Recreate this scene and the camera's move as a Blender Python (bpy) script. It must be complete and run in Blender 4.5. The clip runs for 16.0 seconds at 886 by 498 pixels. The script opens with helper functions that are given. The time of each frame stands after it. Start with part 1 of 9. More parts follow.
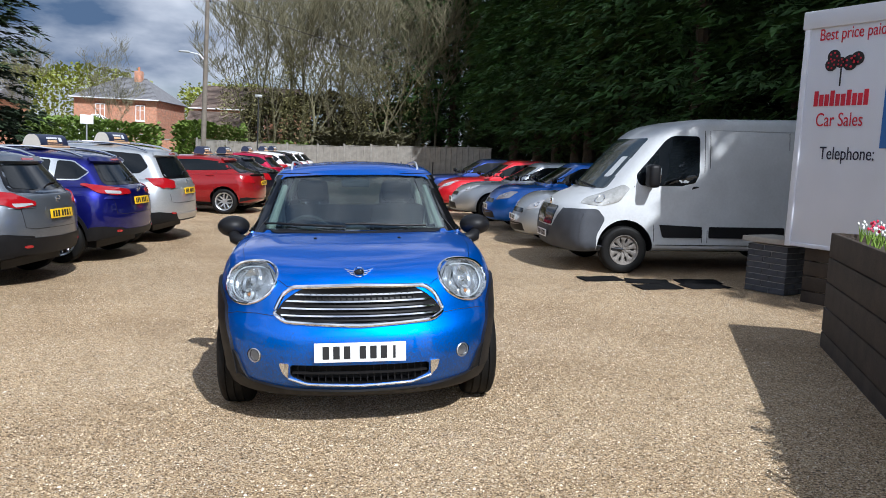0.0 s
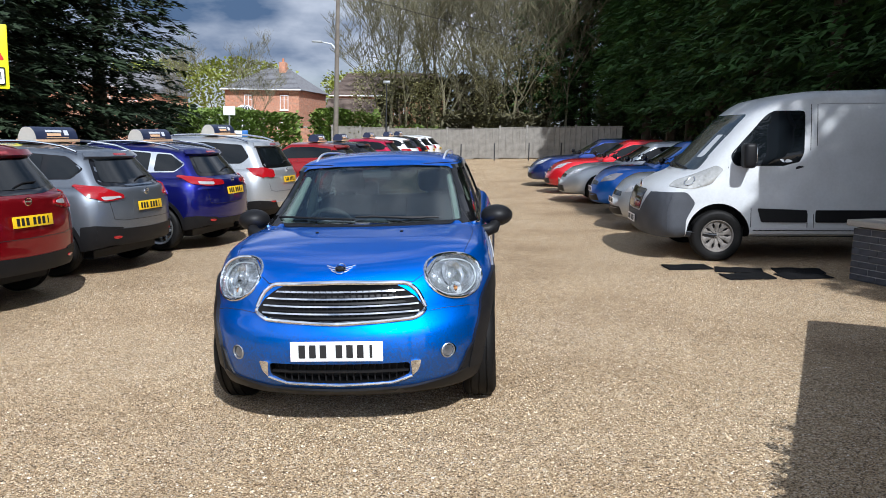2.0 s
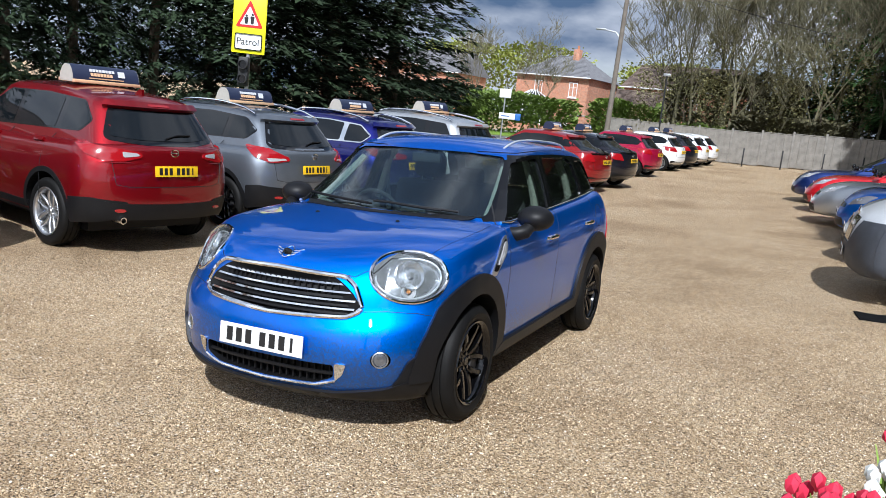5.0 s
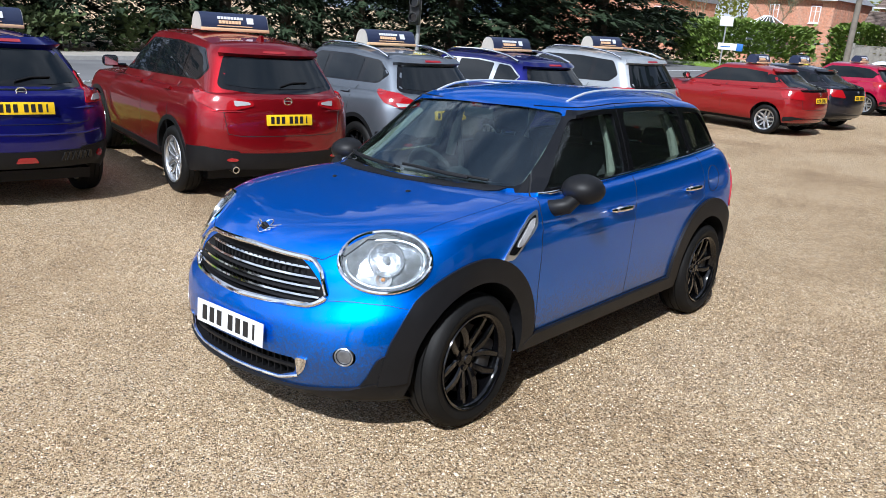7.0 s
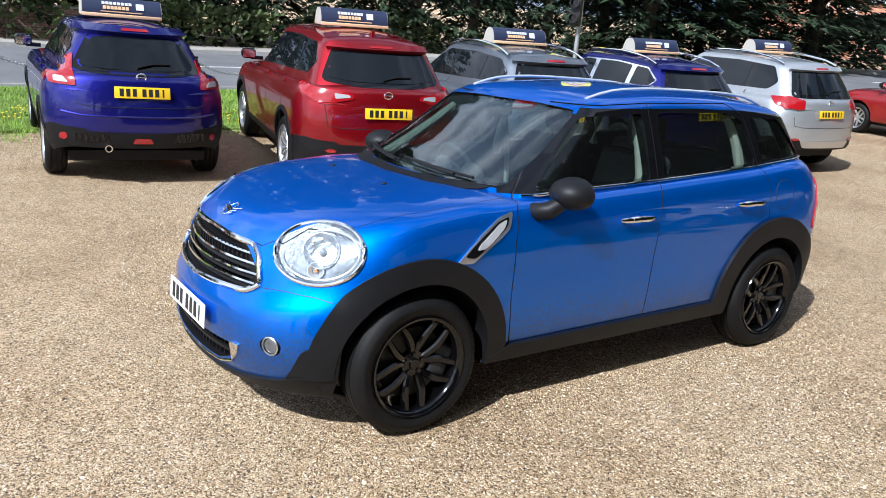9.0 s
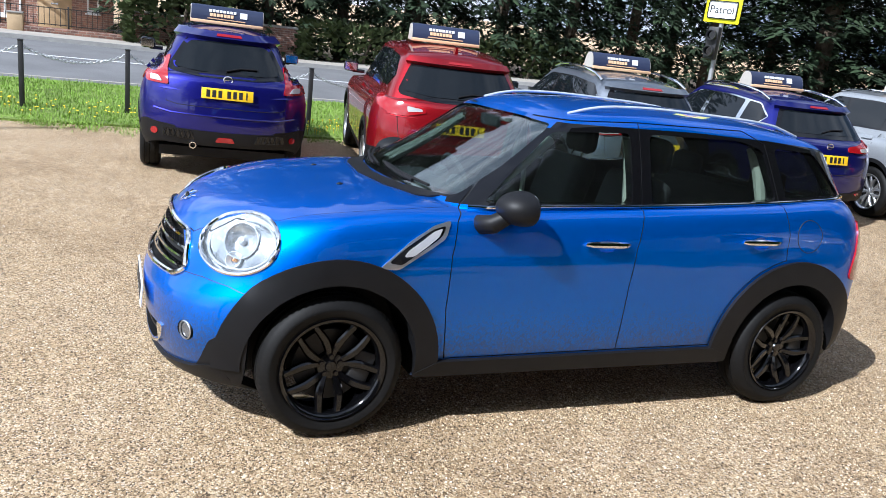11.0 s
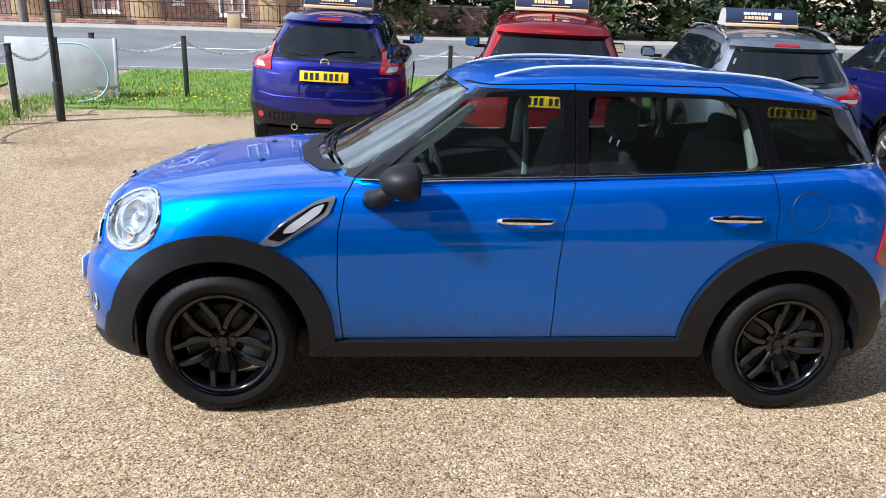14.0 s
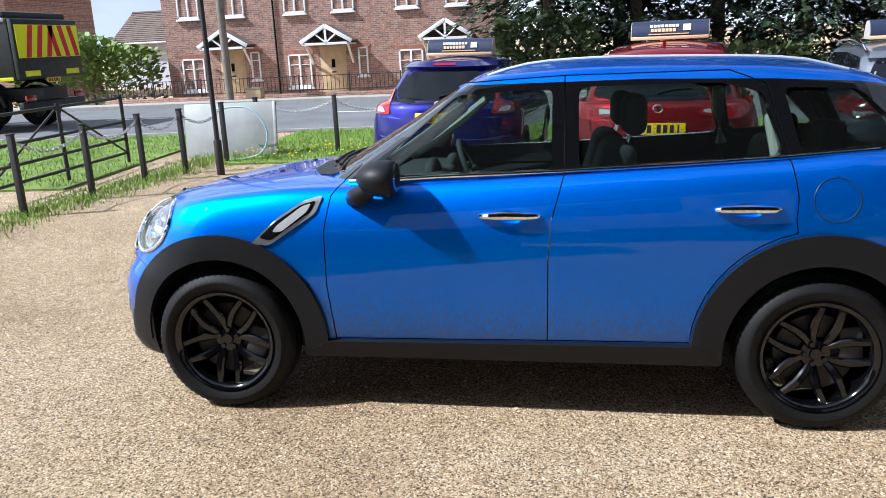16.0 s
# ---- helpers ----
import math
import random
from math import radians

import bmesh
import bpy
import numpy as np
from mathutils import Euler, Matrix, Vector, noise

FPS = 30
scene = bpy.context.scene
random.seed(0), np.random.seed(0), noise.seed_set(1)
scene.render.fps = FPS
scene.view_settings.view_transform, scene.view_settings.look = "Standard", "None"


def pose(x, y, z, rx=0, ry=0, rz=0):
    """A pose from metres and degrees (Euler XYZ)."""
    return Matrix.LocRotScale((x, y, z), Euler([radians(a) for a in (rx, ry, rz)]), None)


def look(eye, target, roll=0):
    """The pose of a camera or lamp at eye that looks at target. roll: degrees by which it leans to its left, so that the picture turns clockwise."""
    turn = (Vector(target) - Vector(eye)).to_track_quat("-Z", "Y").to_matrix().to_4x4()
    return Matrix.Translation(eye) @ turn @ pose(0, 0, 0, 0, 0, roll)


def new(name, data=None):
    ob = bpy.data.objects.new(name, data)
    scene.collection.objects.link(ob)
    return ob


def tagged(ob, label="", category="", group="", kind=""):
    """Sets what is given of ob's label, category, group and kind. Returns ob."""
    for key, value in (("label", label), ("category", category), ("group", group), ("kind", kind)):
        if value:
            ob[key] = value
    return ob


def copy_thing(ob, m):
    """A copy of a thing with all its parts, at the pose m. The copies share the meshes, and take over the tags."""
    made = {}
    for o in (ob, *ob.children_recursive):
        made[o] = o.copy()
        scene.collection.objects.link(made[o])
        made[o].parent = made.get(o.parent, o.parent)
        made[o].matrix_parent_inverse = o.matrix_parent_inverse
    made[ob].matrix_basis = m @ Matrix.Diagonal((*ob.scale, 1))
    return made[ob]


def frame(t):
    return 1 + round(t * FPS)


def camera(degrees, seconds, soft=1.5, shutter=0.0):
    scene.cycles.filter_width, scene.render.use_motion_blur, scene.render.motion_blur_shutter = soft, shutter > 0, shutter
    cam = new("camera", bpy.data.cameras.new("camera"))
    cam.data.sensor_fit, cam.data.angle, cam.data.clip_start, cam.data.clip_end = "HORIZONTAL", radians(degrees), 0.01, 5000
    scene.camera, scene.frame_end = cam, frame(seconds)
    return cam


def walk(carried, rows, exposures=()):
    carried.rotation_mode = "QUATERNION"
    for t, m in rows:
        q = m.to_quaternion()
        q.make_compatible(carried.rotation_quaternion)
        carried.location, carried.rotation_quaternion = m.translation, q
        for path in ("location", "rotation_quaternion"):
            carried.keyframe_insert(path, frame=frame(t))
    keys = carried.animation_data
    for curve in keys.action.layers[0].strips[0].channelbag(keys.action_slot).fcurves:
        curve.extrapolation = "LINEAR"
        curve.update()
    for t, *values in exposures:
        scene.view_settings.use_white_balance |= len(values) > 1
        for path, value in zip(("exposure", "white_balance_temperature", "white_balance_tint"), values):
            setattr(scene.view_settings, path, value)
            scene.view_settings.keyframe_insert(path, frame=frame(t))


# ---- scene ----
cam = camera(58.6, 16.0, 0.9)
PATH = [
    (0, (-0.153, -5.175, 1.608), (0.094, -3.203, 1.381), 2.9),
    (0.5, (0.022, -5.181, 1.626), (0.17, -3.201, 1.388), 2.2),
    (1, (0.253, -5.185, 1.655), (0.283, -3.203, 1.394), 1.7),
    (1.5, (0.492, -5.07, 1.674), (0.441, -3.09, 1.399), 1.5),
    (2, (0.785, -4.97, 1.699), (0.668, -2.994, 1.411), 1.3),
    (2.5, (1.11, -4.915, 1.739), (0.848, -2.954, 1.447), 2.0),
    (3, (1.349, -4.765, 1.723), (0.955, -2.826, 1.427), 2.9),
    (3.5, (1.598, -4.585, 1.76), (1.139, -2.662, 1.457), 3.8),
    (4, (1.914, -4.418, 1.78), (1.285, -2.545, 1.472), 5.0),
    (4.5, (2.155, -4.231, 1.772), (1.441, -2.389, 1.458), 5.0),
    (4.7, (2.239, -4.118, 1.757), (1.492, -2.292, 1.428), 5.5),
    (6.8, (2.812, -2.855, 1.946), (1.619, -1.352, 1.383), 4.7),
    (7, (2.894, -2.759, 1.939), (1.663, -1.288, 1.371), 4.5),
    (7.5, (3.084, -2.54, 1.943), (1.78, -1.14, 1.36), 6.0),
    (8, (3.193, -2.31, 1.925), (1.831, -0.967, 1.339), 6.3),
    (8.5, (3.289, -2.051, 1.928), (1.821, -0.832, 1.33), 5.2),
    (9, (3.477, -1.808, 1.938), (1.922, -0.699, 1.342), 4.9),
    (9.2, (3.532, -1.712, 1.937), (1.96, -0.629, 1.34), 4.9),
    (11.3, (3.879, -0.735, 1.911), (2.099, -0.024, 1.34), 6.9),
    (11.5, (3.873, -0.638, 1.912), (2.081, 0.038, 1.336), 6.6),
    (12, (3.872, -0.378, 1.936), (2.06, 0.228, 1.346), 6.2),
    (12.5, (3.952, -0.105, 1.945), (2.112, 0.366, 1.317), 4.5),
    (13, (3.99, 0.126, 1.949), (2.137, 0.481, 1.286), 3.3),
    (13.5, (3.98, 0.389, 1.947), (2.11, 0.636, 1.283), 2.5),
    (14, (4.033, 0.624, 1.958), (2.157, 0.826, 1.294), 2.1),
    (14.5, (4.074, 0.835, 1.945), (2.195, 0.94, 1.268), 1.0),
    (15, (4.032, 1.04, 1.789), (2.117, 1.027, 1.212), -0.4),
    (15.5, (4.023, 1.281, 1.75), (2.097, 1.087, 1.248), -1.9),
    (16, (4.061, 1.547, 1.672), (2.15, 1.251, 1.162), -2.7),
]
walk(cam, [(t, look(eye, target, roll)) for t, eye, target, roll in PATH], [(0, 0.19, 5920, 10), (4.5, 0.21, 5920, 10), (8, 0.42, 5800, 10), (12, 0.66, 5740, 10), (16, 0.66, 5740, 10)])

# ---- world and sun ----
SUN_TO = Vector((0.36, -0.94, 1.0)).normalized()
world = bpy.data.worlds.new("sky_world")
scene.world = world
world.use_nodes = True
wn, wl = world.node_tree.nodes, world.node_tree.links
wn.clear()
w_out = wn.new("ShaderNodeOutputWorld")
w_bg = wn.new("ShaderNodeBackground")
w_sky = wn.new("ShaderNodeTexSky")
w_sky.sky_type, w_sky.sun_disc = "NISHITA", False
w_sky.sun_elevation = math.asin(SUN_TO.z)
w_sky.sun_rotation = math.atan2(SUN_TO.x, SUN_TO.y)
w_tc = wn.new("ShaderNodeTexCoord")
w_map = wn.new("ShaderNodeMapping")
w_map.inputs["Scale"].default_value = (1.0, 1.0, 2.6)
w_noise = wn.new("ShaderNodeTexNoise")
w_noise.inputs["Scale"].default_value, w_noise.inputs["Detail"].default_value, w_noise.inputs["Roughness"].default_value = 2.3, 9.0, 0.55
w_ramp = wn.new("ShaderNodeValToRGB")
w_ramp.color_ramp.elements[0].position, w_ramp.color_ramp.elements[1].position = 0.30, 0.52
w_noise2 = wn.new("ShaderNodeTexNoise")
w_noise2.inputs["Scale"].default_value, w_noise2.inputs["Detail"].default_value = 3.6, 7.0
w_ramp2 = wn.new("ShaderNodeValToRGB")
w_ramp2.color_ramp.elements[0].position, w_ramp2.color_ramp.elements[1].position = 0.41, 0.65
w_ramp2.color_ramp.elements[0].color, w_ramp2.color_ramp.elements[1].color = (1.5, 2.4, 4.0, 1), (14.0, 14.2, 14.8, 1)
w_mix = wn.new("ShaderNodeMix")
w_mix.data_type = "RGBA"
w_bg.inputs["Strength"].default_value = 0.062
wl.new(w_tc.outputs["Generated"], w_map.inputs["Vector"])
wl.new(w_map.outputs["Vector"], w_noise.inputs["Vector"])
wl.new(w_map.outputs["Vector"], w_noise2.inputs["Vector"])
wl.new(w_noise.outputs["Fac"], w_ramp.inputs["Fac"])
wl.new(w_noise2.outputs["Fac"], w_ramp2.inputs["Fac"])
# cloud thins out overhead and is brighter towards the sun
w_sep = wn.new("ShaderNodeSeparateXYZ")
w_thin = wn.new("ShaderNodeMapRange")
w_thin.inputs["From Min"].default_value, w_thin.inputs["From Max"].default_value = 0.66, 0.97
w_thin.inputs["To Min"].default_value, w_thin.inputs["To Max"].default_value = 1.0, 0.42
w_cover = wn.new("ShaderNodeMath")
w_cover.operation = "MULTIPLY"
w_dot = wn.new("ShaderNodeVectorMath")
w_dot.operation = "DOT_PRODUCT"
w_dot.inputs[1].default_value = Vector((SUN_TO.x, SUN_TO.y, 0)).normalized()
w_lit = wn.new("ShaderNodeMapRange")
w_lit.inputs["From Min"].default_value, w_lit.inputs["From Max"].default_value = -0.9, 0.7
w_lit.inputs["To Min"].default_value, w_lit.inputs["To Max"].default_value = 0.95, 1.45
w_cloud = wn.new("ShaderNodeVectorMath")
w_cloud.operation = "SCALE"
wl.new(w_tc.outputs["Generated"], w_sep.inputs[0])
wl.new(w_tc.outputs["Generated"], w_dot.inputs[0])
wl.new(w_sep.outputs["Z"], w_thin.inputs["Value"])
wl.new(w_dot.outputs["Value"], w_lit.inputs["Value"])
wl.new(w_ramp.outputs["Color"], w_cover.inputs[0])
wl.new(w_thin.outputs["Result"], w_cover.inputs[1])
wl.new(w_cover.outputs[0], w_mix.inputs["Factor"])
w_veil = wn.new("ShaderNodeMapRange")
w_veil.inputs["From Min"].default_value, w_veil.inputs["From Max"].default_value = -0.6, 0.4
w_veil.inputs["To Min"].default_value, w_veil.inputs["To Max"].default_value = 0.0, 0.55
w_white = wn.new("ShaderNodeMix")
w_white.data_type = "RGBA"
w_white.inputs["B"].default_value = (12.5, 12.9, 13.6, 1)
wl.new(w_dot.outputs["Value"], w_veil.inputs["Value"])
wl.new(w_veil.outputs["Result"], w_white.inputs["Factor"])
wl.new(w_ramp2.outputs["Color"], w_white.inputs["A"])
wl.new(w_white.outputs["Result"], w_cloud.inputs[0])
wl.new(w_lit.outputs["Result"], w_cloud.inputs["Scale"])
wl.new(w_sky.outputs["Color"], w_mix.inputs["A"])
wl.new(w_cloud.outputs["Vector"], w_mix.inputs["B"])
wl.new(w_mix.outputs["Result"], w_bg.inputs["Color"])
wl.new(w_bg.outputs["Background"], w_out.inputs["Surface"])
sun = new("sun", bpy.data.lights.new("sun", "SUN"))
sun.data.energy, sun.data.angle, sun.data.color = 5.0, radians(0.55), (1.0, 0.982, 0.95)
sun.matrix_world = look(SUN_TO * 60, (0, 0, 0))


# ---- materials ----
def nodes_of(name):
    m = bpy.data.materials.new(name)
    m.use_nodes = True
    n, l = m.node_tree.nodes, m.node_tree.links
    return m, n, l, n["Principled BSDF"]


def ramp_node(n, stops):
    r = n.new("ShaderNodeValToRGB")
    e = r.color_ramp.elements
    while len(e) < len(stops):
        e.new(0.5)
    for k, (p, c) in enumerate(stops):
        e[k].position, e[k].color = p, (*c, 1)
    return r


def surface(name, c, rough=0.6, metal=0.0, var=0.18, scale=6.0, fine=60.0, bump=0.15, dist=0.002, coat=0.0, spec=0.5):
    """A surface with stains at one scale and grain at another."""
    m, n, l, b = nodes_of(name)
    tc = n.new("ShaderNodeTexCoord")
    a = n.new("ShaderNodeTexNoise")
    a.inputs["Scale"].default_value, a.inputs["Detail"].default_value = scale, 6
    g = n.new("ShaderNodeTexNoise")
    g.inputs["Scale"].default_value, g.inputs["Detail"].default_value = fine, 4
    l.new(tc.outputs["Object"], a.inputs["Vector"])
    l.new(tc.outputs["Object"], g.inputs["Vector"])
    mx = n.new("ShaderNodeMath")
    mx.operation = "ADD"
    h = n.new("ShaderNodeMath")
    h.operation, h.inputs[1].default_value = "MULTIPLY", 0.5
    l.new(g.outputs["Fac"], h.inputs[0])
    l.new(a.outputs["Fac"], mx.inputs[0])
    l.new(h.outputs[0], mx.inputs[1])
    r = ramp_node(n, [(0.45, tuple(x * (1 - var) for x in c)), (1.0, tuple(min(1, x * (1 + var)) for x in c))])
    l.new(mx.outputs[0], r.inputs["Fac"])
    l.new(r.outputs["Color"], b.inputs["Base Color"])
    b.inputs["Roughness"].default_value, b.inputs["Metallic"].default_value = rough, metal
    b.inputs["Coat Weight"].default_value = coat
    b.inputs["Specular IOR Level"].default_value = spec
    if bump:
        bp = n.new("ShaderNodeBump")
        bp.inputs["Strength"].default_value, bp.inputs["Distance"].default_value = bump, dist
        l.new(g.outputs["Fac"], bp.inputs["Height"])
        l.new(bp.outputs["Normal"], b.inputs["Normal"])
    return m


def paint(name, c, metal=0.45, rough=0.32, flake=0.25, dirt_reflection=False, coat=1.0):
    """Clear-coated car paint with metal flake and a thin film of dust."""
    m, n, l, b = nodes_of(name)
    tc = n.new("ShaderNodeTexCoord")
    v = n.new("ShaderNodeTexVoronoi")
    v.inputs["Scale"].default_value = 900
    a = n.new("ShaderNodeTexNoise")
    a.inputs["Scale"].default_value, a.inputs["Detail"].default_value = 3.0, 5
    l.new(tc.outputs["Object"], v.inputs["Vector"])
    l.new(tc.outputs["Object"], a.inputs["Vector"])
    r = ramp_node(n, [(0.0, tuple(x * (1 - flake) for x in c)), (1.0, tuple(min(1, x * (1 + flake)) for x in c))])
    l.new(v.outputs["Color"], r.inputs["Fac"])
    l.new(r.outputs["Color"], b.inputs["Base Color"])
    # dirt specks, denser lower down, also paint in the gravel's dark reflection
    if dirt_reflection:
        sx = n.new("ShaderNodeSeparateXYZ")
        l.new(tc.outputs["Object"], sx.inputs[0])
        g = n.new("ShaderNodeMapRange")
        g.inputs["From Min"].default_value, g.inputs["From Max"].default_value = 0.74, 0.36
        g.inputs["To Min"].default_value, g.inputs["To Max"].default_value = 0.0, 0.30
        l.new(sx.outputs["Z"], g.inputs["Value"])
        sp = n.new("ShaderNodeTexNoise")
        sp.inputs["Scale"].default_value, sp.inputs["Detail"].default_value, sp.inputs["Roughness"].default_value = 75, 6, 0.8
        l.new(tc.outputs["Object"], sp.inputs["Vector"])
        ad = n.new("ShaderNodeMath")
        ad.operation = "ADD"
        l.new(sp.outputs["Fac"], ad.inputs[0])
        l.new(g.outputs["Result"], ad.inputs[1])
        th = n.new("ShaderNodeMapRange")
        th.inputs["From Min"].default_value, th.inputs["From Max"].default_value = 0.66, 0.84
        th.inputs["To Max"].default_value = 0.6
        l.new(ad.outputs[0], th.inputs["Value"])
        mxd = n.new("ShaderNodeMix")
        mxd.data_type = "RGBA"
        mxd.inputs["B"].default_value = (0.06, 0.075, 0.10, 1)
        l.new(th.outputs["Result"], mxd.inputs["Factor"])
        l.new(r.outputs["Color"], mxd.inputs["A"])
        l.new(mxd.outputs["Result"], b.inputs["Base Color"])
    rr = n.new("ShaderNodeMapRange")
    rr.inputs["To Min"].default_value, rr.inputs["To Max"].default_value = 0.0, 0.025
    l.new(a.outputs["Fac"], rr.inputs["Value"])
    l.new(rr.outputs["Result"], b.inputs["Coat Roughness"])
    b.inputs["Metallic"].default_value, b.inputs["Roughness"].default_value = metal, rough
    b.inputs["Coat Weight"].default_value = coat
    b.inputs["Specular IOR Level"].default_value = 0.1
    return m


def glass_mat(name, c=(0.9, 0.95, 0.93), rough=0.0, gloss=0.035, dust=0.008):
    """Thin pane: clear with mirror gloss by angle."""
    m, n, l, b = nodes_of(name)
    n.remove(b)
    out = n["Material Output"]
    t = n.new("ShaderNodeBsdfTransparent")
    t.inputs["Color"].default_value = (*c, 1)
    g = n.new("ShaderNodeBsdfGlossy")
    g.inputs["Roughness"].default_value = rough
    f = n.new("ShaderNodeLayerWeight")
    f.inputs["Blend"].default_value = 0.5
    p = n.new("ShaderNodeMath")
    p.operation, p.inputs[1].default_value = "POWER", 4.5
    q = n.new("ShaderNodeMath")
    q.operation, q.inputs[1].default_value, q.inputs[2].default_value = "MULTIPLY_ADD", 0.9, gloss
    l.new(f.outputs["Facing"], p.inputs[0])
    l.new(p.outputs[0], q.inputs[0])
    mx = n.new("ShaderNodeMixShader")
    l.new(q.outputs[0], mx.inputs["Fac"])
    du = n.new("ShaderNodeBsdfDiffuse")
    du.inputs["Color"].default_value = (0.6, 0.6, 0.58, 1)
    dm = n.new("ShaderNodeMixShader")
    dm.inputs["Fac"].default_value = dust
    l.new(t.outputs[0], dm.inputs[1])
    l.new(du.outputs[0], dm.inputs[2])
    l.new(dm.outputs[0], mx.inputs[1])
    l.new(g.outputs[0], mx.inputs[2])
    l.new(mx.outputs[0], out.inputs["Surface"])
    return m


def plain(name, c, rough=0.5, metal=0.0, coat=0.0, emit=0.0, spec=0.5):
    m, n, l, b = nodes_of(name)
    b.inputs["Base Color"].default_value = (*c, 1)
    b.inputs["Roughness"].default_value, b.inputs["Metallic"].default_value, b.inputs["Coat Weight"].default_value = rough, metal, coat
    b.inputs["Specular IOR Level"].default_value = spec
    return m


def gravel_mat():
    m, n, l, b = nodes_of("gravel")
    tc = n.new("ShaderNodeTexCoord")
    v = n.new("ShaderNodeTexVoronoi")
    v.inputs["Scale"].default_value, v.inputs["Randomness"].default_value = 135, 1.0
    v2 = n.new("ShaderNodeTexVoronoi")
    v2.inputs["Scale"].default_value = 220
    a = n.new("ShaderNodeTexNoise")
    a.inputs["Scale"].default_value, a.inputs["Detail"].default_value = 0.55, 8
    d = n.new("ShaderNodeTexNoise")
    d.inputs["Scale"].default_value, d.inputs["Detail"].default_value = 9, 6
    for x in (v, v2, a, d):
        l.new(tc.outputs["Object"], x.inputs["Vector"])
    sep = n.new("ShaderNodeSeparateColor")
    l.new(v.outputs["Color"], sep.inputs["Color"])
    r = ramp_node(n, [(0.0, (0.050, 0.033, 0.017)), (0.24, (0.36, 0.238, 0.124)), (0.58, (0.67, 0.478, 0.275)), (0.86, (0.84, 0.665, 0.44)), (1.0, (0.93, 0.83, 0.68))])
    l.new(sep.outputs["Red"], r.inputs["Fac"])
    st = ramp_node(n, [(0.33, (0.66, 0.61, 0.55)), (0.47, (0.86, 0.83, 0.79)), (0.66, (0.96, 0.96, 0.96))])
    l.new(a.outputs["Fac"], st.inputs["Fac"])
    st2 = ramp_node(n, [(0.3, (0.82, 0.80, 0.77)), (0.65, (1.0, 1.0, 1.0))])
    l.new(d.outputs["Fac"], st2.inputs["Fac"])
    m1, m2 = n.new("ShaderNodeMix"), n.new("ShaderNodeMix")
    for q in (m1, m2):
        q.data_type, q.blend_type = "RGBA", "MULTIPLY"
        q.inputs["Factor"].default_value = 1
    l.new(r.outputs["Color"], m1.inputs["A"])
    l.new(st.outputs["Color"], m1.inputs["B"])
    l.new(m1.outputs["Result"], m2.inputs["A"])
    l.new(st2.outputs["Color"], m2.inputs["B"])
    l.new(m2.outputs["Result"], b.inputs["Base Color"])
    b.inputs["Roughness"].default_value = 0.8
    h = n.new("ShaderNodeMath")
    h.operation = "ADD"
    l.new(v.outputs["Distance"], h.inputs[0])
    l.new(v2.outputs["Distance"], h.inputs[1])
    bp = n.new("ShaderNodeBump")
    bp.invert = True
    bp.inputs["Strength"].default_value, bp.inputs["Distance"].default_value = 0.9, 0.0085
    l.new(h.outputs[0], bp.inputs["Height"])
    l.new(bp.outputs["Normal"], b.inputs["Normal"])
    return m


def pebble_mat():
    m, n, l, b = nodes_of("pebble")
    g = n.new("ShaderNodeNewGeometry")
    r = ramp_node(n, [(0.0, (0.075, 0.048, 0.024)), (0.28, (0.33, 0.228, 0.122)), (0.64, (0.59, 0.442, 0.264)), (0.90, (0.78, 0.645, 0.45)), (1.0, (0.88, 0.82, 0.71))])
    l.new(g.outputs["Random Per Island"], r.inputs["Fac"])
    l.new(r.outputs["Color"], b.inputs["Base Color"])
    b.inputs["Roughness"].default_value = 0.75
    return m


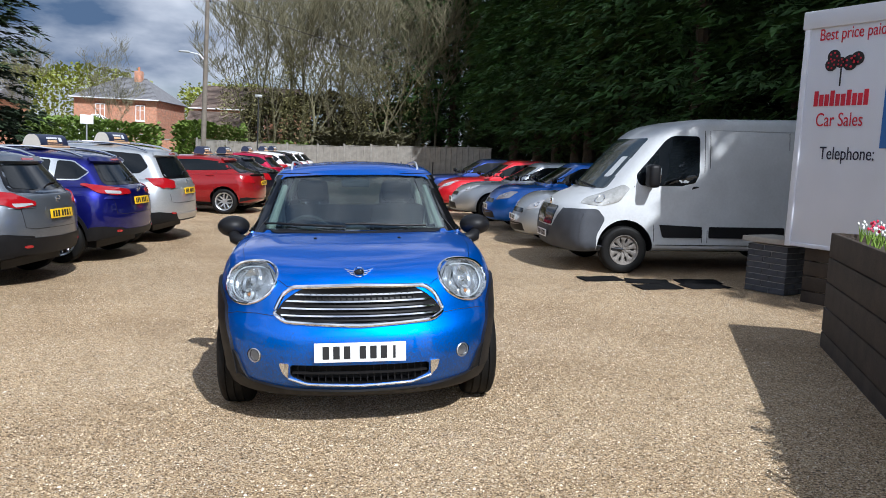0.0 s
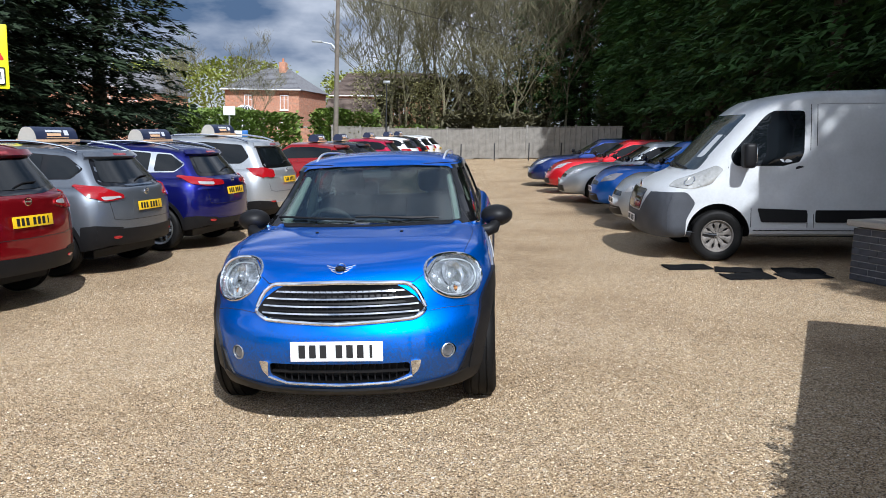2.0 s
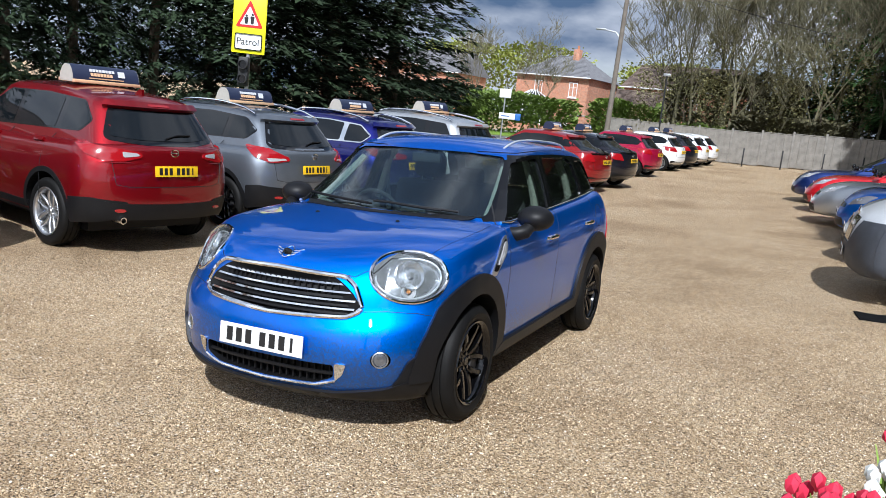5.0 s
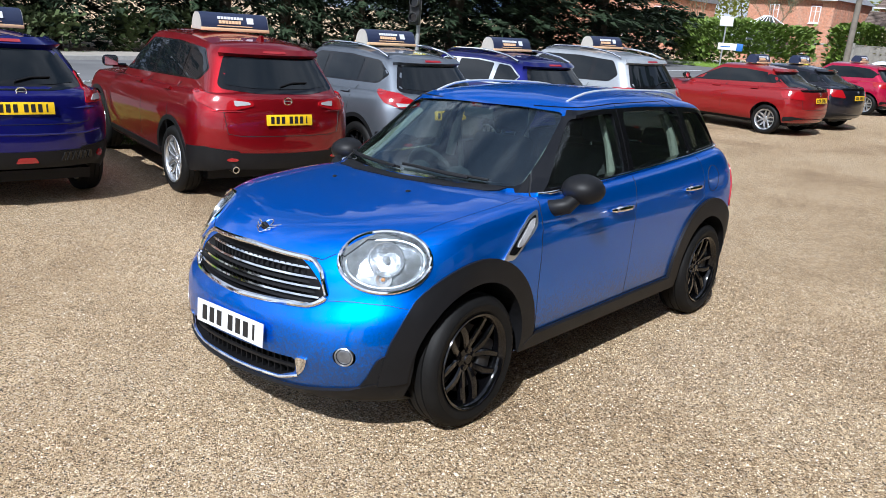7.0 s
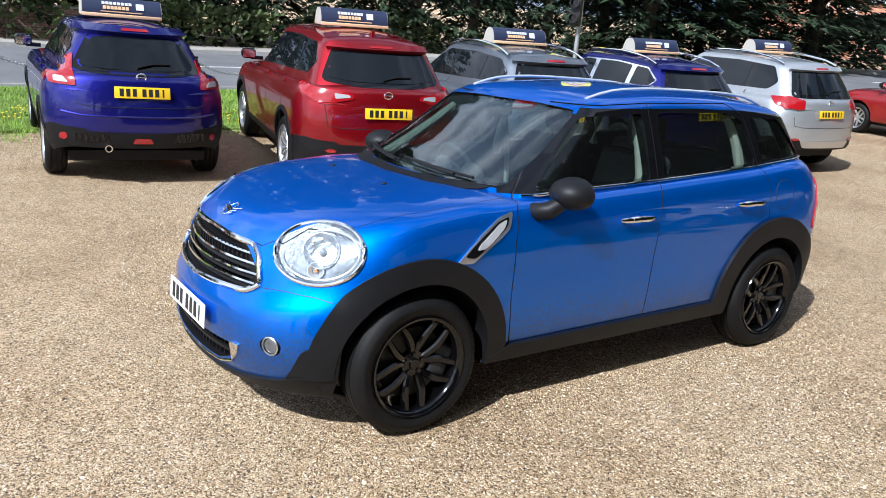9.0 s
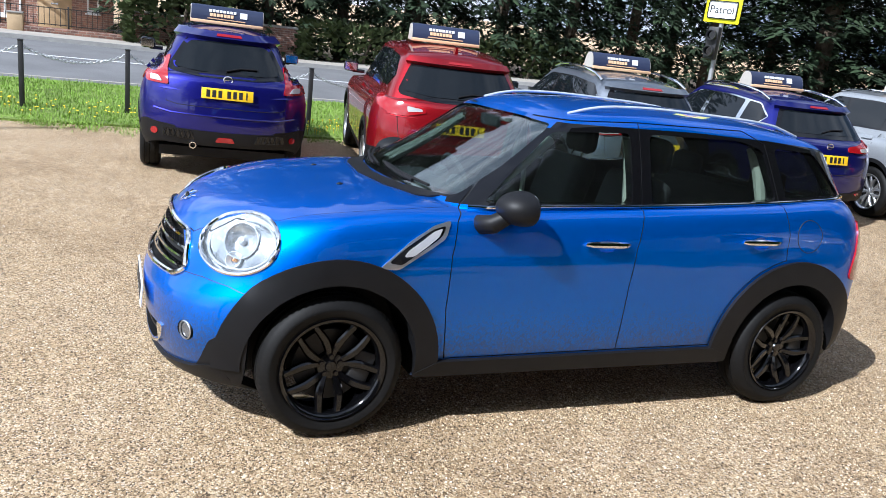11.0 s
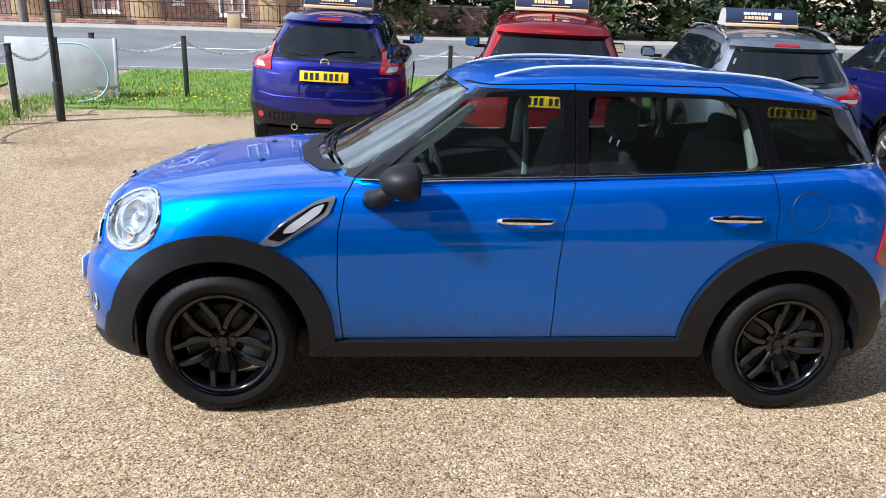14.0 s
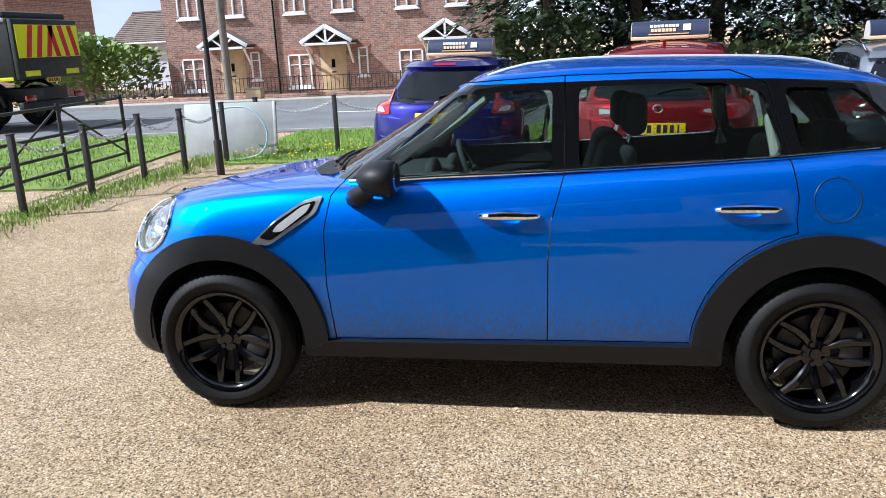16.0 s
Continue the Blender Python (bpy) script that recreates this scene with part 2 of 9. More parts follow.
M = {
    "pebble": pebble_mat(),
    "gravel": gravel_mat(),
    "asphalt": surface("asphalt", (0.135, 0.135, 0.138), 0.85, var=0.25, scale=0.8, fine=90, bump=0.5, dist=0.006),
    "pavement": surface("pavement_concrete", (0.33, 0.30, 0.26), 0.9, var=0.2, scale=1.2, fine=60, bump=0.3, dist=0.004),
    "kerb": surface("kerb_stone", (0.36, 0.35, 0.33), 0.85, var=0.15),
    "grass": surface("grass_soil", (0.14, 0.20, 0.035), 0.95, var=0.5, scale=2.0, fine=30, bump=0.8, dist=0.03),
    "blade": surface("grass_blade", (0.20, 0.32, 0.045), 0.7, var=0.4, scale=3.0, fine=20, bump=0),
    "blue": paint("mini_blue_paint", (0.0, 0.160, 0.74), 0.93, 0.47, dirt_reflection=True, coat=0.9),
    "indigo": paint("indigo_paint", (0.011, 0.011, 0.165), 0.7, 0.40),
    "darkblue": paint("dark_blue_paint", (0.008, 0.010, 0.135), 0.7, 0.40),
    "red": paint("soul_red_paint", (0.25, 0.005, 0.010), 0.7, 0.42),
    "honda_red": paint("orange_red_paint", (0.28, 0.012, 0.014), 0.4),
    "crimson": paint("crimson_paint", (0.36, 0.008, 0.045), 0.35),
    "bright_red": paint("bright_red_paint", (0.55, 0.012, 0.02), 0.15),
    "steel": paint("grey_paint", (0.17, 0.19, 0.22), 0.75, 0.42),
    "silver": paint("silver_paint", (0.46, 0.48, 0.50), 0.7, 0.42),
    "white": paint("white_paint", (0.78, 0.79, 0.80), 0.0, 0.4, 0.02),
    "rail_silver": plain("rail_silver", (0.62, 0.64, 0.66), 0.3, 0.3, 0.4),
    "sky_blue": paint("bright_blue_paint", (0.01, 0.14, 0.60), 0.4),
    "navy": paint("navy_paint", (0.012, 0.03, 0.14), 0.45),
    "black_paint": paint("black_paint", (0.012, 0.012, 0.018), 0.3),
    "plastic": surface("black_plastic", (0.0075, 0.0075, 0.0085), 0.5, spec=0.25, var=0.2, scale=8, fine=400, bump=0.25, dist=0.0006),
    "gloss_black": plain("gloss_black", (0.005, 0.005, 0.006), 0.10, coat=0.2, spec=0.4),
    "tyre": surface("tyre_rubber", (0.0055, 0.0053, 0.0052), 0.62, spec=0.22, var=0.4, scale=9, fine=120, bump=0.3, dist=0.001),
    "chrome": plain("chrome", (0.86, 0.87, 0.88), 0.06, 1.0),
    "alloy": plain("silver_alloy", (0.62, 0.63, 0.65), 0.28, 0.9, 0.3),
    "steel_wheel": surface("steel_wheel_rust", (0.16, 0.145, 0.13), 0.65, 0.2, var=0.5, scale=14),
    "black_alloy": plain("gloss_black_alloy", (0.002, 0.002, 0.0024), 0.10, 0.0, 0.15),
    "glass": glass_mat("clear_pane", (0.78, 0.83, 0.81), gloss=0.035, dust=0.003),
    "screen": glass_mat("windscreen_pane", (0.80, 0.88, 0.87), gloss=0.14, dust=0.002),
    "privacy": glass_mat("tinted_rear_pane", (0.34, 0.37, 0.36), gloss=0.035, dust=0.003),
    "lens": glass_mat("lamp_lens", (0.93, 0.95, 0.96)),
    "dark_glass": plain("tinted_pane", (0.006, 0.008, 0.010), 0.015, 0.0, 0.0, spec=0.40),
    "smoke_glass": plain("smoky_pane", (0.035, 0.045, 0.05), 0.03, 0.0, 0.0, spec=0.7),
    "red_lens": plain("red_lens", (0.30, 0.006, 0.010), 0.12, 0.0, 1.0),
    "white_lens": plain("clear_lens", (0.52, 0.52, 0.53), 0.10, 0.3, 1.0),
    "lens_cloudy": surface("cloudy_lens", (0.42, 0.42, 0.40), 0.18, 0.35, var=0.3, scale=9, fine=30, bump=0.2, dist=0.003),
    "lamp_bowl": surface("lamp_bowl", (0.62, 0.63, 0.65), 0.20, 0.75, var=0.35, scale=14, fine=36, bump=0.5, dist=0.006),
    "fog_glass": surface("fog_lamp_glass", (0.20, 0.21, 0.23), 0.10, 0.7, var=0.4, scale=30, fine=90, bump=0.4, dist=0.003),
    "amber": plain("amber_lens", (0.80, 0.33, 0.10), 0.15, 0.0, 1.0),
    "plate_w": plain("white_plate", (0.78, 0.79, 0.80), 0.35),
    "plate_y": plain("yellow_plate", (0.82, 0.52, 0.01), 0.35),
    "ink": plain("black_ink", (0.012, 0.012, 0.013), 0.5),
    "interior": surface("dark_upholstery", (0.045, 0.045, 0.048), 0.9, var=0.25, scale=20, fine=300, bump=0.2, dist=0.001),
    "cream": surface("pale_trim", (0.36, 0.37, 0.32), 0.8, var=0.08),
    "brick_dark": surface("blue_brick", (0.045, 0.047, 0.055), 0.7, var=0.45, scale=7, fine=80, bump=0.4),
    "mortar": surface("mortar", (0.36, 0.35, 0.33), 0.95, var=0.2),
    "board": surface("white_board", (0.64, 0.66, 0.72), 0.45, var=0.05, scale=2, fine=80, bump=0.03),
    "sleeper": surface("stained_timber", (0.045, 0.032, 0.022), 0.85, var=0.45, scale=5, fine=50, bump=0.6, dist=0.004),
    "text_red": plain("red_letters", (0.50, 0.015, 0.035), 0.5),
    "text_navy": plain("navy_letters", (0.012, 0.014, 0.035), 0.5),
    "bark": surface("bark", (0.085, 0.065, 0.045), 0.95, var=0.4, scale=4, fine=30, bump=0.8, dist=0.02),
    "twig": surface("pale_bark", (0.155, 0.142, 0.085), 0.95, var=0.35, scale=4, fine=30, bump=0.5, dist=0.01),
    "conifer": surface("conifer_foliage", (0.018, 0.036, 0.012), 0.8, var=0.6, scale=0.9, fine=9, bump=0),
    "cypress": surface("cypress_foliage", (0.046, 0.105, 0.020), 0.8, var=0.65, scale=0.7, fine=7, bump=0),
    "budding": surface("budding_twigs", (0.19, 0.18, 0.08), 0.9, var=0.5, scale=0.6, fine=7, bump=0),
    "undergrowth": surface("dull_foliage", (0.045, 0.065, 0.018), 0.8, var=0.7, scale=0.8, fine=8, bump=0),
    "scrub": surface("brown_scrub", (0.085, 0.078, 0.040), 0.9, var=0.5, scale=0.9, fine=9, bump=0),
    "hedge": surface("hedge_foliage", (0.12, 0.18, 0.03), 0.6, var=0.55, scale=1.2, fine=12, bump=0),
    "willow": surface("spring_foliage", (0.24, 0.27, 0.045), 0.7, var=0.35, scale=0.8, fine=8, bump=0),
    "wood_pole": surface("weathered_pole", (0.17, 0.145, 0.12), 0.9, var=0.25, scale=5),
    "fence": surface("grey_fence_timber", (0.25, 0.235, 0.21), 0.9, var=0.3, scale=3, fine=60, bump=0.5),
    "iron": surface("black_iron", (0.02, 0.02, 0.021), 0.55, var=0.3),
    "galv": surface("galvanised_steel", (0.42, 0.43, 0.44), 0.45, 0.6, var=0.15),
    "brick_red": surface("red_brick", (0.30, 0.125, 0.085), 0.85, var=0.4, scale=5, fine=60, bump=0.4),
    "brick_orange": surface("orange_brick", (0.46, 0.20, 0.115), 0.85, var=0.25, scale=4, fine=60, bump=0.3),
    "slate": surface("slate_roof", (0.17, 0.17, 0.18), 0.8, var=0.3, scale=3, fine=40, bump=0.4),
    "tile_roof": surface("brown_tile_roof", (0.15, 0.11, 0.09), 0.85, var=0.3, scale=3, fine=40, bump=0.4),
    "upvc": plain("white_upvc", (0.80, 0.81, 0.82), 0.35),
    "oak": surface("oak_door", (0.47, 0.34, 0.20), 0.6, var=0.15, scale=4),
    "sign_yellow": plain("yellow_sign", (0.85, 0.82, 0.01), 0.4),
    "sign_red": plain("red_sign", (0.60, 0.02, 0.02), 0.4),
    "sign_blue": plain("blue_sign", (0.03, 0.14, 0.42), 0.4),
    "navy_board": plain("navy_sign", (0.022, 0.03, 0.065), 0.4),
    "sign_end": surface("faded_sign_end", (0.40, 0.375, 0.33), 0.6, var=0.12, bump=0),
    "tan_board": plain("tan_sign", (0.72, 0.46, 0.27), 0.5),
    "petal_red": plain("red_petal", (0.60, 0.02, 0.06), 0.7),
    "petal_pink": plain("pink_petal", (0.62, 0.10, 0.17), 0.7),
    "petal_white": plain("white_petal", (0.75, 0.76, 0.72), 0.7),
    "dandelion": plain("yellow_petal", (0.80, 0.58, 0.02), 0.8),
    "truck_body": surface("dark_steel", (0.03, 0.03, 0.032), 0.5, 0.2, var=0.35),
    "van_white": surface("dirty_white_paint", (0.52, 0.535, 0.545), 0.35, 0.0, var=0.10, scale=2.5, fine=30, bump=0, coat=0.25),
    "bumper_grey": surface("faded_grey_plastic", (0.050, 0.055, 0.066), 0.6, var=0.2, scale=5),
    "rubber_mat": surface("rubber_mat", (0.007, 0.007, 0.0075), 0.95, spec=0.1, var=0.3, scale=20, fine=200, bump=0.5),
    "hose": plain("pale_blue_hose", (0.35, 0.52, 0.60), 0.5),
    "steel_sheet": surface("weathered_sheet", (0.36, 0.37, 0.36), 0.6, 0.3, var=0.2, scale=3),
}


# ---- mesh helpers ----
def part(name, bm, material, parent=None, label="", smooth=True):
    """One mesh object from a bmesh (or mesh), under a thing."""
    me = bm
    if isinstance(bm, bmesh.types.BMesh):
        me = bpy.data.meshes.new(name)
        bm.to_mesh(me)
        bm.free()
    if material is not None and not me.materials:
        me.materials.append(M[material] if isinstance(material, str) else material)
    if smooth:
        me.shade_smooth()
        me.set_sharp_from_angle(angle=radians(38))
    ob = new(name, me)
    if parent:
        ob.parent = parent
    if label:
        ob["label"] = label
    return ob


def thing(name, label, category, m=None, group="", kind=""):
    ob = new(name)
    ob.empty_display_size = 0.1
    if m is not None:
        ob.matrix_basis = m
    return tagged(ob, label, category, group, kind)


def from_arrays(verts, faces):
    me = bpy.data.meshes.new("m")
    me.from_pydata([tuple(v) for v in verts], [], faces)
    bm = bmesh.new()
    bm.from_mesh(me)
    bpy.data.meshes.remove(me)
    return bm


def box(size, at=(0, 0, 0), bevel=0.0, rot=None, bm=None, seg=2):
    b = bmesh.new()
    bmesh.ops.create_cube(b, size=1, matrix=Matrix.Diagonal((*size, 1)))
    if bevel:
        bmesh.ops.bevel(b, geom=b.edges[:], offset=bevel, segments=seg, affect="EDGES", profile=0.5)
    m = Matrix.Translation(at) @ (rot.to_4x4() if rot is not None else Matrix.Identity(4))
    bmesh.ops.transform(b, matrix=m, verts=b.verts)
    return join(bm, b)


def join(a, b):
    if a is None:
        return b
    me = bpy.data.meshes.new("j")
    b.to_mesh(me)
    b.free()
    a.from_mesh(me)
    bpy.data.meshes.remove(me)
    return a


def cyl(r, h, at=(0, 0, 0), axis="Z", seg=24, r2=None, bevel=0.0, bm=None, rot=None):
    b = bmesh.new()
    bmesh.ops.create_cone(b, cap_ends=True, segments=seg, radius1=r, radius2=r if r2 is None else r2, depth=h)
    if bevel:
        e = [x for x in b.edges if len(x.link_faces) == 2 and any(len(q.verts) > 4 for q in x.link_faces)]
        bmesh.ops.bevel(b, geom=e, offset=bevel, segments=2, affect="EDGES", profile=0.5)
    t = {"Z": Matrix.Identity(4), "X": Matrix.Rotation(math.pi / 2, 4, "Y"), "Y": Matrix.Rotation(-math.pi / 2, 4, "X")}[axis]
    m = Matrix.Translation(at) @ (rot.to_4x4() if rot is not None else Matrix.Identity(4)) @ t
    bmesh.ops.transform(b, matrix=m, verts=b.verts)
    return join(bm, b)


def ball(r, at=(0, 0, 0), scale=(1, 1, 1), u=20, v=12, bm=None):
    b = bmesh.new()
    bmesh.ops.create_uvsphere(b, u_segments=u, v_segments=v, radius=r)
    bmesh.ops.transform(b, matrix=Matrix.Translation(at) @ Matrix.Diagonal((*scale, 1)), verts=b.verts)
    return join(bm, b)


def tube(points, r, seg=8, bm=None, closed=False, radii=None):
    """A tube along points; radii may taper it."""
    P = [Vector(p) for p in points]
    n = len(P)
    verts, faces = [], []
    up = Vector((0, 0, 1))
    for i, p in enumerate(P):
        a = P[(i - 1) % n] if (closed or i > 0) else P[0]
        c = P[(i + 1) % n] if (closed or i < n - 1) else P[-1]
        d = (c - a).normalized()
        s = d.cross(up if abs(d.z) < 0.95 else Vector((1, 0, 0))).normalized()
        t = s.cross(d)
        rr = radii[i] if radii else r
        for k in range(seg):
            w = 2 * math.pi * k / seg
            verts.append(p + s * (rr * math.cos(w)) + t * (rr * math.sin(w)))
    m = n if closed else n - 1
    for i in range(m):
        j = (i + 1) % n
        for k in range(seg):
            q = (k + 1) % seg
            faces.append((i * seg + k, i * seg + q, j * seg + q, j * seg + k))
    if not closed:
        faces += [tuple(range(seg))[::-1], tuple((n - 1) * seg + k for k in range(seg))]
    return join(bm, from_arrays(verts, faces))


def lathe(profile, seg=48, axis="X", at=(0, 0, 0), bm=None):
    """Turn (radius, along) pairs about an axis."""
    verts, faces = [], []
    n = len(profile)
    for k in range(seg):
        w = 2 * math.pi * k / seg
        c, s = math.cos(w), math.sin(w)
        for r, a in profile:
            verts.append({"X": (a, r * c, r * s), "Y": (r * c, a, r * s), "Z": (r * c, r * s, a)}[axis])
    for k in range(seg):
        q = (k + 1) % seg
        for i in range(n - 1):
            faces.append((k * n + i, q * n + i, q * n + i + 1, k * n + i + 1))
    b = from_arrays(verts, faces)
    bmesh.ops.remove_doubles(b, verts=b.verts, dist=1e-6)
    bmesh.ops.recalc_face_normals(b, faces=b.faces)
    bmesh.ops.translate(b, verts=b.verts, vec=Vector(at))
    return join(bm, b)


def knots(pairs):
    """A smooth curve through (x, y) knots, monotone between them."""
    xs, ys = np.array([p[0] for p in pairs], float), np.array([p[1] for p in pairs], float)
    d = np.diff(ys) / np.diff(xs)
    m = np.zeros(len(xs))
    m[0], m[-1] = d[0], d[-1]
    for i in range(1, len(xs) - 1):
        m[i] = 0 if d[i - 1] * d[i] <= 0 else 2 * d[i - 1] * d[i] / (d[i - 1] + d[i])

    def at(x):
        x = np.clip(np.asarray(x, float), xs[0], xs[-1])
        i = np.clip(np.searchsorted(xs, x) - 1, 0, len(xs) - 2)
        h = xs[i + 1] - xs[i]
        t = (x - xs[i]) / h
        return (2 * t**3 - 3 * t**2 + 1) * ys[i] + (t**3 - 2 * t**2 + t) * h * m[i] + (3 * t**2 - 2 * t**3) * ys[i + 1] + (t**3 - t**2) * h * m[i + 1]
    return at


def poly_round(pts, r=0.02, seg=4):
    """A 2D polygon with rounded corners."""
    out, n = [], len(pts)
    for i in range(n):
        a, p, c = (Vector(pts[(i + k) % n]).to_2d() for k in (-1, 0, 1))
        u, v = (a - p), (c - p)
        k = min(r, u.length * 0.45, v.length * 0.45)
        s, e = p + u.normalized() * k, p + v.normalized() * k
        for j in range(seg + 1):
            t = j / seg
            out.append(tuple(s * (1 - t) ** 2 + p * 2 * t * (1 - t) + e * t * t))
    return out


def prism(poly, axis, lo, hi):
    """A closed prism over a 2D polygon: axis X takes (y, z), Y takes (x, z), Z takes (x, y)."""
    put3 = {"X": lambda p, a: (a, p[0], p[1]), "Y": lambda p, a: (p[0], a, p[1]), "Z": lambda p, a: (p[0], p[1], a)}[axis]
    n = len(poly)
    verts = [put3(p, lo) for p in poly] + [put3(p, hi) for p in poly]
    faces = [tuple(range(n))[::-1], tuple(range(n, 2 * n))] + [(i, (i + 1) % n, n + (i + 1) % n, n + i) for i in range(n)]
    b = from_arrays(verts, faces)
    bmesh.ops.recalc_face_normals(b, faces=b.faces)
    return b


# ---- car bodies ----
def outline(yf, yr, hw, lf, nf, lr, nr, counts=(20, 44, 18)):
    """Half of a plan outline, from the nose's middle to the tail's middle."""
    def even(p, n, last):
        d = np.r_[0, np.cumsum(np.hypot(*np.diff(p, axis=0).T))]
        s = np.linspace(0, d[-1], n + 1)
        q = np.c_[np.interp(s, d, p[:, 0]), np.interp(s, d, p[:, 1])]
        return q if last else q[:-1]
    a = np.linspace(0, np.pi / 2, 200)
    f = np.c_[hw * np.sin(a) ** (2 / nf), yf + lf - lf * np.cos(a) ** (2 / nf)]
    r = np.c_[hw * np.cos(a) ** (2 / nr), yr - lr + lr * np.sin(a) ** (2 / nr)]
    s = np.array([[hw, yf + lf], [hw, yr - lr]])
    return np.vstack([even(f, counts[0], False), even(s, counts[1], False), even(r, counts[2], True)])


def rings_mesh(rings):
    """A closed skin over half rings of (x, y, z), mirrored in x; the first is closed below, the last lies on the middle line."""
    full = [np.vstack([r, (r * (-1, 1, 1))[-2:0:-1]]) for r in rings]
    n = len(full[0])
    verts = np.vstack(full)
    faces = [tuple(range(n))]
    for k in range(len(full) - 1):
        for i in range(n):
            j = (i + 1) % n
            faces.append((k * n + i, (k + 1) * n + i, (k + 1) * n + j, k * n + j))
    b = from_arrays(verts, faces)
    bmesh.ops.remove_doubles(b, verts=b.verts, dist=2e-4)
    bmesh.ops.recalc_face_normals(b, faces=b.faces)
    return b


def lower_skin(s, grow=0.0):
    """The body below the windows."""
    rings = []
    zt, zb = s["top"], s["zb"]
    plan = s.get("plan", lambda y: np.ones_like(y))
    for v, df, dr, wf, *blunt in s["levels"]:
        o = outline(s["yf"] + df, s["yr"] - dr, s["hw"] * wf, s["lf"], blunt[0] if blunt else s["nf"], s["lr"], s["nr"])
        x, y = o[:, 0] * plan(o[:, 1]), o[:, 1]
        z = zb + v * (zt(y) - s["edge"] - zb)
        rings.append(np.c_[x, y, z])
    last = rings[-1]
    for k, q in enumerate((0.97, 0.9, 0.75, 0.55, 0.32, 0.12, 0.0)):
        y0, y1 = last[:, 1].min(), last[:, 1].max()
        mid = np.clip(last[:, 1], y0 + 0.25, y1 - 0.25)
        y = last[:, 1] * q + mid * (1 - q) if q > 0 else mid
        x = last[:, 0] * q
        z = zt(y) - s["edge"] * np.abs(q) ** s.get("crown", 3.0)
        rings.append(np.c_[x, y, z])
    return rings_mesh(rings)


def cabin_skin(s):
    """The glasshouse and roof."""
    rings = []
    zr, base = s["roof"], s["belt0"]
    for w, yf, yr, hw, lf, lr in s["cabin"]:
        o = outline(yf, yr, hw, lf, s.get("cnf", 2.2), lr, s.get("cnr", 2.6))
        y = o[:, 1]
        z = base + w * (zr(y) - s["redge"] - base)
        rings.append(np.c_[o[:, 0], y, z])
    last = rings[-1]
    for q in (0.96, 0.88, 0.75, 0.55, 0.32, 0.12, 0.0):
        y0, y1 = last[:, 1].min(), last[:, 1].max()
        mid = np.clip(last[:, 1], y0 + 0.2, y1 - 0.2)
        y = last[:, 1] * q + mid * (1 - q) if q > 0 else mid
        z = zr(y) - s["redge"] * np.abs(q) ** 2.4
        rings.append(np.c_[last[:, 0] * q, y, z])
    return rings_mesh(rings)


def to_object(bm, material, name="tmp"):
    me = bpy.data.meshes.new(name)
    bm.to_mesh(me)
    bm.free()
    me.materials.append(M[material])
    return new(name, me)


def carve(ob, cutters, op="DIFFERENCE"):
    """Cut ob's mesh with closed (bmesh, material) pairs, one after another; returns a new mesh."""
    made = []
    for bm, material in cutters:
        c = to_object(bm, material, "cutter")
        made.append(c)
        md = ob.modifiers.new("cut", "BOOLEAN")
        md.operation, md.object, md.solver, md.material_mode = op, c, "EXACT", "TRANSFER"
    dg = bpy.context.evaluated_depsgraph_get()
    dg.update()
    me = bpy.data.meshes.new_from_object(ob.evaluated_get(dg))
    ob.modifiers.clear()
    for c in made:
        bpy.data.objects.remove(c)
    return me


def normals_like(me, skin_bvh, skin_normals, first=1, reach=0.0015):
    """Shade the faces that still lie on the skin as smoothly as the skin itself."""
    out = [None] * len(me.loops)
    for p in me.polygons:
        flat = p.normal
        on = p.material_index < first
        for li in p.loop_indices:
            n = flat
            if on:
                co = me.vertices[me.loops[li].vertex_index].co
                hit = skin_bvh.find_nearest(co, 0.01)
                if hit[0] is not None and hit[3] < reach:
                    q = skin_normals(hit[2], hit[0])
                    if q.dot(flat) > 0.35:
                        n = q
            out[li] = n
    me.polygons.foreach_set("use_smooth", [True] * len(me.polygons))
    me.normals_split_custom_set(out)


def skin_of(*bms):
    """A tree for shooting at skins, and a function for their smooth normals."""
    from mathutils.bvhtree import BVHTree
    from mathutils.interpolate import poly_3d_calc
    verts, faces, norms = [], [], []
    for b in bms:
        b.normal_update()
        o = len(verts)
        b.verts.index_update()
        verts += [v.co.copy() for v in b.verts]
        norms += [v.normal.copy() for v in b.verts]
        faces += [tuple(o + v.index for v in f.verts) for f in b.faces]
    tree = BVHTree.FromPolygons(verts, faces)

    def normal(i, co):
        w = poly_3d_calc([verts[k] for k in faces[i]], co)
        n = Vector((0, 0, 0))
        for k, a in zip(faces[i], w):
            n += norms[k] * a
        return n.normalized()
    return tree, normal


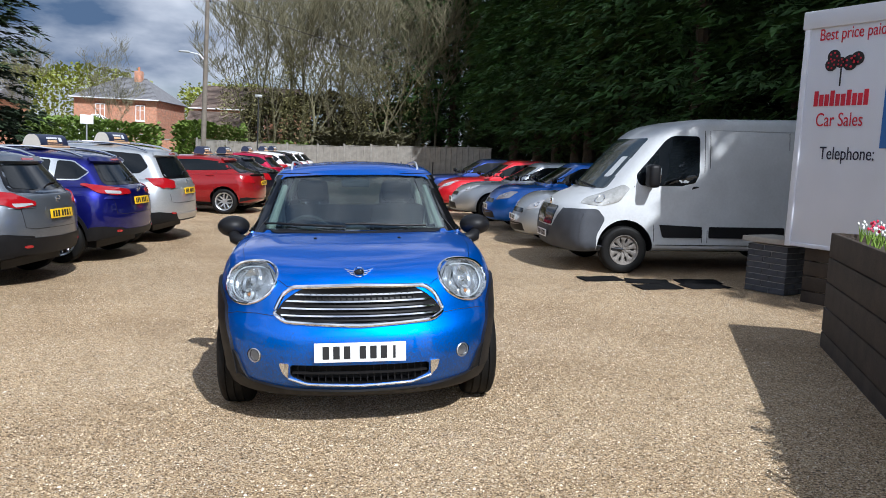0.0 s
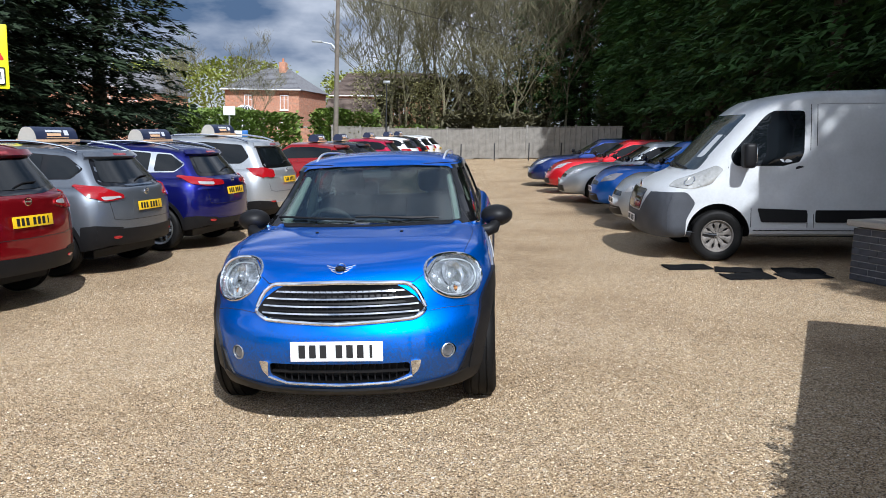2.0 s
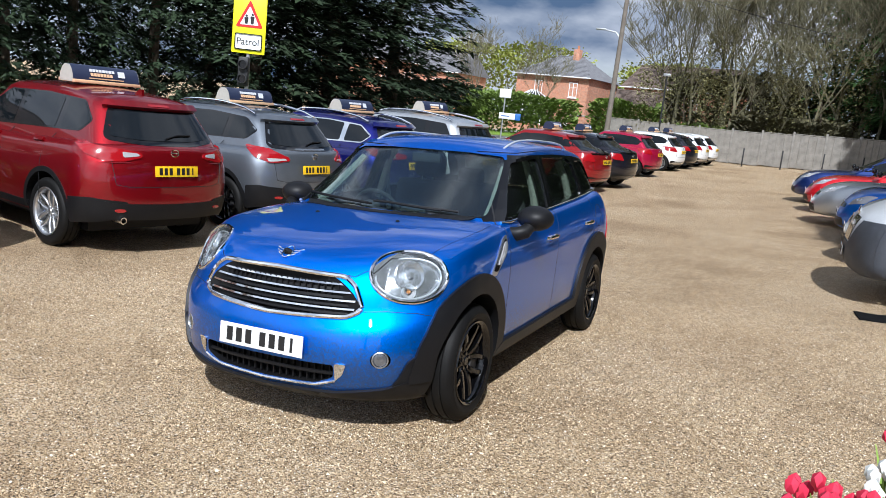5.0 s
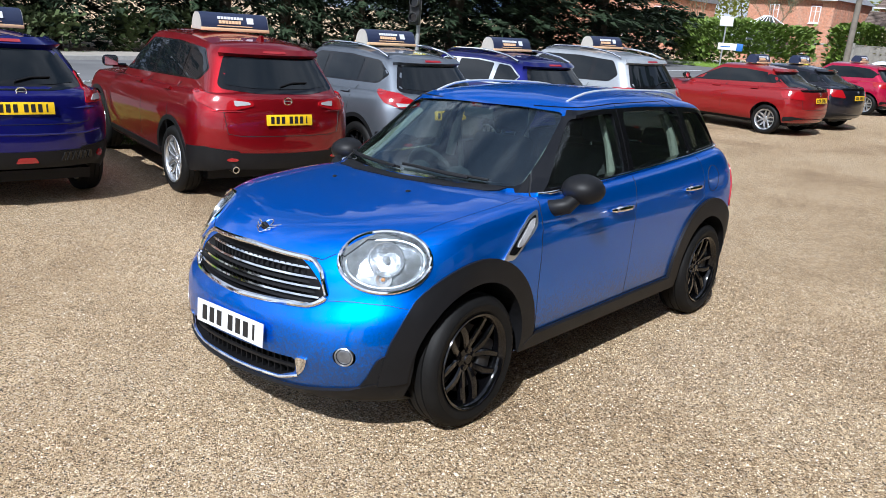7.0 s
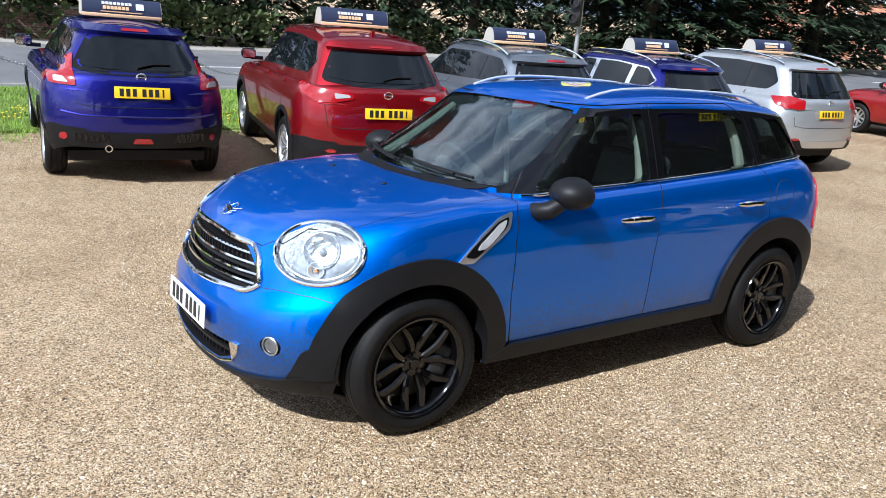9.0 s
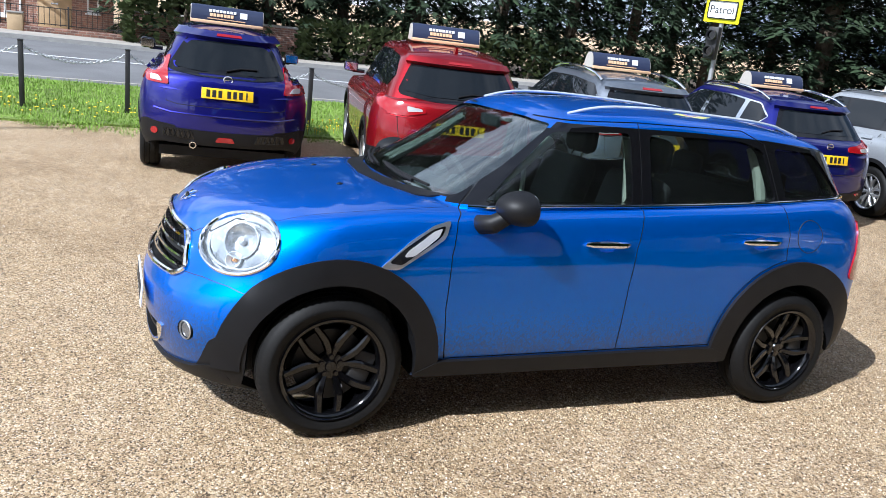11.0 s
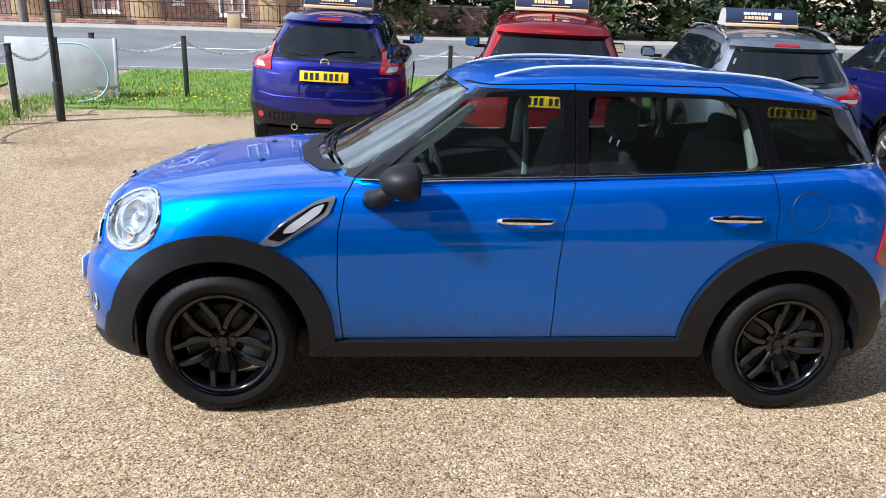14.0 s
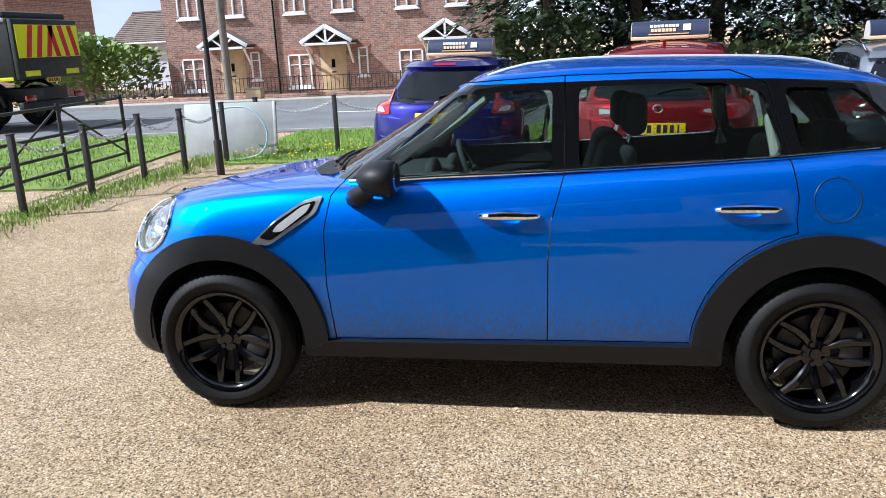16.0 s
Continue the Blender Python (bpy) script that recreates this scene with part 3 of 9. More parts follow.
def panel(poly, axis, side, skin, lift=0.004, thick=0.012, step=0.05, far=3.0, turn=None):
    """A sheet over a 2D polygon, pressed onto a skin from one side (axis X takes (y, z), Y takes (x, z), Z takes (x, y))."""
    from mathutils.geometry import delaunay_2d_cdt
    tree, normal = skin
    pts = []
    n = len(poly)
    for i in range(n):
        a, c = Vector(poly[i][:2]), Vector(poly[(i + 1) % n][:2])
        k = max(1, int((c - a).length / step))
        pts += [a.lerp(c, j / k) for j in range(k)]
    edge = [(i, (i + 1) % len(pts)) for i in range(len(pts))]
    xs, ys = [p.x for p in pts], [p.y for p in pts]
    inner = []
    for gx in np.arange(min(xs) + step / 2, max(xs), step):
        for gy in np.arange(min(ys) + step / 2, max(ys), step):
            q = Vector((gx, gy))
            inside, near = False, False
            for a, c in edge:
                A, B = pts[a], pts[c]
                if (A.y > q.y) != (B.y > q.y) and q.x < (B.x - A.x) * (q.y - A.y) / (B.y - A.y) + A.x:
                    inside = not inside
                if abs(A.x - q.x) + abs(A.y - q.y) < step * 0.45:
                    near = True
            if inside and not near:
                inner.append(q)
    v2, _, f2, _, _, _ = delaunay_2d_cdt(pts + inner, edge, [], 1, 1e-6)
    put3 = {"X": lambda p: Vector((far * side, p.x, p.y)), "Y": lambda p: Vector((p.x, far * side, p.y)), "Z": lambda p: Vector((p.x, p.y, far * side))}[axis]
    way = {"X": Vector((-side, 0, 0)), "Y": Vector((0, -side, 0)), "Z": Vector((0, 0, -side))}[axis]
    top, low = [], []
    if turn is not None:
        way = turn.to_3x3() @ way
    for p in v2:
        o = put3(p) if turn is None else turn @ put3(p)
        co, nn, idx, _ = tree.ray_cast(o, way)
        if co is None:
            back = o + way * far
            co, nn, idx, _ = tree.find_nearest(back)
        nv = normal(idx, co)
        if nv.dot(way) > 0:
            nv = -nv
        top.append(co + nv * lift)
        low.append(co + nv * (lift - thick))
    k = len(top)
    faces = [tuple(f) for f in f2]
    cnt = {}
    for f in f2:
        for i in range(len(f)):
            e = (f[i], f[(i + 1) % len(f)])
            cnt[e] = 1
    rim = [e for e in cnt if (e[1], e[0]) not in cnt]
    faces += [tuple(i + k for i in f)[::-1] for f in f2]
    faces += [(a, a + k, c + k, c) for a, c in rim]
    b = from_arrays(top + low, faces)
    bmesh.ops.recalc_face_normals(b, faces=b.faces)
    return b


def circle(cx, cy, r, n=28, ry=None, rot=0.0):
    ry = r if ry is None else ry
    c, s = math.cos(rot), math.sin(rot)
    return [(cx + r * math.cos(w) * c - ry * math.sin(w) * s, cy + r * math.cos(w) * s + ry * math.sin(w) * c) for w in (2 * math.pi * k / n for k in range(n))]


def arch_band(cy, cz, r0, r1, a0, a1, n=22):
    """The band of a wheel-arch moulding, in side view."""
    A = [radians(a0 + (a1 - a0) * k / n) for k in range(n + 1)]
    return [(cy - r1 * math.cos(a), cz + r1 * math.sin(a)) for a in A] + [(cy - r0 * math.cos(a), cz + r0 * math.sin(a)) for a in reversed(A)]


def ribbon(a, b, w):
    """A thin 2D strip along a polyline between two points or more."""
    P = [Vector(p) for p in (a if b is None else (a, b))]
    L, R = [], []
    for i, p in enumerate(P):
        d = (P[min(i + 1, len(P) - 1)] - P[max(i - 1, 0)]).normalized()
        nrm = Vector((-d.y, d.x)) * w / 2
        L.append(tuple(p + nrm))
        R.append(tuple(p - nrm))
    return L + R[::-1]


# ---- ground, road, verge ----
GX = knots([(-60, -0.36), (-27, -0.34), (-22, -0.17), (-19, -0.04), (-12, 0.0), (-8.5, -0.05), (-5, -0.09), (-2.2, -0.075), (-0.9, -0.04), (0, 0.005), (0.9, 0.047), (2.2, 0.10), (4, 0.16), (8, 0.24), (60, 0.3)])
GY = knots([(-40, 0.06), (-6, 0.06), (-1.5, 0.02), (0, 0.0), (2.6, -0.043), (6, -0.045), (12, 0.0), (25, 0.10), (40, 0.24), (400, 0.24)])


def gz(x, y):
    return float(GX(x) + GY(y))


def sheet(xs, ys, z, holes=None):
    verts = [(x, y, z(x, y)) for y in ys for x in xs]
    n = len(xs)
    faces = [(j * n + i, j * n + i + 1, (j + 1) * n + i + 1, (j + 1) * n + i) for j in range(len(ys) - 1) for i in range(n - 1)]
    return from_arrays(verts, faces)


gxs = sorted(set(list(np.arange(-14, 12.01, 0.5)) + [-900, -300, -120, -60, -40, -30, -25, -20, -17, 15, 20, 30, 60, 120, 300, 900]))
gys = sorted(set(list(np.arange(-9, 46.01, 0.5)) + [-900, -300, -100, -50, -30, -20, -14, 50, 60, 80, 120, 250, 900]))
ground = part("ground", sheet(gxs, gys, gz), "gravel")
tagged(ground, "tan pea gravel car park with worn darker patches", "ground", kind="structure")


def road_x(y):
    return -0.06 * y if y < 8 else -0.48 + 0.085 * (y - 8)


def strip(x0, x1, ys, lift, thick=0.0, zfun=gz):
    """A band along the road between two offsets from it."""
    xs = np.linspace(x0, x1, max(2, int(abs(x1 - x0) / 0.8) + 1))
    verts = [(x + road_x(y), y, zfun(x + road_x(y), y) + lift) for y in ys for x in xs]
    n = len(xs)
    faces = [(j * n + i, j * n + i + 1, (j + 1) * n + i + 1, (j + 1) * n + i) for j in range(len(ys) - 1) for i in range(n - 1)]
    b = from_arrays(verts, faces)
    if thick:
        r = bmesh.ops.extrude_face_region(b, geom=b.faces[:])
        bmesh.ops.translate(b, verts=[v for v in r["geom"] if isinstance(v, bmesh.types.BMVert)], vec=(0, 0, -thick))
        bmesh.ops.recalc_face_normals(b, faces=b.faces)
    return b


YS = list(np.arange(-70, 110.1, 2.0))
tagged(part("road", strip(-20.0, -11.4, YS, 0.02, 0.05), "asphalt"), "grey worn asphalt road with white centre dashes", "road", kind="structure")
tagged(part("pavement", strip(-24.0, -20.15, YS, 0.13, 0.2), "pavement"), "pale dusty pavement behind a raised kerb", "pavement", kind="structure")
tagged(part("kerb", strip(-20.15, -20.0, YS, 0.135, 0.2), "kerb"), "grey concrete kerb along the road", "kerb", kind="structure")
tagged(part("verge", strip(-11.4, -7.6, list(np.arange(-3.6, 40.1, 1.0)), 0.03, 0.06), "grass"), "green grass verge with dandelions", "verge", kind="structure")
tagged(part("verge", strip(-11.4, -5.8, list(np.arange(-40, -4.9, 1.0)), 0.03, 0.06), "grass"), "green grass verge with dandelions", "verge", kind="structure")

# ---- wheels ----


def tyre_mesh(r, w, rim, fine=False):
    sw = w / 2
    prof = [(rim, -sw * 0.80), (rim + 0.012, -sw * 0.92), (rim + (r - rim) * 0.5, -sw * 1.02), (r - 0.035, -sw * 0.97), (r - 0.014, -sw * 0.86), (r - 0.004, -sw * 0.70),
            (r, -sw * 0.52), (r - 0.008, -sw * 0.50), (r - 0.008, -sw * 0.44), (r, -sw * 0.42), (r, -sw * 0.06), (r - 0.008, -sw * 0.04), (r - 0.008, sw * 0.04), (r, sw * 0.06), (r, sw * 0.42),
            (r - 0.008, sw * 0.44), (r - 0.008, sw * 0.50), (r, sw * 0.52), (r - 0.004, sw * 0.70), (r - 0.014, sw * 0.86), (r - 0.035, sw * 0.97), (r - 0.045, sw * 1.0), (r - 0.05, sw * 1.0),
            (rim + (r - rim) * 0.5, sw * 1.02), (rim + 0.020, sw * 0.97), (rim + 0.012, sw * 0.92), (rim, sw * 0.80)]
    n = 132 if fine else 44
    b = lathe(prof, n)
    for v in b.verts:
        rr = math.hypot(v.co.y, v.co.z)
        if abs(v.co.x) > sw * 0.60 and rr > r - 0.04:
            k = round((math.atan2(v.co.z, v.co.y) / (2 * math.pi)) * n) % 2
            if k and fine:
                f = (rr - 0.007) / rr
                v.co.y, v.co.z = v.co.y * f, v.co.z * f
    return b


def rim_mesh(rim, w, spokes=5, double=True, dish=0.03, thick=0.03):
    """A barrel with spokes, open between them; +x is the outer side."""
    sw = w / 2
    b = lathe([(rim * 0.90, -sw * 0.8), (rim * 1.0, -sw * 0.85), (rim * 1.0, sw * 0.80), (rim * 1.045, sw * 0.93), (rim * 1.03, sw * 1.0), (rim * 0.985, sw * 0.97), (rim * 0.94, sw * 0.86), (rim * 0.90, sw * 0.7), (rim * 0.88, -sw * 0.6), (rim * 0.90, -sw * 0.8)], 60)
    face = sw * 0.80
    b = lathe([(0.0, face - dish + 0.008), (rim * 0.10, face - dish + 0.008), (rim * 0.12, face - dish), (rim * 0.26, face - dish - 0.006), (rim * 0.30, face - dish - 0.03), (rim * 0.22, face - dish - 0.07), (0, face - dish - 0.07)], 30, bm=b)
    for k in range(spokes):
        for d in ((-1, 1) if double else (0,)):
            a0 = 2 * math.pi * k / spokes
            steps = []
            for t in np.linspace(0, 1, 7):
                rr = rim * (0.20 + 0.76 * t)
                if double:
                    sep = float(np.interp(t, (0, 0.25, 0.5, 0.75, 1), (0.090, 0.160, 0.195, 0.195, 0.180)))
                    ang, hw = a0 + d * math.asin(min(1, rim * sep / rr)), rim * float(np.interp(t, (0, 0.35, 0.6, 1), (0.058, 0.084, 0.082, 0.064)))
                elif spokes > 8:
                    ang, hw = a0, rr * math.pi / spokes * (0.66 if 0.45 < t < 0.8 else 1.02)
                else:
                    ang, hw = a0, rim * (0.11 + 0.020 * math.cos(2 * math.pi * t))
                xo = face - dish * (1 - t) ** 2 - 0.004
                steps.append((rr, ang, hw, xo))
            V, F = [], []
            for rr, ang, hw, xo in steps:
                u = Vector((0, math.cos(ang), math.sin(ang)))
                v = Vector((0, -math.sin(ang), math.cos(ang)))
                c = u * rr
                for o, x in ((-hw, xo - thick), (-hw, xo - 0.008), (-hw * 0.6, xo), (hw * 0.6, xo), (hw, xo - 0.008), (hw, xo - thick)):
                    V.append(c + v * o + Vector((x, 0, 0)))
            for i in range(len(steps) - 1):
                for j in range(6):
                    q = (j + 1) % 6
                    F.append((i * 6 + j, i * 6 + q, (i + 1) * 6 + q, (i + 1) * 6 + j))
            F += [tuple(range(6))[::-1], tuple((len(steps) - 1) * 6 + j for j in range(6))]
            s = from_arrays(V, F)
            bmesh.ops.recalc_face_normals(s, faces=s.faces)
            b = join(b, s)
    for k in range(5):
        a0 = 2 * math.pi * (k + 0.5) / 5
        b = cyl(0.011, 0.02, (face - dish - 0.004, rim * 0.19 * math.cos(a0), rim * 0.19 * math.sin(a0)), "X", 8, bm=b)
    return b


WHEELS = {}


def wheel_set(car, s, rim_mat, spokes=5, double=True, dish=0.03):
    r, w = s["tr"], s.get("tw", 0.205)
    rim = r * s.get("rimf", 0.68)
    key = (round(r, 3), w, spokes, double, rim_mat)
    if key not in WHEELS:
        t = bpy.data.meshes.new("tyre")
        b = tyre_mesh(r, w, rim, rim_mat == "black_alloy" and r < 0.33)
        b.to_mesh(t)
        b.free()
        t.materials.append(M["tyre"])
        q = bpy.data.meshes.new("rim")
        b = rim_mesh(rim, w, spokes, double, dish)
        b.to_mesh(q)
        b.free()
        q.materials.append(M[rim_mat])
        h = bpy.data.meshes.new("brake_disc")
        b = cyl(rim * 0.72, 0.02, (w * 0.05, 0, 0), "X", 32)
        b = box((0.07, 0.10, 0.16), (w * 0.06, rim * 0.62, 0.03), 0.015, bm=b)
        b.to_mesh(h)
        b.free()
        h.materials.append(M["iron"])
        for me in (t, q, h):
            me.shade_smooth()
            me.set_sharp_from_angle(angle=radians(32))
        WHEELS[key] = (t, q, h)
    for sd in (1, -1):
        for k, y in enumerate((0.0, s["wb"])):
            wh = new("wheel", WHEELS[key][0])
            wh.name = "wheel"
            wh.parent = car
            wh.matrix_basis = pose(sd * s["track"], y, r, 23 * k + (-18 if sd > 0 else 40), 0, 0) @ (Matrix.Identity(4) if sd > 0 else Matrix.Rotation(math.pi, 4, "Z"))
            for nm, me in (("rim", WHEELS[key][1]), ("brake_disc", WHEELS[key][2])):
                o = new(nm, me)
                o.parent = wh


# ---- car specification ----
def spec(L, W, H, wb, fo, tr, bonnet, belt, cowl, roof_f, roof_r, tail_y=None, roof=None, lf=0.6, nf=2.0, lr=0.45, nr=2.6, zb=0.22, edge=0.06, cab_w=(0.885, 0.70), rear_rake=0.28, levels=None, screen=0.28):
    """A hatchback or SUV; y is 0 at the front axle, the nose at -fo."""
    yf, yr = -fo, L - fo
    b0 = belt[0]
    top = knots([(yf - 0.05, bonnet[0])] + [(yf + (cowl - yf) * t, z) for t, z in zip((0.12, 0.35, 0.65), bonnet[1:])] + [(cowl + 0.15, b0), ((cowl + yr) / 2, (belt[0] + belt[1]) / 2), (yr - 0.25, belt[1]), (yr + 0.05, belt[1] - 0.02)])
    hw = W / 2
    roofk = knots(roof or [(roof_f - 0.2, H - 0.06), (roof_f + 0.25, H - 0.012), ((roof_f + roof_r) / 2, H), (roof_r - 0.2, H - 0.05), (roof_r + 0.2, H - 0.11)])
    base = min(belt) - 0.12
    zr = H - 0.05
    rows = []
    for w in (0.0, 0.15, 0.35, 0.6, 0.82, 0.93, 1.0):
        t = min(1, w / 0.93)
        y0 = cowl + (roof_f - cowl) * t
        y1 = (yr - 0.05) + (roof_r - (yr - 0.05)) * t ** 1.15
        ww = hw * (cab_w[0] + (cab_w[1] - cab_w[0]) * t ** 1.2)
        if w > 0.95:
            y0, y1, ww = y0 + 0.07, y1 - 0.05, ww - 0.055
        rows.append((w, y0, y1, ww, screen * (1 - 0.5 * t), 0.30))
    return dict(L=L, W=W, H=H, wb=wb, yf=yf, yr=yr, hw=hw, zb=zb, tr=tr, top=top, edge=edge, lf=lf, nf=nf, lr=lr, nr=nr, roof=roofk, redge=0.05, belt0=base, cabin=rows, track=hw - 0.125, tw=min(0.225, tr * 0.62),
                belt=belt, cowl=cowl, roof_f=roof_f, roof_r=roof_r,
                levels=levels or [(0.0, 0.10, 0.14, 0.90), (0.05, 0.05, 0.06, 0.945), (0.18, 0.01, 0.015, 0.975), (0.38, 0.0, 0.0, 0.995), (0.58, 0.015, 0.01, 1.0), (0.74, 0.04, 0.02, 0.99), (0.86, 0.075, 0.04, 0.965), (0.94, 0.11, 0.06, 0.94), (1.0, 0.16, 0.08, 0.905)])


def side_windows(s, inset=0.03):
    """Outlines of the side glass from the glasshouse's rows."""
    H, belt = s["H"], s["belt"]
    c, rf, rr, yr = s["cowl"], s["roof_f"], s["roof_r"], s["yr"]
    def belt_at(y):
        return belt[0] + (belt[1] - belt[0]) * (y - c) / (yr - c) + 0.015
    zt = H - 0.125
    return belt_at, zt


def build_car(name, label, s, colour, m, rim="alloy", spokes=5, double=True, glass="dark_glass", splits=(0.52,), cladding=False, rails=None, group="", dlo=None, trim="gloss_black", mirror=None):
    """Body, cabin, glass, wheels, mirrors and shut lines of a parked car."""
    car = thing(name, label, "car", m, group)
    low, cab = lower_skin(s), cabin_skin(s)
    skin = skin_of(low, cab)
    ob = to_object(low.copy(), colour)
    cuts = []
    for sd in (1, -1):
        for y in (0.0, s["wb"]):
            b = cyl(s["tr"] + 0.05, 0.40, (sd * (s["hw"] - 0.10), y, s["tr"] + 0.015), "X", 40)
            cuts.append((b, "plastic"))
    if cladding:
        cuts.append((prism([(s["wb"] + 0.25, 0.0), (s["yr"] + 0.4, 0.0), (s["yr"] + 0.4, 0.455), (s["yr"] - 0.10, 0.43), (s["yr"] - 0.42, 0.335), (s["wb"] + 0.25, 0.30)], "X", -1.3, 1.3), "plastic"))
    me = carve_safely(ob, cuts)
    bpy.data.objects.remove(ob)
    normals_like(me, *skin)
    body = part("body", me, None, car, smooth=False)
    low.free()
    part("cabin", cab, colour, car)
    # glass
    belt_at, zt = side_windows(s)
    c, rf, rr, yr = s["cowl"], s["roof_f"], s["roof_r"], s["yr"]
    front, back = c + 0.30, yr - 0.30
    sd_poly = dlo or [(front, belt_at(front)), (rf + 0.22, zt - 0.01), ((rf + rr) / 2, zt + 0.015), (rr - 0.30, zt - 0.015), (back - 0.20, belt_at(back) + 0.15), (back - 0.34, belt_at(back) + 0.03)]
    ys = [p[0] for p in sd_poly]
    cuts_y = [front + (back - 0.15 - front) * f for f in splits]
    for sd in (1, -1):
        part("window_surround", panel(poly_round(sd_poly, 0.05), "X", sd, skin, 0.003, 0.008, 0.08), trim, car)
        lo_y = min(ys) - 0.1
        for k, hi_y in enumerate(cuts_y + [max(ys) + 0.1]):
            q = clip_y(sd_poly, lo_y + 0.03, hi_y - 0.03)
            lo_y = hi_y
            if len(q) > 2:
                q = shrink(q, 0.018)
                part("side_window", panel(poly_round(q, 0.035), "X", sd, skin, 0.006, 0.008, 0.08), glass, car)
        # shut lines and handles
        for k, y in enumerate([front - 0.08] + cuts_y):
            if k < 3:
                zt2 = belt_at(y) - 0.01
                part("shut_line", panel(ribbon((y - 0.02, 0.36), (y + 0.01, zt2), 0.008), "X", sd, skin, 0.0015, 0.004, 0.12), "ink", car)
        for y in [cuts_y[0] - 0.20] + ([cuts_y[1] - 0.12] if len(cuts_y) > 1 else []):
            h = panel(poly_round([(y - 0.10, belt_at(y) - 0.115), (y + 0.10, belt_at(y) - 0.105), (y + 0.10, belt_at(y) - 0.075), (y - 0.10, belt_at(y) - 0.085)], 0.014), "X", sd, skin, 0.028, 0.03, 0.1)
            part("door_handle", h, colour, car)
        # mirror
        mx = s["hw"] * 0.90
        mz = belt_at(front) + 0.085
        mir = box((0.19, 0.11, 0.135), (sd * (mx + 0.125), front + 0.08, mz), 0.05, seg=4)
        for q in mir.verts:
            if q.co.y < front + 0.08:
                q.co.z = mz + (q.co.z - mz) * 0.78
        mir = cyl(0.024, 0.16, (sd * (mx + 0.02), front + 0.09, mz - 0.055), "X", 8, bm=mir)
        mo = part("door_mirror", mir, mirror or "gloss_black", car)
        part("mirror_glass", box((0.155, 0.004, 0.10), (sd * (mx + 0.127), front + 0.136, mz), 0.0015), "chrome", mo, smooth=False)
        if cladding:
            for y in (0.0, s["wb"]):
                part("arch_moulding", panel(arch_band(y, s["tr"] + 0.015, s["tr"] + 0.048, s["tr"] + 0.10, -3, 183), "X", sd, skin, 0.010, 0.02, 0.06), "plastic", car)
        part("sill", panel([(s["tr"] + 0.03, s["zb"] + 0.01), (s["wb"] - s["tr"] - 0.03, s["zb"] + 0.01), (s["wb"] - s["tr"] - 0.03, s["zb"] + 0.13), (s["tr"] + 0.03, s["zb"] + 0.12)], "X", sd, skin, 0.006, 0.02, 0.1), "plastic" if cladding else colour, car)
        if rails:
            z = lambda y: float(s["roof"](y))
            y0, y1 = rf + 0.25, rr - 0.25
            pts = [(sd * (s["hw"] * 0.62), y, z(y) + 0.004 + 0.022 * math.sin(math.pi * (y - y0) / (y1 - y0))) for y in np.linspace(y0, y1, 12)]
            pts[0] = (pts[0][0], pts[0][1] - 0.06, pts[0][2] - 0.04)
            pts[-1] = (pts[-1][0], pts[-1][1] + 0.06, pts[-1][2] - 0.04)
            part("roof_rail", tube(pts, 0.016, 8), rails, car)
    # screens
    wsz0, wsz1 = s["belt"][0] + 0.035, s["H"] - 0.13
    part("windscreen", panel(poly_round([(-s["hw"] * 0.72, wsz0), (s["hw"] * 0.72, wsz0), (s["hw"] * 0.60, wsz1), (-s["hw"] * 0.60, wsz1)], 0.05), "Y", -1, skin, 0.004, 0.008, 0.1, far=6), glass, car)
    wheel_set(car, s, rim, spokes, double)
    u = box((s["W"] * 0.75, s["wb"] + 0.9, 0.10), (0, s["wb"] / 2, 0.27))
    part("underbody", u, "plastic", car)
    return car, skin


def clip_y(poly, lo, hi):
    """A 2D polygon between two values of its first coordinate."""
    def half(P, v, keep_more):
        out = []
        for i in range(len(P)):
            a, b = P[i], P[(i + 1) % len(P)]
            ia, ib = (a[0] >= v) == keep_more, (b[0] >= v) == keep_more
            if ia:
                out.append(a)
            if ia != ib:
                t = (v - a[0]) / (b[0] - a[0])
                out.append((v, a[1] + t * (b[1] - a[1])))
        return out
    return half(half(list(poly), lo, True), hi, False)


def shrink(poly, d):
    """A polygon moved inwards by d (convex ones)."""
    n = len(poly)
    area = sum(poly[i][0] * poly[(i + 1) % n][1] - poly[(i + 1) % n][0] * poly[i][1] for i in range(n))
    sg = 1 if area > 0 else -1
    out = []
    for i in range(n):
        a, p, c = Vector(poly[i - 1]), Vector(poly[i]), Vector(poly[(i + 1) % n])
        e1, e2 = (p - a).normalized(), (c - p).normalized()
        n1, n2 = Vector((-e1.y, e1.x)) * sg, Vector((-e2.y, e2.x)) * sg
        k = (n1 + n2)
        if k.length < 0.2:
            k = n1
        k = k / max(0.3, k.dot(n1))
        out.append(tuple(p + k * d))
    return out


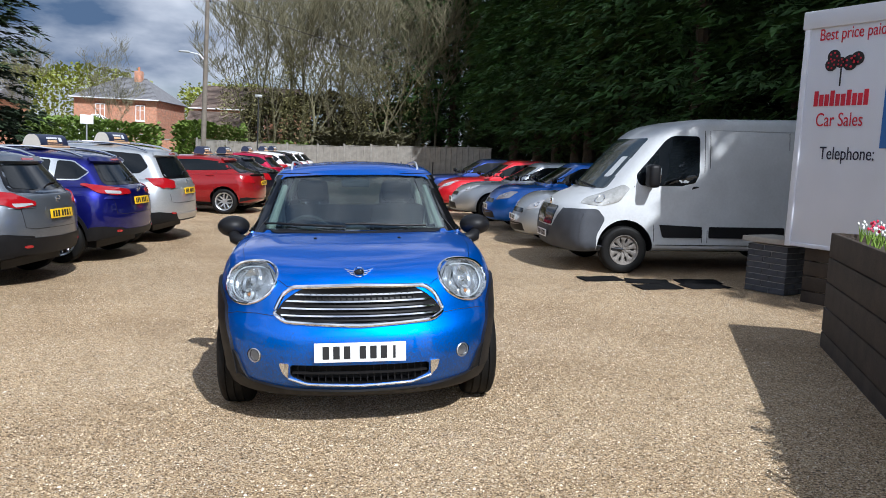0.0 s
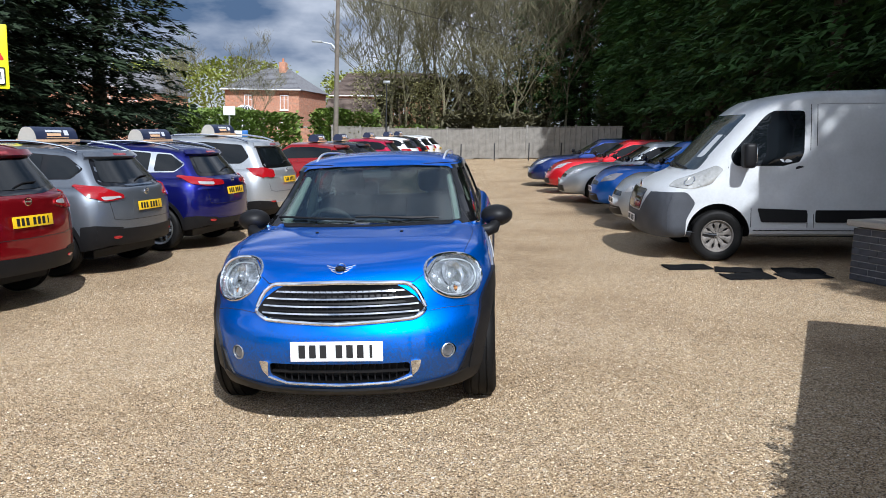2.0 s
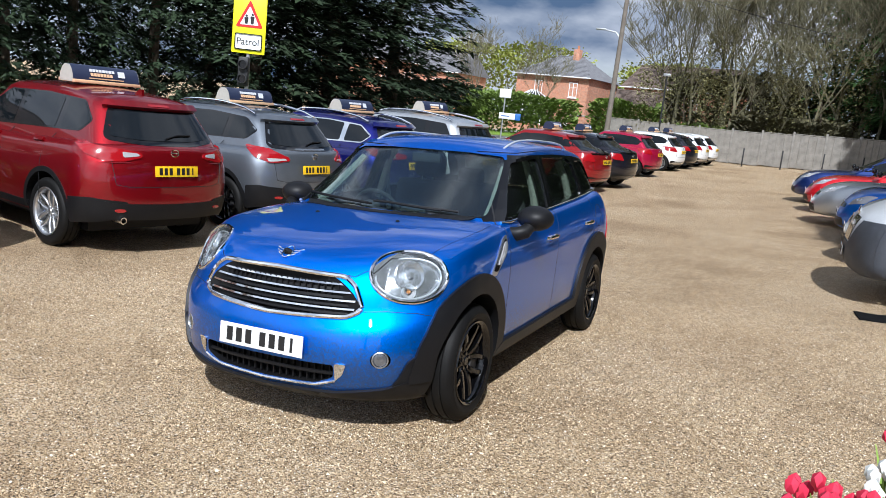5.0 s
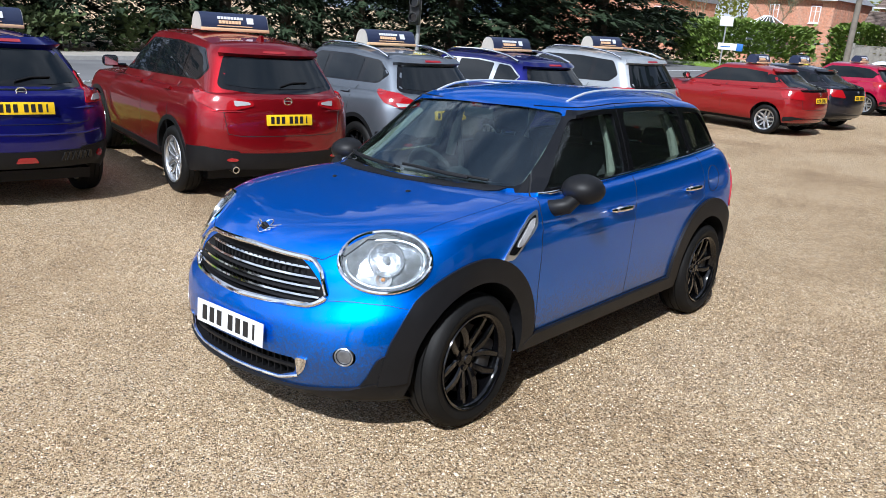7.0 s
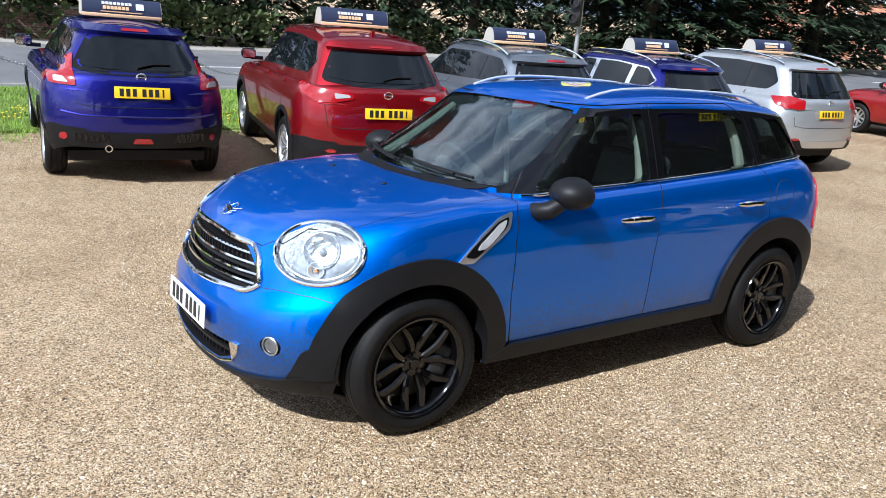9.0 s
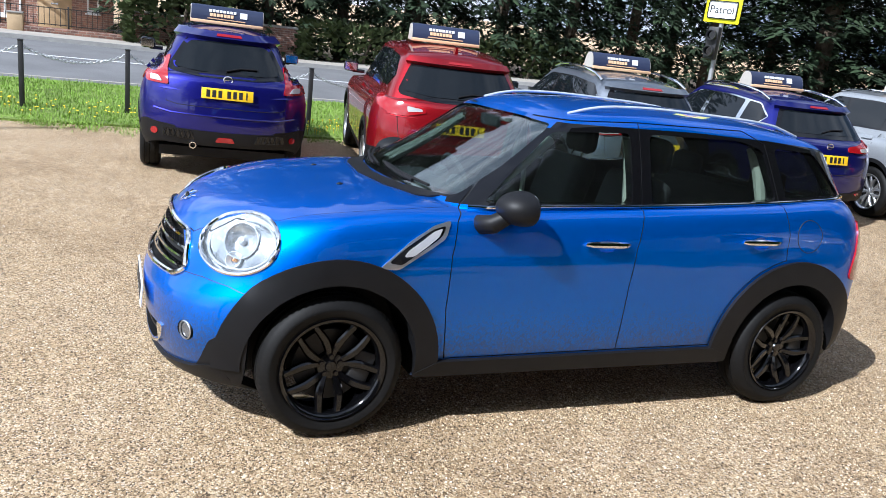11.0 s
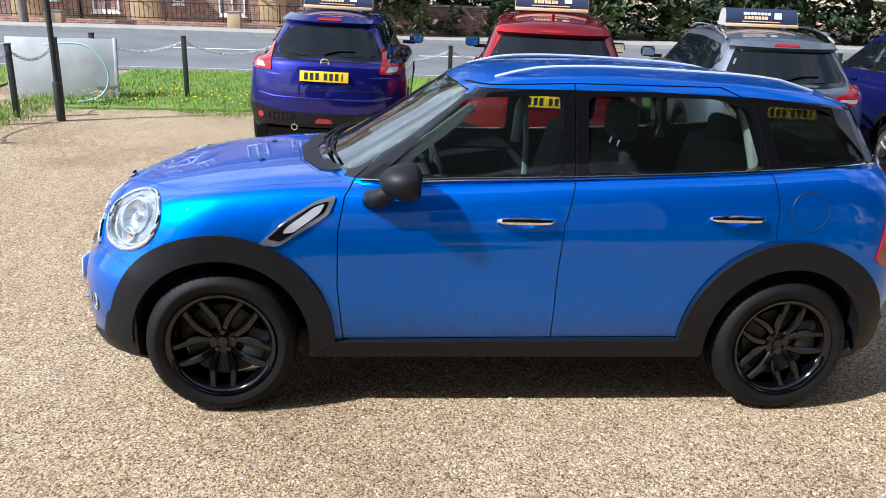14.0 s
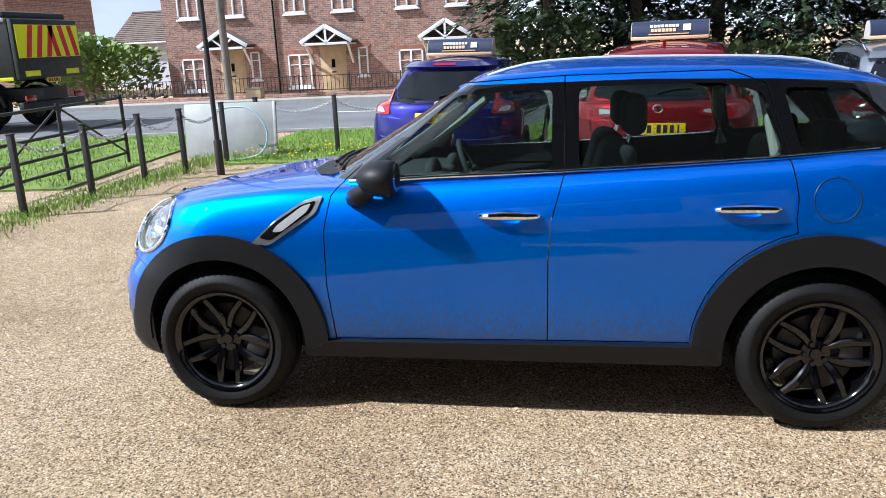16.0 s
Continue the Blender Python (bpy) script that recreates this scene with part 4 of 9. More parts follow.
def parked(x, y, heading):
    """A pose on the lot for a car whose front axle stands at (x, y); heading: degrees from facing -y, anticlockwise."""
    c, sn = math.cos(radians(heading)), math.sin(radians(heading))
    fwd, side = Vector((sn, -c, 0)), Vector((c, sn, 0))
    def at(a, b):
        p = Vector((x, y, 0)) - fwd * a + side * b
        return Vector((p.x, p.y, gz(p.x, p.y)))
    f, r = (at(0, 0.75) + at(0, -0.75)) / 2, (at(2.6, 0.75) + at(2.6, -0.75)) / 2
    yv = (r - f).normalized()
    xv = ((at(0, 0.75) + at(2.6, 0.75)) - (at(0, -0.75) + at(2.6, -0.75))).normalized()
    zv = xv.cross(yv).normalized()
    xv = yv.cross(zv)
    m = Matrix((xv, yv, zv)).transposed().to_4x4()
    m.translation = f
    return m


# ---- the blue car in the middle ----
MINI_POSE = pose(-0.02, 0, 0.005, -0.95, -2.8, 0)


def on_skin(pts, axis, side, skin, lift=0.0, far=3.0, turn=None):
    """2D points pressed onto a skin."""
    tree, normal = skin
    put3 = {"X": lambda p: Vector((far * side, p[0], p[1])), "Y": lambda p: Vector((p[0], far * side, p[1])), "Z": lambda p: Vector((p[0], p[1], far * side))}[axis]
    way = {"X": Vector((-side, 0, 0)), "Y": Vector((0, -side, 0)), "Z": Vector((0, 0, -side))}[axis]
    out = []
    if turn is not None:
        way = turn.to_3x3() @ way
    for p in pts:
        o = put3(p) if turn is None else turn @ put3(p)
        co, _, idx, _ = tree.ray_cast(o, way)
        if co is None:
            co, _, idx, _ = tree.find_nearest(o + way * far)
        nv = normal(idx, co)
        out.append(co + (nv if nv.dot(way) < 0 else -nv) * lift)
    return out


def dense(pts, step=0.03, closed=True):
    out, n = [], len(pts)
    for i in range(n if closed else n - 1):
        a, c = Vector(pts[i]), Vector(pts[(i + 1) % n])
        k = max(1, int((c - a).length / step))
        out += [tuple(a.lerp(c, j / k)) for j in range(k)]
    return out if closed else out + [tuple(pts[-1])]


def mirror_poly(p):
    return [(-x, y) for x, y in p][::-1]


def plate(name, parent, colour, at, rot, bars=7, w=0.52, h=0.111):
    """A number plate whose characters are plain bars."""
    b = box((w, 0.006, h), (0, 0, 0), 0.002)
    p = part(name, b, colour, parent)
    p.matrix_basis = Matrix.Translation(at) @ rot.to_4x4()
    n = bars
    cw = w * 0.86 / (n + 0.5)
    for k in range(n):
        x = -w * 0.43 + cw * (k + 0.5 + (0.5 if k > 2 else 0))
        part("character_bar", box((cw * (0.62 if k < n - 1 else 0.25), 0.003, h * 0.66), (x, -0.004, 0)), "ink", p, smooth=False)
    return p


def volume(me):
    b = bmesh.new()
    b.from_mesh(me)
    v = b.calc_volume()
    b.free()
    return v


def carve_safely(ob, cutters):
    """Cut step by step; a cut that fails on a near-touching face is tried again a hair aside."""
    me = carve(ob, [])
    v = volume(me)
    for bm, material in cutters:
        done = None
        for k in range(6):
            c = bm.copy()
            bmesh.ops.translate(c, verts=c.verts, vec=Vector((0.0007, 0.0011, 0.0013)) * k)
            t = new("tmp", me)
            m2 = carve(t, [(c, material)])
            bpy.data.objects.remove(t)
            v2 = volume(m2)
            if v2 > v * 0.45:
                done = (m2, v2)
                break
        bm.free()
        if done:
            me, v = done
    return me


def blacken(me, outline):
    """Gloss-black the side of the cabin inside an outline in (y, z)."""
    bm = bmesh.new()
    bm.from_mesh(me)
    n = len(outline)
    for k in range(n):
        (y0, z0), (y1, z1) = outline[k], outline[(k + 1) % n]
        no = Vector((0, z1 - z0, y0 - y1)).normalized()
        fs = [f for f in bm.faces if abs(f.normal.x) > 0.25 and f.calc_center_median().z > 0.98]
        geom = list({v for f in fs for v in f.verts}) + list({e for f in fs for e in f.edges}) + fs
        bmesh.ops.bisect_plane(bm, geom=geom, plane_co=Vector((0, y0, z0)), plane_no=no, dist=1e-5)
    for co, no in ((Vector((0, 0, 1.076)), Vector((0, 0, 1))), (Vector((0, 0, 1.464)), Vector((0, 0, 1))), (Vector((0.555, 0, 0)), Vector((1, 0, 0))), (Vector((-0.555, 0, 0)), Vector((1, 0, 0)))):
        fs = [f for f in bm.faces if 0.2 < f.calc_center_median().y < 1.1 and f.calc_center_median().z > 1.0]
        geom = list({v for f in fs for v in f.verts}) + list({e for f in fs for e in f.edges}) + fs
        bmesh.ops.bisect_plane(bm, geom=geom, plane_co=co, plane_no=no, dist=1e-5)
    names = [m.name if m else "" for m in me.materials]
    if M["gloss_black"].name not in names:
        me.materials.append(M["gloss_black"])
        names.append(M["gloss_black"].name)
    if M["blue"].name not in names:
        bm.free()
        return
    gb, bl = names.index(M["gloss_black"].name), names.index(M["blue"].name)
    for f in bm.faces:
        c = f.calc_center_median()
        if f.material_index == bl and c.y < 1.08 and abs(c.x) > 0.555 and 1.076 < c.z < 1.464:
            f.material_index = gb
        elif f.material_index == bl and abs(f.normal.x) > 0.25 and abs(c.x) > 0.40 and c.z > 1.0:
            inside = False
            for k in range(n):
                (y0, z0), (y1, z1) = outline[k], outline[(k + 1) % n]
                if (z0 > c.z) != (z1 > c.z) and c.y < (y1 - y0) * (c.z - z0) / (z1 - z0) + y0:
                    inside = not inside
            if inside:
                f.material_index = gb
    bm.to_mesh(me)
    bm.free()


GLASSHOUSE = [(0.52, 1.058), (0.72, 1.285), (0.945, 1.459), (1.3, 1.464), (1.9, 1.473), (2.4, 1.464), (2.75, 1.446), (2.97, 1.420), (3.08, 1.195), (2.9, 1.184), (2.4, 1.146), (2.0, 1.122), (1.5, 1.097), (1.0, 1.079)]


def build_mini():
    car = thing("mini_car", "glossy metallic blue compact crossover with black arches and black alloy wheels", "car", MINI_POSE)
    s = dict(L=4.10, W=1.76, H=1.55, wb=2.595, yf=-0.757, yr=3.343, hw=0.868, zb=0.20, tr=0.328, edge=0.045, crown=5.0, lf=0.66, nf=1.98, lr=0.5, nr=2.6, track=0.775, tw=0.205, rimf=0.70,
             top=knots([(-0.85, 0.80), (-0.68, 0.865), (-0.55, 0.915), (-0.31, 0.98), (-0.1, 1.02), (0.1, 1.045), (0.35, 1.068), (0.6, 1.075), (1.5, 1.12), (2.4, 1.17), (2.87, 1.205), (3.4, 1.20)]),
             levels=[(0.0, 0.12, 0.14, 0.90, 2.5), (0.05, 0.055, 0.07, 0.938, 2.5), (0.16, 0.020, 0.02, 0.966, 2.45), (0.35, 0.008, 0.0, 0.985, 2.4), (0.54, 0.004, 0.0, 0.996, 2.28), (0.62, 0.010, 0.008, 0.998, 2.12), (0.66, 0.028, 0.014, 1.0, 2.04), (0.74, 0.042, 0.025, 1.0),
                     (0.84, 0.062, 0.05, 0.990), (0.92, 0.088, 0.085, 0.965), (0.97, 0.112, 0.12, 0.94), (1.0, 0.140, 0.15, 0.912)],
             belt0=1.0, redge=0.045, cnf=2.2, cnr=2.8,
             roof=knots([(0.8, 1.475), (1.05, 1.515), (1.35, 1.553), (1.75, 1.572), (2.3, 1.562), (2.75, 1.522), (3.2, 1.46)]),
             cabin=[(0.0, 0.27, 3.285, 0.785, 0.36, 0.42), (0.12, 0.355, 3.25, 0.775, 0.36, 0.42), (0.3, 0.485, 3.20, 0.750, 0.34, 0.42), (0.55, 0.67, 3.13, 0.705, 0.30, 0.40), (0.78, 0.85, 3.075, 0.658, 0.24, 0.38), (0.91, 0.955, 3.04, 0.628, 0.20, 0.36), (0.97, 1.02, 3.0, 0.605, 0.18, 0.36), (1.0, 1.07, 2.96, 0.575, 0.18, 0.36)])
    low, cab = lower_skin(s), cabin_skin(s)
    skin = skin_of(low, cab)
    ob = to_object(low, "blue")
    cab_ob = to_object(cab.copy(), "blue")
    md = ob.modifiers.new("u", "BOOLEAN")
    md.operation, md.object, md.solver = "UNION", cab_ob, "EXACT"

    s2 = dict(s)
    s2["belt0"] = 0.98
    s2["roof"] = lambda y: s["roof"](y) - 0.045
    s2["cabin"] = [(w, a + 0.055, b - 0.06, h - 0.05, f, r) for w, a, b, h, f, r in s["cabin"]]
    hollow = cabin_skin(s2)
    win_f = poly_round([(0.672, 1.077), (1.070, 1.418), (1.492, 1.442), (1.492, 1.100)], 0.035)
    win_r = poly_round([(1.605, 1.105), (1.605, 1.445), (2.20, 1.452), (2.365, 1.41), (2.436, 1.150)], 0.045)
    win_q = poly_round([(2.505, 1.168), (2.440, 1.428), (2.74, 1.418), (2.96, 1.20)], 0.04)
    scr = poly_round([(-0.662, 1.084), (-0.3, 1.076), (0.3, 1.076), (0.662, 1.084), (0.563, 1.447), (0.3, 1.461), (-0.3, 1.461), (-0.563, 1.447)], 0.04)
    rear = poly_round([(-0.56, 1.12), (0.56, 1.12), (0.50, 1.42), (-0.50, 1.42)], 0.06)
    grille = poly_round([(-0.385, 0.825), (0, 0.835), (0.385, 0.825), (0.445, 0.78), (0.495, 0.675), (0.43, 0.635), (0, 0.618), (-0.43, 0.635), (-0.495, 0.675), (-0.445, 0.78)], 0.03)
    lowg = poly_round([(-0.40, 0.395), (0.40, 0.395), (0.40, 0.33), (0.30, 0.29), (0, 0.28), (-0.30, 0.29), (-0.40, 0.33)], 0.02)
    lamp = circle(0, 0, 0.198, 48, 0.140)
    lamp_turn = {sd: pose(sd * 0.680, -0.425, 0.858, 0, 0, 0) @ Matrix.Rotation(radians(53 * sd), 4, "Z") @ Matrix.Rotation(radians(-22), 4, "X") for sd in (1, -1)}
    cuts = []
    for w in (win_f, win_r, win_q):
        cuts.append((prism(w, "X", -1.2, 1.2), "gloss_black"))
    cuts += [(prism(scr, "Y", 0.20, 1.25), "gloss_black"), (prism(rear, "Y", 2.85, 3.6), "gloss_black")]
    cuts += [(box((1.48, 2.50, 0.70), (0, 1.90, 0.671), 0.05), "interior"), (hollow, "interior"), (box((2.4, 1.99, 0.30), (0, 1.2975, 0.117)), "plastic")]
    for sd in (1, -1):
        for y in (0.0, s["wb"]):
            cuts.append((cyl(0.385, 0.46, (sd * 0.76, y, 0.335), "X", 56), "plastic"))
        q = prism(lamp, "Y", -0.3, 0.10)
        bmesh.ops.transform(q, matrix=lamp_turn[sd], verts=q.verts)
        cuts.append((q, "lamp_bowl"))
        cuts.append((prism(circle(sd * 0.612, 0.435, 0.043, 28), "Y", -1.0, -0.44), "plastic"))
        for y, z in ((1.315, 0.915), (2.28, 0.945)):
            cuts.append((ball(1, (sd * 0.872, y, z), (0.024, 0.066, 0.040), 24, 14), "blue"))
    cuts += [(prism(grille, "Y", -1.0, -0.60), "plastic"), (prism(lowg, "Y", -1.0, -0.60), "plastic")]
    me = carve_safely(ob, cuts)
    bpy.data.objects.remove(ob)
    bpy.data.objects.remove(cab_ob)

    # doors and bonnet come out of the same skin
    a = [radians(x) for x in np.linspace(103, 178, 10)]
    rear_edge = [(2.595 + 0.52 * math.cos(x), 0.345 + 0.52 * math.sin(x)) for x in a]
    door_f = [(0.53, 0.352), (0.502, 0.60), (0.502, 0.85), (0.53, 1.0), (0.575, 1.062), (1.03, 1.468), (1.545, 1.495), (1.545, 1.09), (1.492, 0.90), (1.478, 0.70), (1.478, 0.365)]
    door_r = [(1.478, 0.365), (1.478, 0.70), (1.492, 0.90), (1.545, 1.09), (1.545, 1.495), (2.23, 1.503), (2.375, 1.445), (2.45, 1.16), (2.475, 1.0), (2.47, 0.90)] + rear_edge + [(2.072, 0.37)]
    hood = [(0.0, -0.632), (0.25, -0.612), (0.42, -0.565), (0.495, -0.50), (0.535, -0.40), (0.60, -0.315), (0.70, -0.255), (0.735, 0.0), (0.745, 0.30), (0.72, 0.52), (0.60, 0.405), (0.35, 0.31), (0.0, 0.28)]
    hood = hood + [(-x, y) for x, y in hood[-2:0:-1]]
    base = new("tmp_body", me)
    whole = volume(me)
    pieces = [("front_door", door_f, "X", 0.35, 1.2), ("front_door", door_f, "X", -1.2, -0.35), ("rear_door", door_r, "X", 0.35, 1.2), ("rear_door", door_r, "X", -1.2, -0.35), ("bonnet", hood, "Z", 0.80, 1.5)]
    made = []
    for nm, poly, ax, lo, hi in pieces:
        for k in range(12):
            q = prism(shrink(poly, 0.0025), ax, lo, hi)
            bmesh.ops.translate(q, verts=q.verts, vec=Vector((0.0011, 0.0013, -0.0017)) * (k if k % 2 else -k))
            pm = carve(base, [(q, "ink")], "INTERSECT")
            v = volume(pm)
            if 0 < v < whole * 0.3 and len(pm.polygons) > 60:
                break
        made.append((nm, pm))
    bm_me = carve_safely(base, [(prism(poly if ax == "Z" else shrink(poly, -0.0025), ax, lo, hi), "ink") for nm, poly, ax, lo, hi in pieces])
    bpy.data.objects.remove(base)
    for mm in [bm_me] + [p for _, p in made]:
        blacken(mm, GLASSHOUSE)
        normals_like(mm, *skin)
    part("body_shell", bm_me, None, car, smooth=False)
    doors = []
    for nm, pm in made:
        doors.append(part(nm, pm, None, car, smooth=False))
    # glass
    for sd in (1, -1):
        d = doors[0 if sd > 0 else 1]
        part("window_pane", panel(shrink(win_f, -0.006), "X", sd, skin, -0.010, 0.004, 0.06), "glass", d)
        d = doors[2 if sd > 0 else 3]
        part("window_pane", panel(shrink(win_r, -0.006), "X", sd, skin, -0.010, 0.004, 0.06), "glass", d)
        part("quarter_pane", panel(shrink(win_q, -0.006), "X", sd, skin, -0.010, 0.004, 0.06), "glass", car)
        part("belt_strip", tube(on_skin(dense([(0.60, 1.052), (1.0, 1.075), (1.5, 1.093), (2.0, 1.118), (2.4, 1.142), (2.9, 1.180), (3.1, 1.19)], 0.08, False), "X", sd, skin, 0.005), 0.0085, 8), "chrome", car, "bright chrome belt strip")
        # black mouldings
        part("arch_moulding", panel(arch_band(0.0, 0.335, 0.384, 0.494, -3, 187, 32), "X", sd, skin, 0.020, 0.04, 0.05), "plastic", car, "matt black wheel-arch moulding")
        part("arch_moulding", panel(arch_band(2.595, 0.335, 0.384, 0.512, -7, 185, 32), "X", sd, skin, 0.020, 0.04, 0.05), "plastic", car, "matt black wheel-arch moulding")
        part("sill_moulding", panel(poly_round([(0.385, 0.272), (2.21, 0.275), (2.205, 0.31), (2.10, 0.358), (0.495, 0.345), (0.385, 0.29)], 0.02), "X", sd, skin, 0.022, 0.05, 0.08), "plastic", car, "matt black sill moulding")
        part("bumper_corner", panel(poly_round([(-0.505, 0.44), (-0.36, 0.50), (-0.37, 0.225), (-0.46, 0.215), (-0.56, 0.25)], 0.03), "X", sd, skin, 0.014, 0.04, 0.05), "plastic", car, "matt black bumper corner")
        # indicator vent
        v = poly_round([(0.165, 0.792), (0.25, 0.785), (0.465, 0.925), (0.497, 1.0), (0.41, 0.978), (0.30, 0.912)], 0.02)
        vent = part("side_vent", panel(v, "X", sd, skin, 0.008, 0.02, 0.04), "alloy", car, "chrome side vent with a clear repeater")
        part("vent_opening", panel(poly_round([(0.205, 0.818), (0.262, 0.808), (0.445, 0.932), (0.468, 0.978), (0.40, 0.960), (0.28, 0.885)], 0.015), "X", sd, skin, 0.010, 0.012, 0.03), "gloss_black", vent)
        part("repeater", panel(poly_round([(0.270, 0.843), (0.315, 0.848), (0.428, 0.930), (0.448, 0.966), (0.405, 0.952), (0.290, 0.872)], 0.012), "X", sd, skin, 0.017, 0.012, 0.03), "white_lens", vent)
        # handles
        for k, (y, z) in enumerate(((1.315, 0.918), (2.28, 0.948))):
            h = [(y - 0.125, z), (y - 0.10, z + 0.002), (y - 0.05, z + 0.004), (y, z + 0.005), (y + 0.05, z + 0.004), (y + 0.10, z + 0.003), (y + 0.125, z + 0.002)]
            pts = [p + Vector((sd * o, 0, 0)) for p, o in zip(on_skin(h, "X", sd, skin, 0), (0.006, 0.020, 0.028, 0.03, 0.028, 0.020, 0.006))]
            part("door_handle", tube(pts, 0.010, 8, radii=[0.009, 0.015, 0.017, 0.0175, 0.017, 0.015, 0.009]), "chrome", doors[(0 if sd > 0 else 1) + 2 * k], "chrome bar handle")
        # mirror
        head = ball(0.116, (sd * 0.905, 0.795, 1.086), (1.0, 1.05, 0.68), 28, 16)
        for q in head.verts:
            d = (q.co.y - 0.795)
            if d > 0.03:
                q.co.y = 0.825 + (d - 0.03) * 0.32
        mir = part("door_mirror", head, "plastic", car, "matt black door mirror")
        part("mirror_foot", tube([(sd * 0.785, 0.640, 0.992), (sd * 0.835, 0.645, 0.992), (sd * 0.880, 0.675, 1.006), (sd * 0.902, 0.735, 1.050)], 0.04, 12, radii=[0.036, 0.044, 0.044, 0.036]), "plastic", mir)
        gm = ball(0.085, (sd * 0.905, 0.845, 1.090), (0.95, 0.06, 0.72), 24, 12)
        part("mirror_glass", gm, "chrome", mir)
        # roof rail
        ys = np.linspace(1.20, 2.74, 18)
        pts = [q + Vector((0, 0, 0.030 * min(1, math.sin(math.pi * (y - 1.2) / 1.56) * 2.4))) for q, y in zip(on_skin([(sd * (0.515 - 0.02 * ((y - 1.9) / 0.8) ** 2), y) for y in ys], "Z", 1, skin, 0.0), ys)]
        part("roof_rail", tube(pts, 0.0085, 8), "rail_silver", car, "satin silver roof rail")
        # headlamp
        tn = lamp_turn[sd]
        hl = part("headlamp", tube(on_skin(lamp, "Y", -1, skin, 0.003, 2.0, tn), 0.010, 8, closed=True), "chrome", car, "large clear oval headlamp in a chrome ring")
        part("lens", panel(lamp, "Y", -1, skin, 0.003, 0.003, 0.03, 2.0, tn), "lens", hl)
        part("bowl", panel(shrink(lamp, 0.006), "Y", -1, skin, -0.046, 0.006, 0.03, 2.0, tn), "lamp_bowl", hl)
        part("inner_ring", tube(on_skin(circle(0, 0, 0.176, 36, 0.120), "Y", -1, skin, -0.024, 2.0, tn), 0.005, 6, closed=True), "rail_silver", hl)
        c = on_skin([(0.0, 0.015)], "Y", -1, skin, -0.035, 2.0, tn)[0]
        d = (tn.to_3x3() @ Vector((0, -1, 0))).normalized()
        rot = d.to_track_quat("Y", "Z").to_matrix().to_4x4()
        q = lathe([(0.0, 0.020), (0.014, 0.018), (0.019, 0.004), (0.020, -0.022), (0.040, -0.018), (0.062, -0.004), (0.076, 0.014), (0.080, 0.014), (0.081, -0.010)], 36, "Y")
        bmesh.ops.transform(q, matrix=Matrix.Translation(c) @ rot, verts=q.verts)
        part("reflector", q, "lamp_bowl", hl)
        c = on_skin([(-0.015 * sd, -0.080)], "Y", -1, skin, -0.034, 2.0, tn)[0]
        q = lathe([(0.0, 0.008), (0.006, 0.006), (0.009, 0.0), (0.010, -0.01)], 20, "Y")
        bmesh.ops.transform(q, matrix=Matrix.Translation(c) @ rot, verts=q.verts)
        ind = part("indicator", q, "amber", hl, "amber bulb")
        q = lathe([(0.018, -0.012), (0.034, 0.008), (0.037, 0.008), (0.037, -0.012)], 24, "Y")
        bmesh.ops.transform(q, matrix=Matrix.Translation(c) @ rot, verts=q.verts)
        part("indicator_bowl", q, "rail_silver", ind)
        # fog lamp
        fm = Matrix.Translation(on_skin([(sd * 0.612, 0.435)], "Y", -1, skin, -0.004)[0]) @ Matrix.Rotation(radians(30 * sd), 4, "Z")
        q = lathe([(0.036, 0.02), (0.043, 0.012), (0.043, -0.003), (0.038, -0.006), (0.036, 0.0)], 32, "Y")
        bmesh.ops.transform(q, matrix=fm, verts=q.verts)
        fg = part("fog_lamp", q, "alloy", car)
        q = ball(0.037, (0, 0.006, 0), (1, 0.2, 1))
        bmesh.ops.transform(q, matrix=fm, verts=q.verts)
        part("fog_lens", q, "fog_glass", fg)
        # tail lamp
        tl = panel(poly_round([(2.98, 0.74), (3.22, 0.72), (3.22, 1.05), (3.03, 1.06)], 0.05), "X", sd, skin, 0.010, 0.02, 0.05)
        part("tail_lamp", tl, "red_lens", car, "red tail lamp in a chrome ring")
    part("windscreen", panel(shrink(scr, -0.008), "Y", -1, skin, -0.006, 0.004, 0.06), "screen", car)
    part("rear_screen", panel(shrink(rear, -0.008), "Y", 1, skin, -0.006, 0.004, 0.08, far=6), "privacy", car)
    # front grilles
    g = part("grille", tube(on_skin(dense(grille, 0.04), "Y", -1, skin, 0.004), 0.013, 8, closed=True), "chrome", car, "chrome-framed black radiator grille")
    for k, (z, x) in enumerate(((0.790, 0.40), (0.752, 0.430), (0.712, 0.452), (0.672, 0.455))):
        part("grille_bar", panel(dense([(-x, z - 0.0045), (x, z - 0.0045), (x, z + 0.0045), (-x, z + 0.0045)], 0.05), "Y", -1, skin, -0.004, 0.012, 0.05), "chrome", g)
        part("grille_slat", panel(dense([(-x, z - 0.026), (x, z - 0.026), (x, z - 0.011), (-x, z - 0.011)], 0.05), "Y", -1, skin, -0.028, 0.01, 0.05), "plastic", g)
    b = None
    for x in np.arange(-0.42, 0.43, 0.035):
        b = box((0.006, 0.02, 0.15), (x, on_skin([(x, 0.72)], "Y", -1, skin, -0.05)[0].y, 0.72), bm=b)
    part("grille_backing", b, "plastic", g)
    lg = part("lower_grille", panel(poly_round([(-0.395, 0.335), (0.395, 0.335), (0.395, 0.348), (-0.395, 0.348)], 0.004), "Y", -1, skin, -0.015, 0.012, 0.05), "plastic", car)
    b = None
    for x in np.arange(-0.36, 0.37, 0.04):
        b = box((0.007, 0.02, 0.10), (x, on_skin([(x, 0.34)], "Y", -1, skin, -0.05)[0].y, 0.338), bm=b)
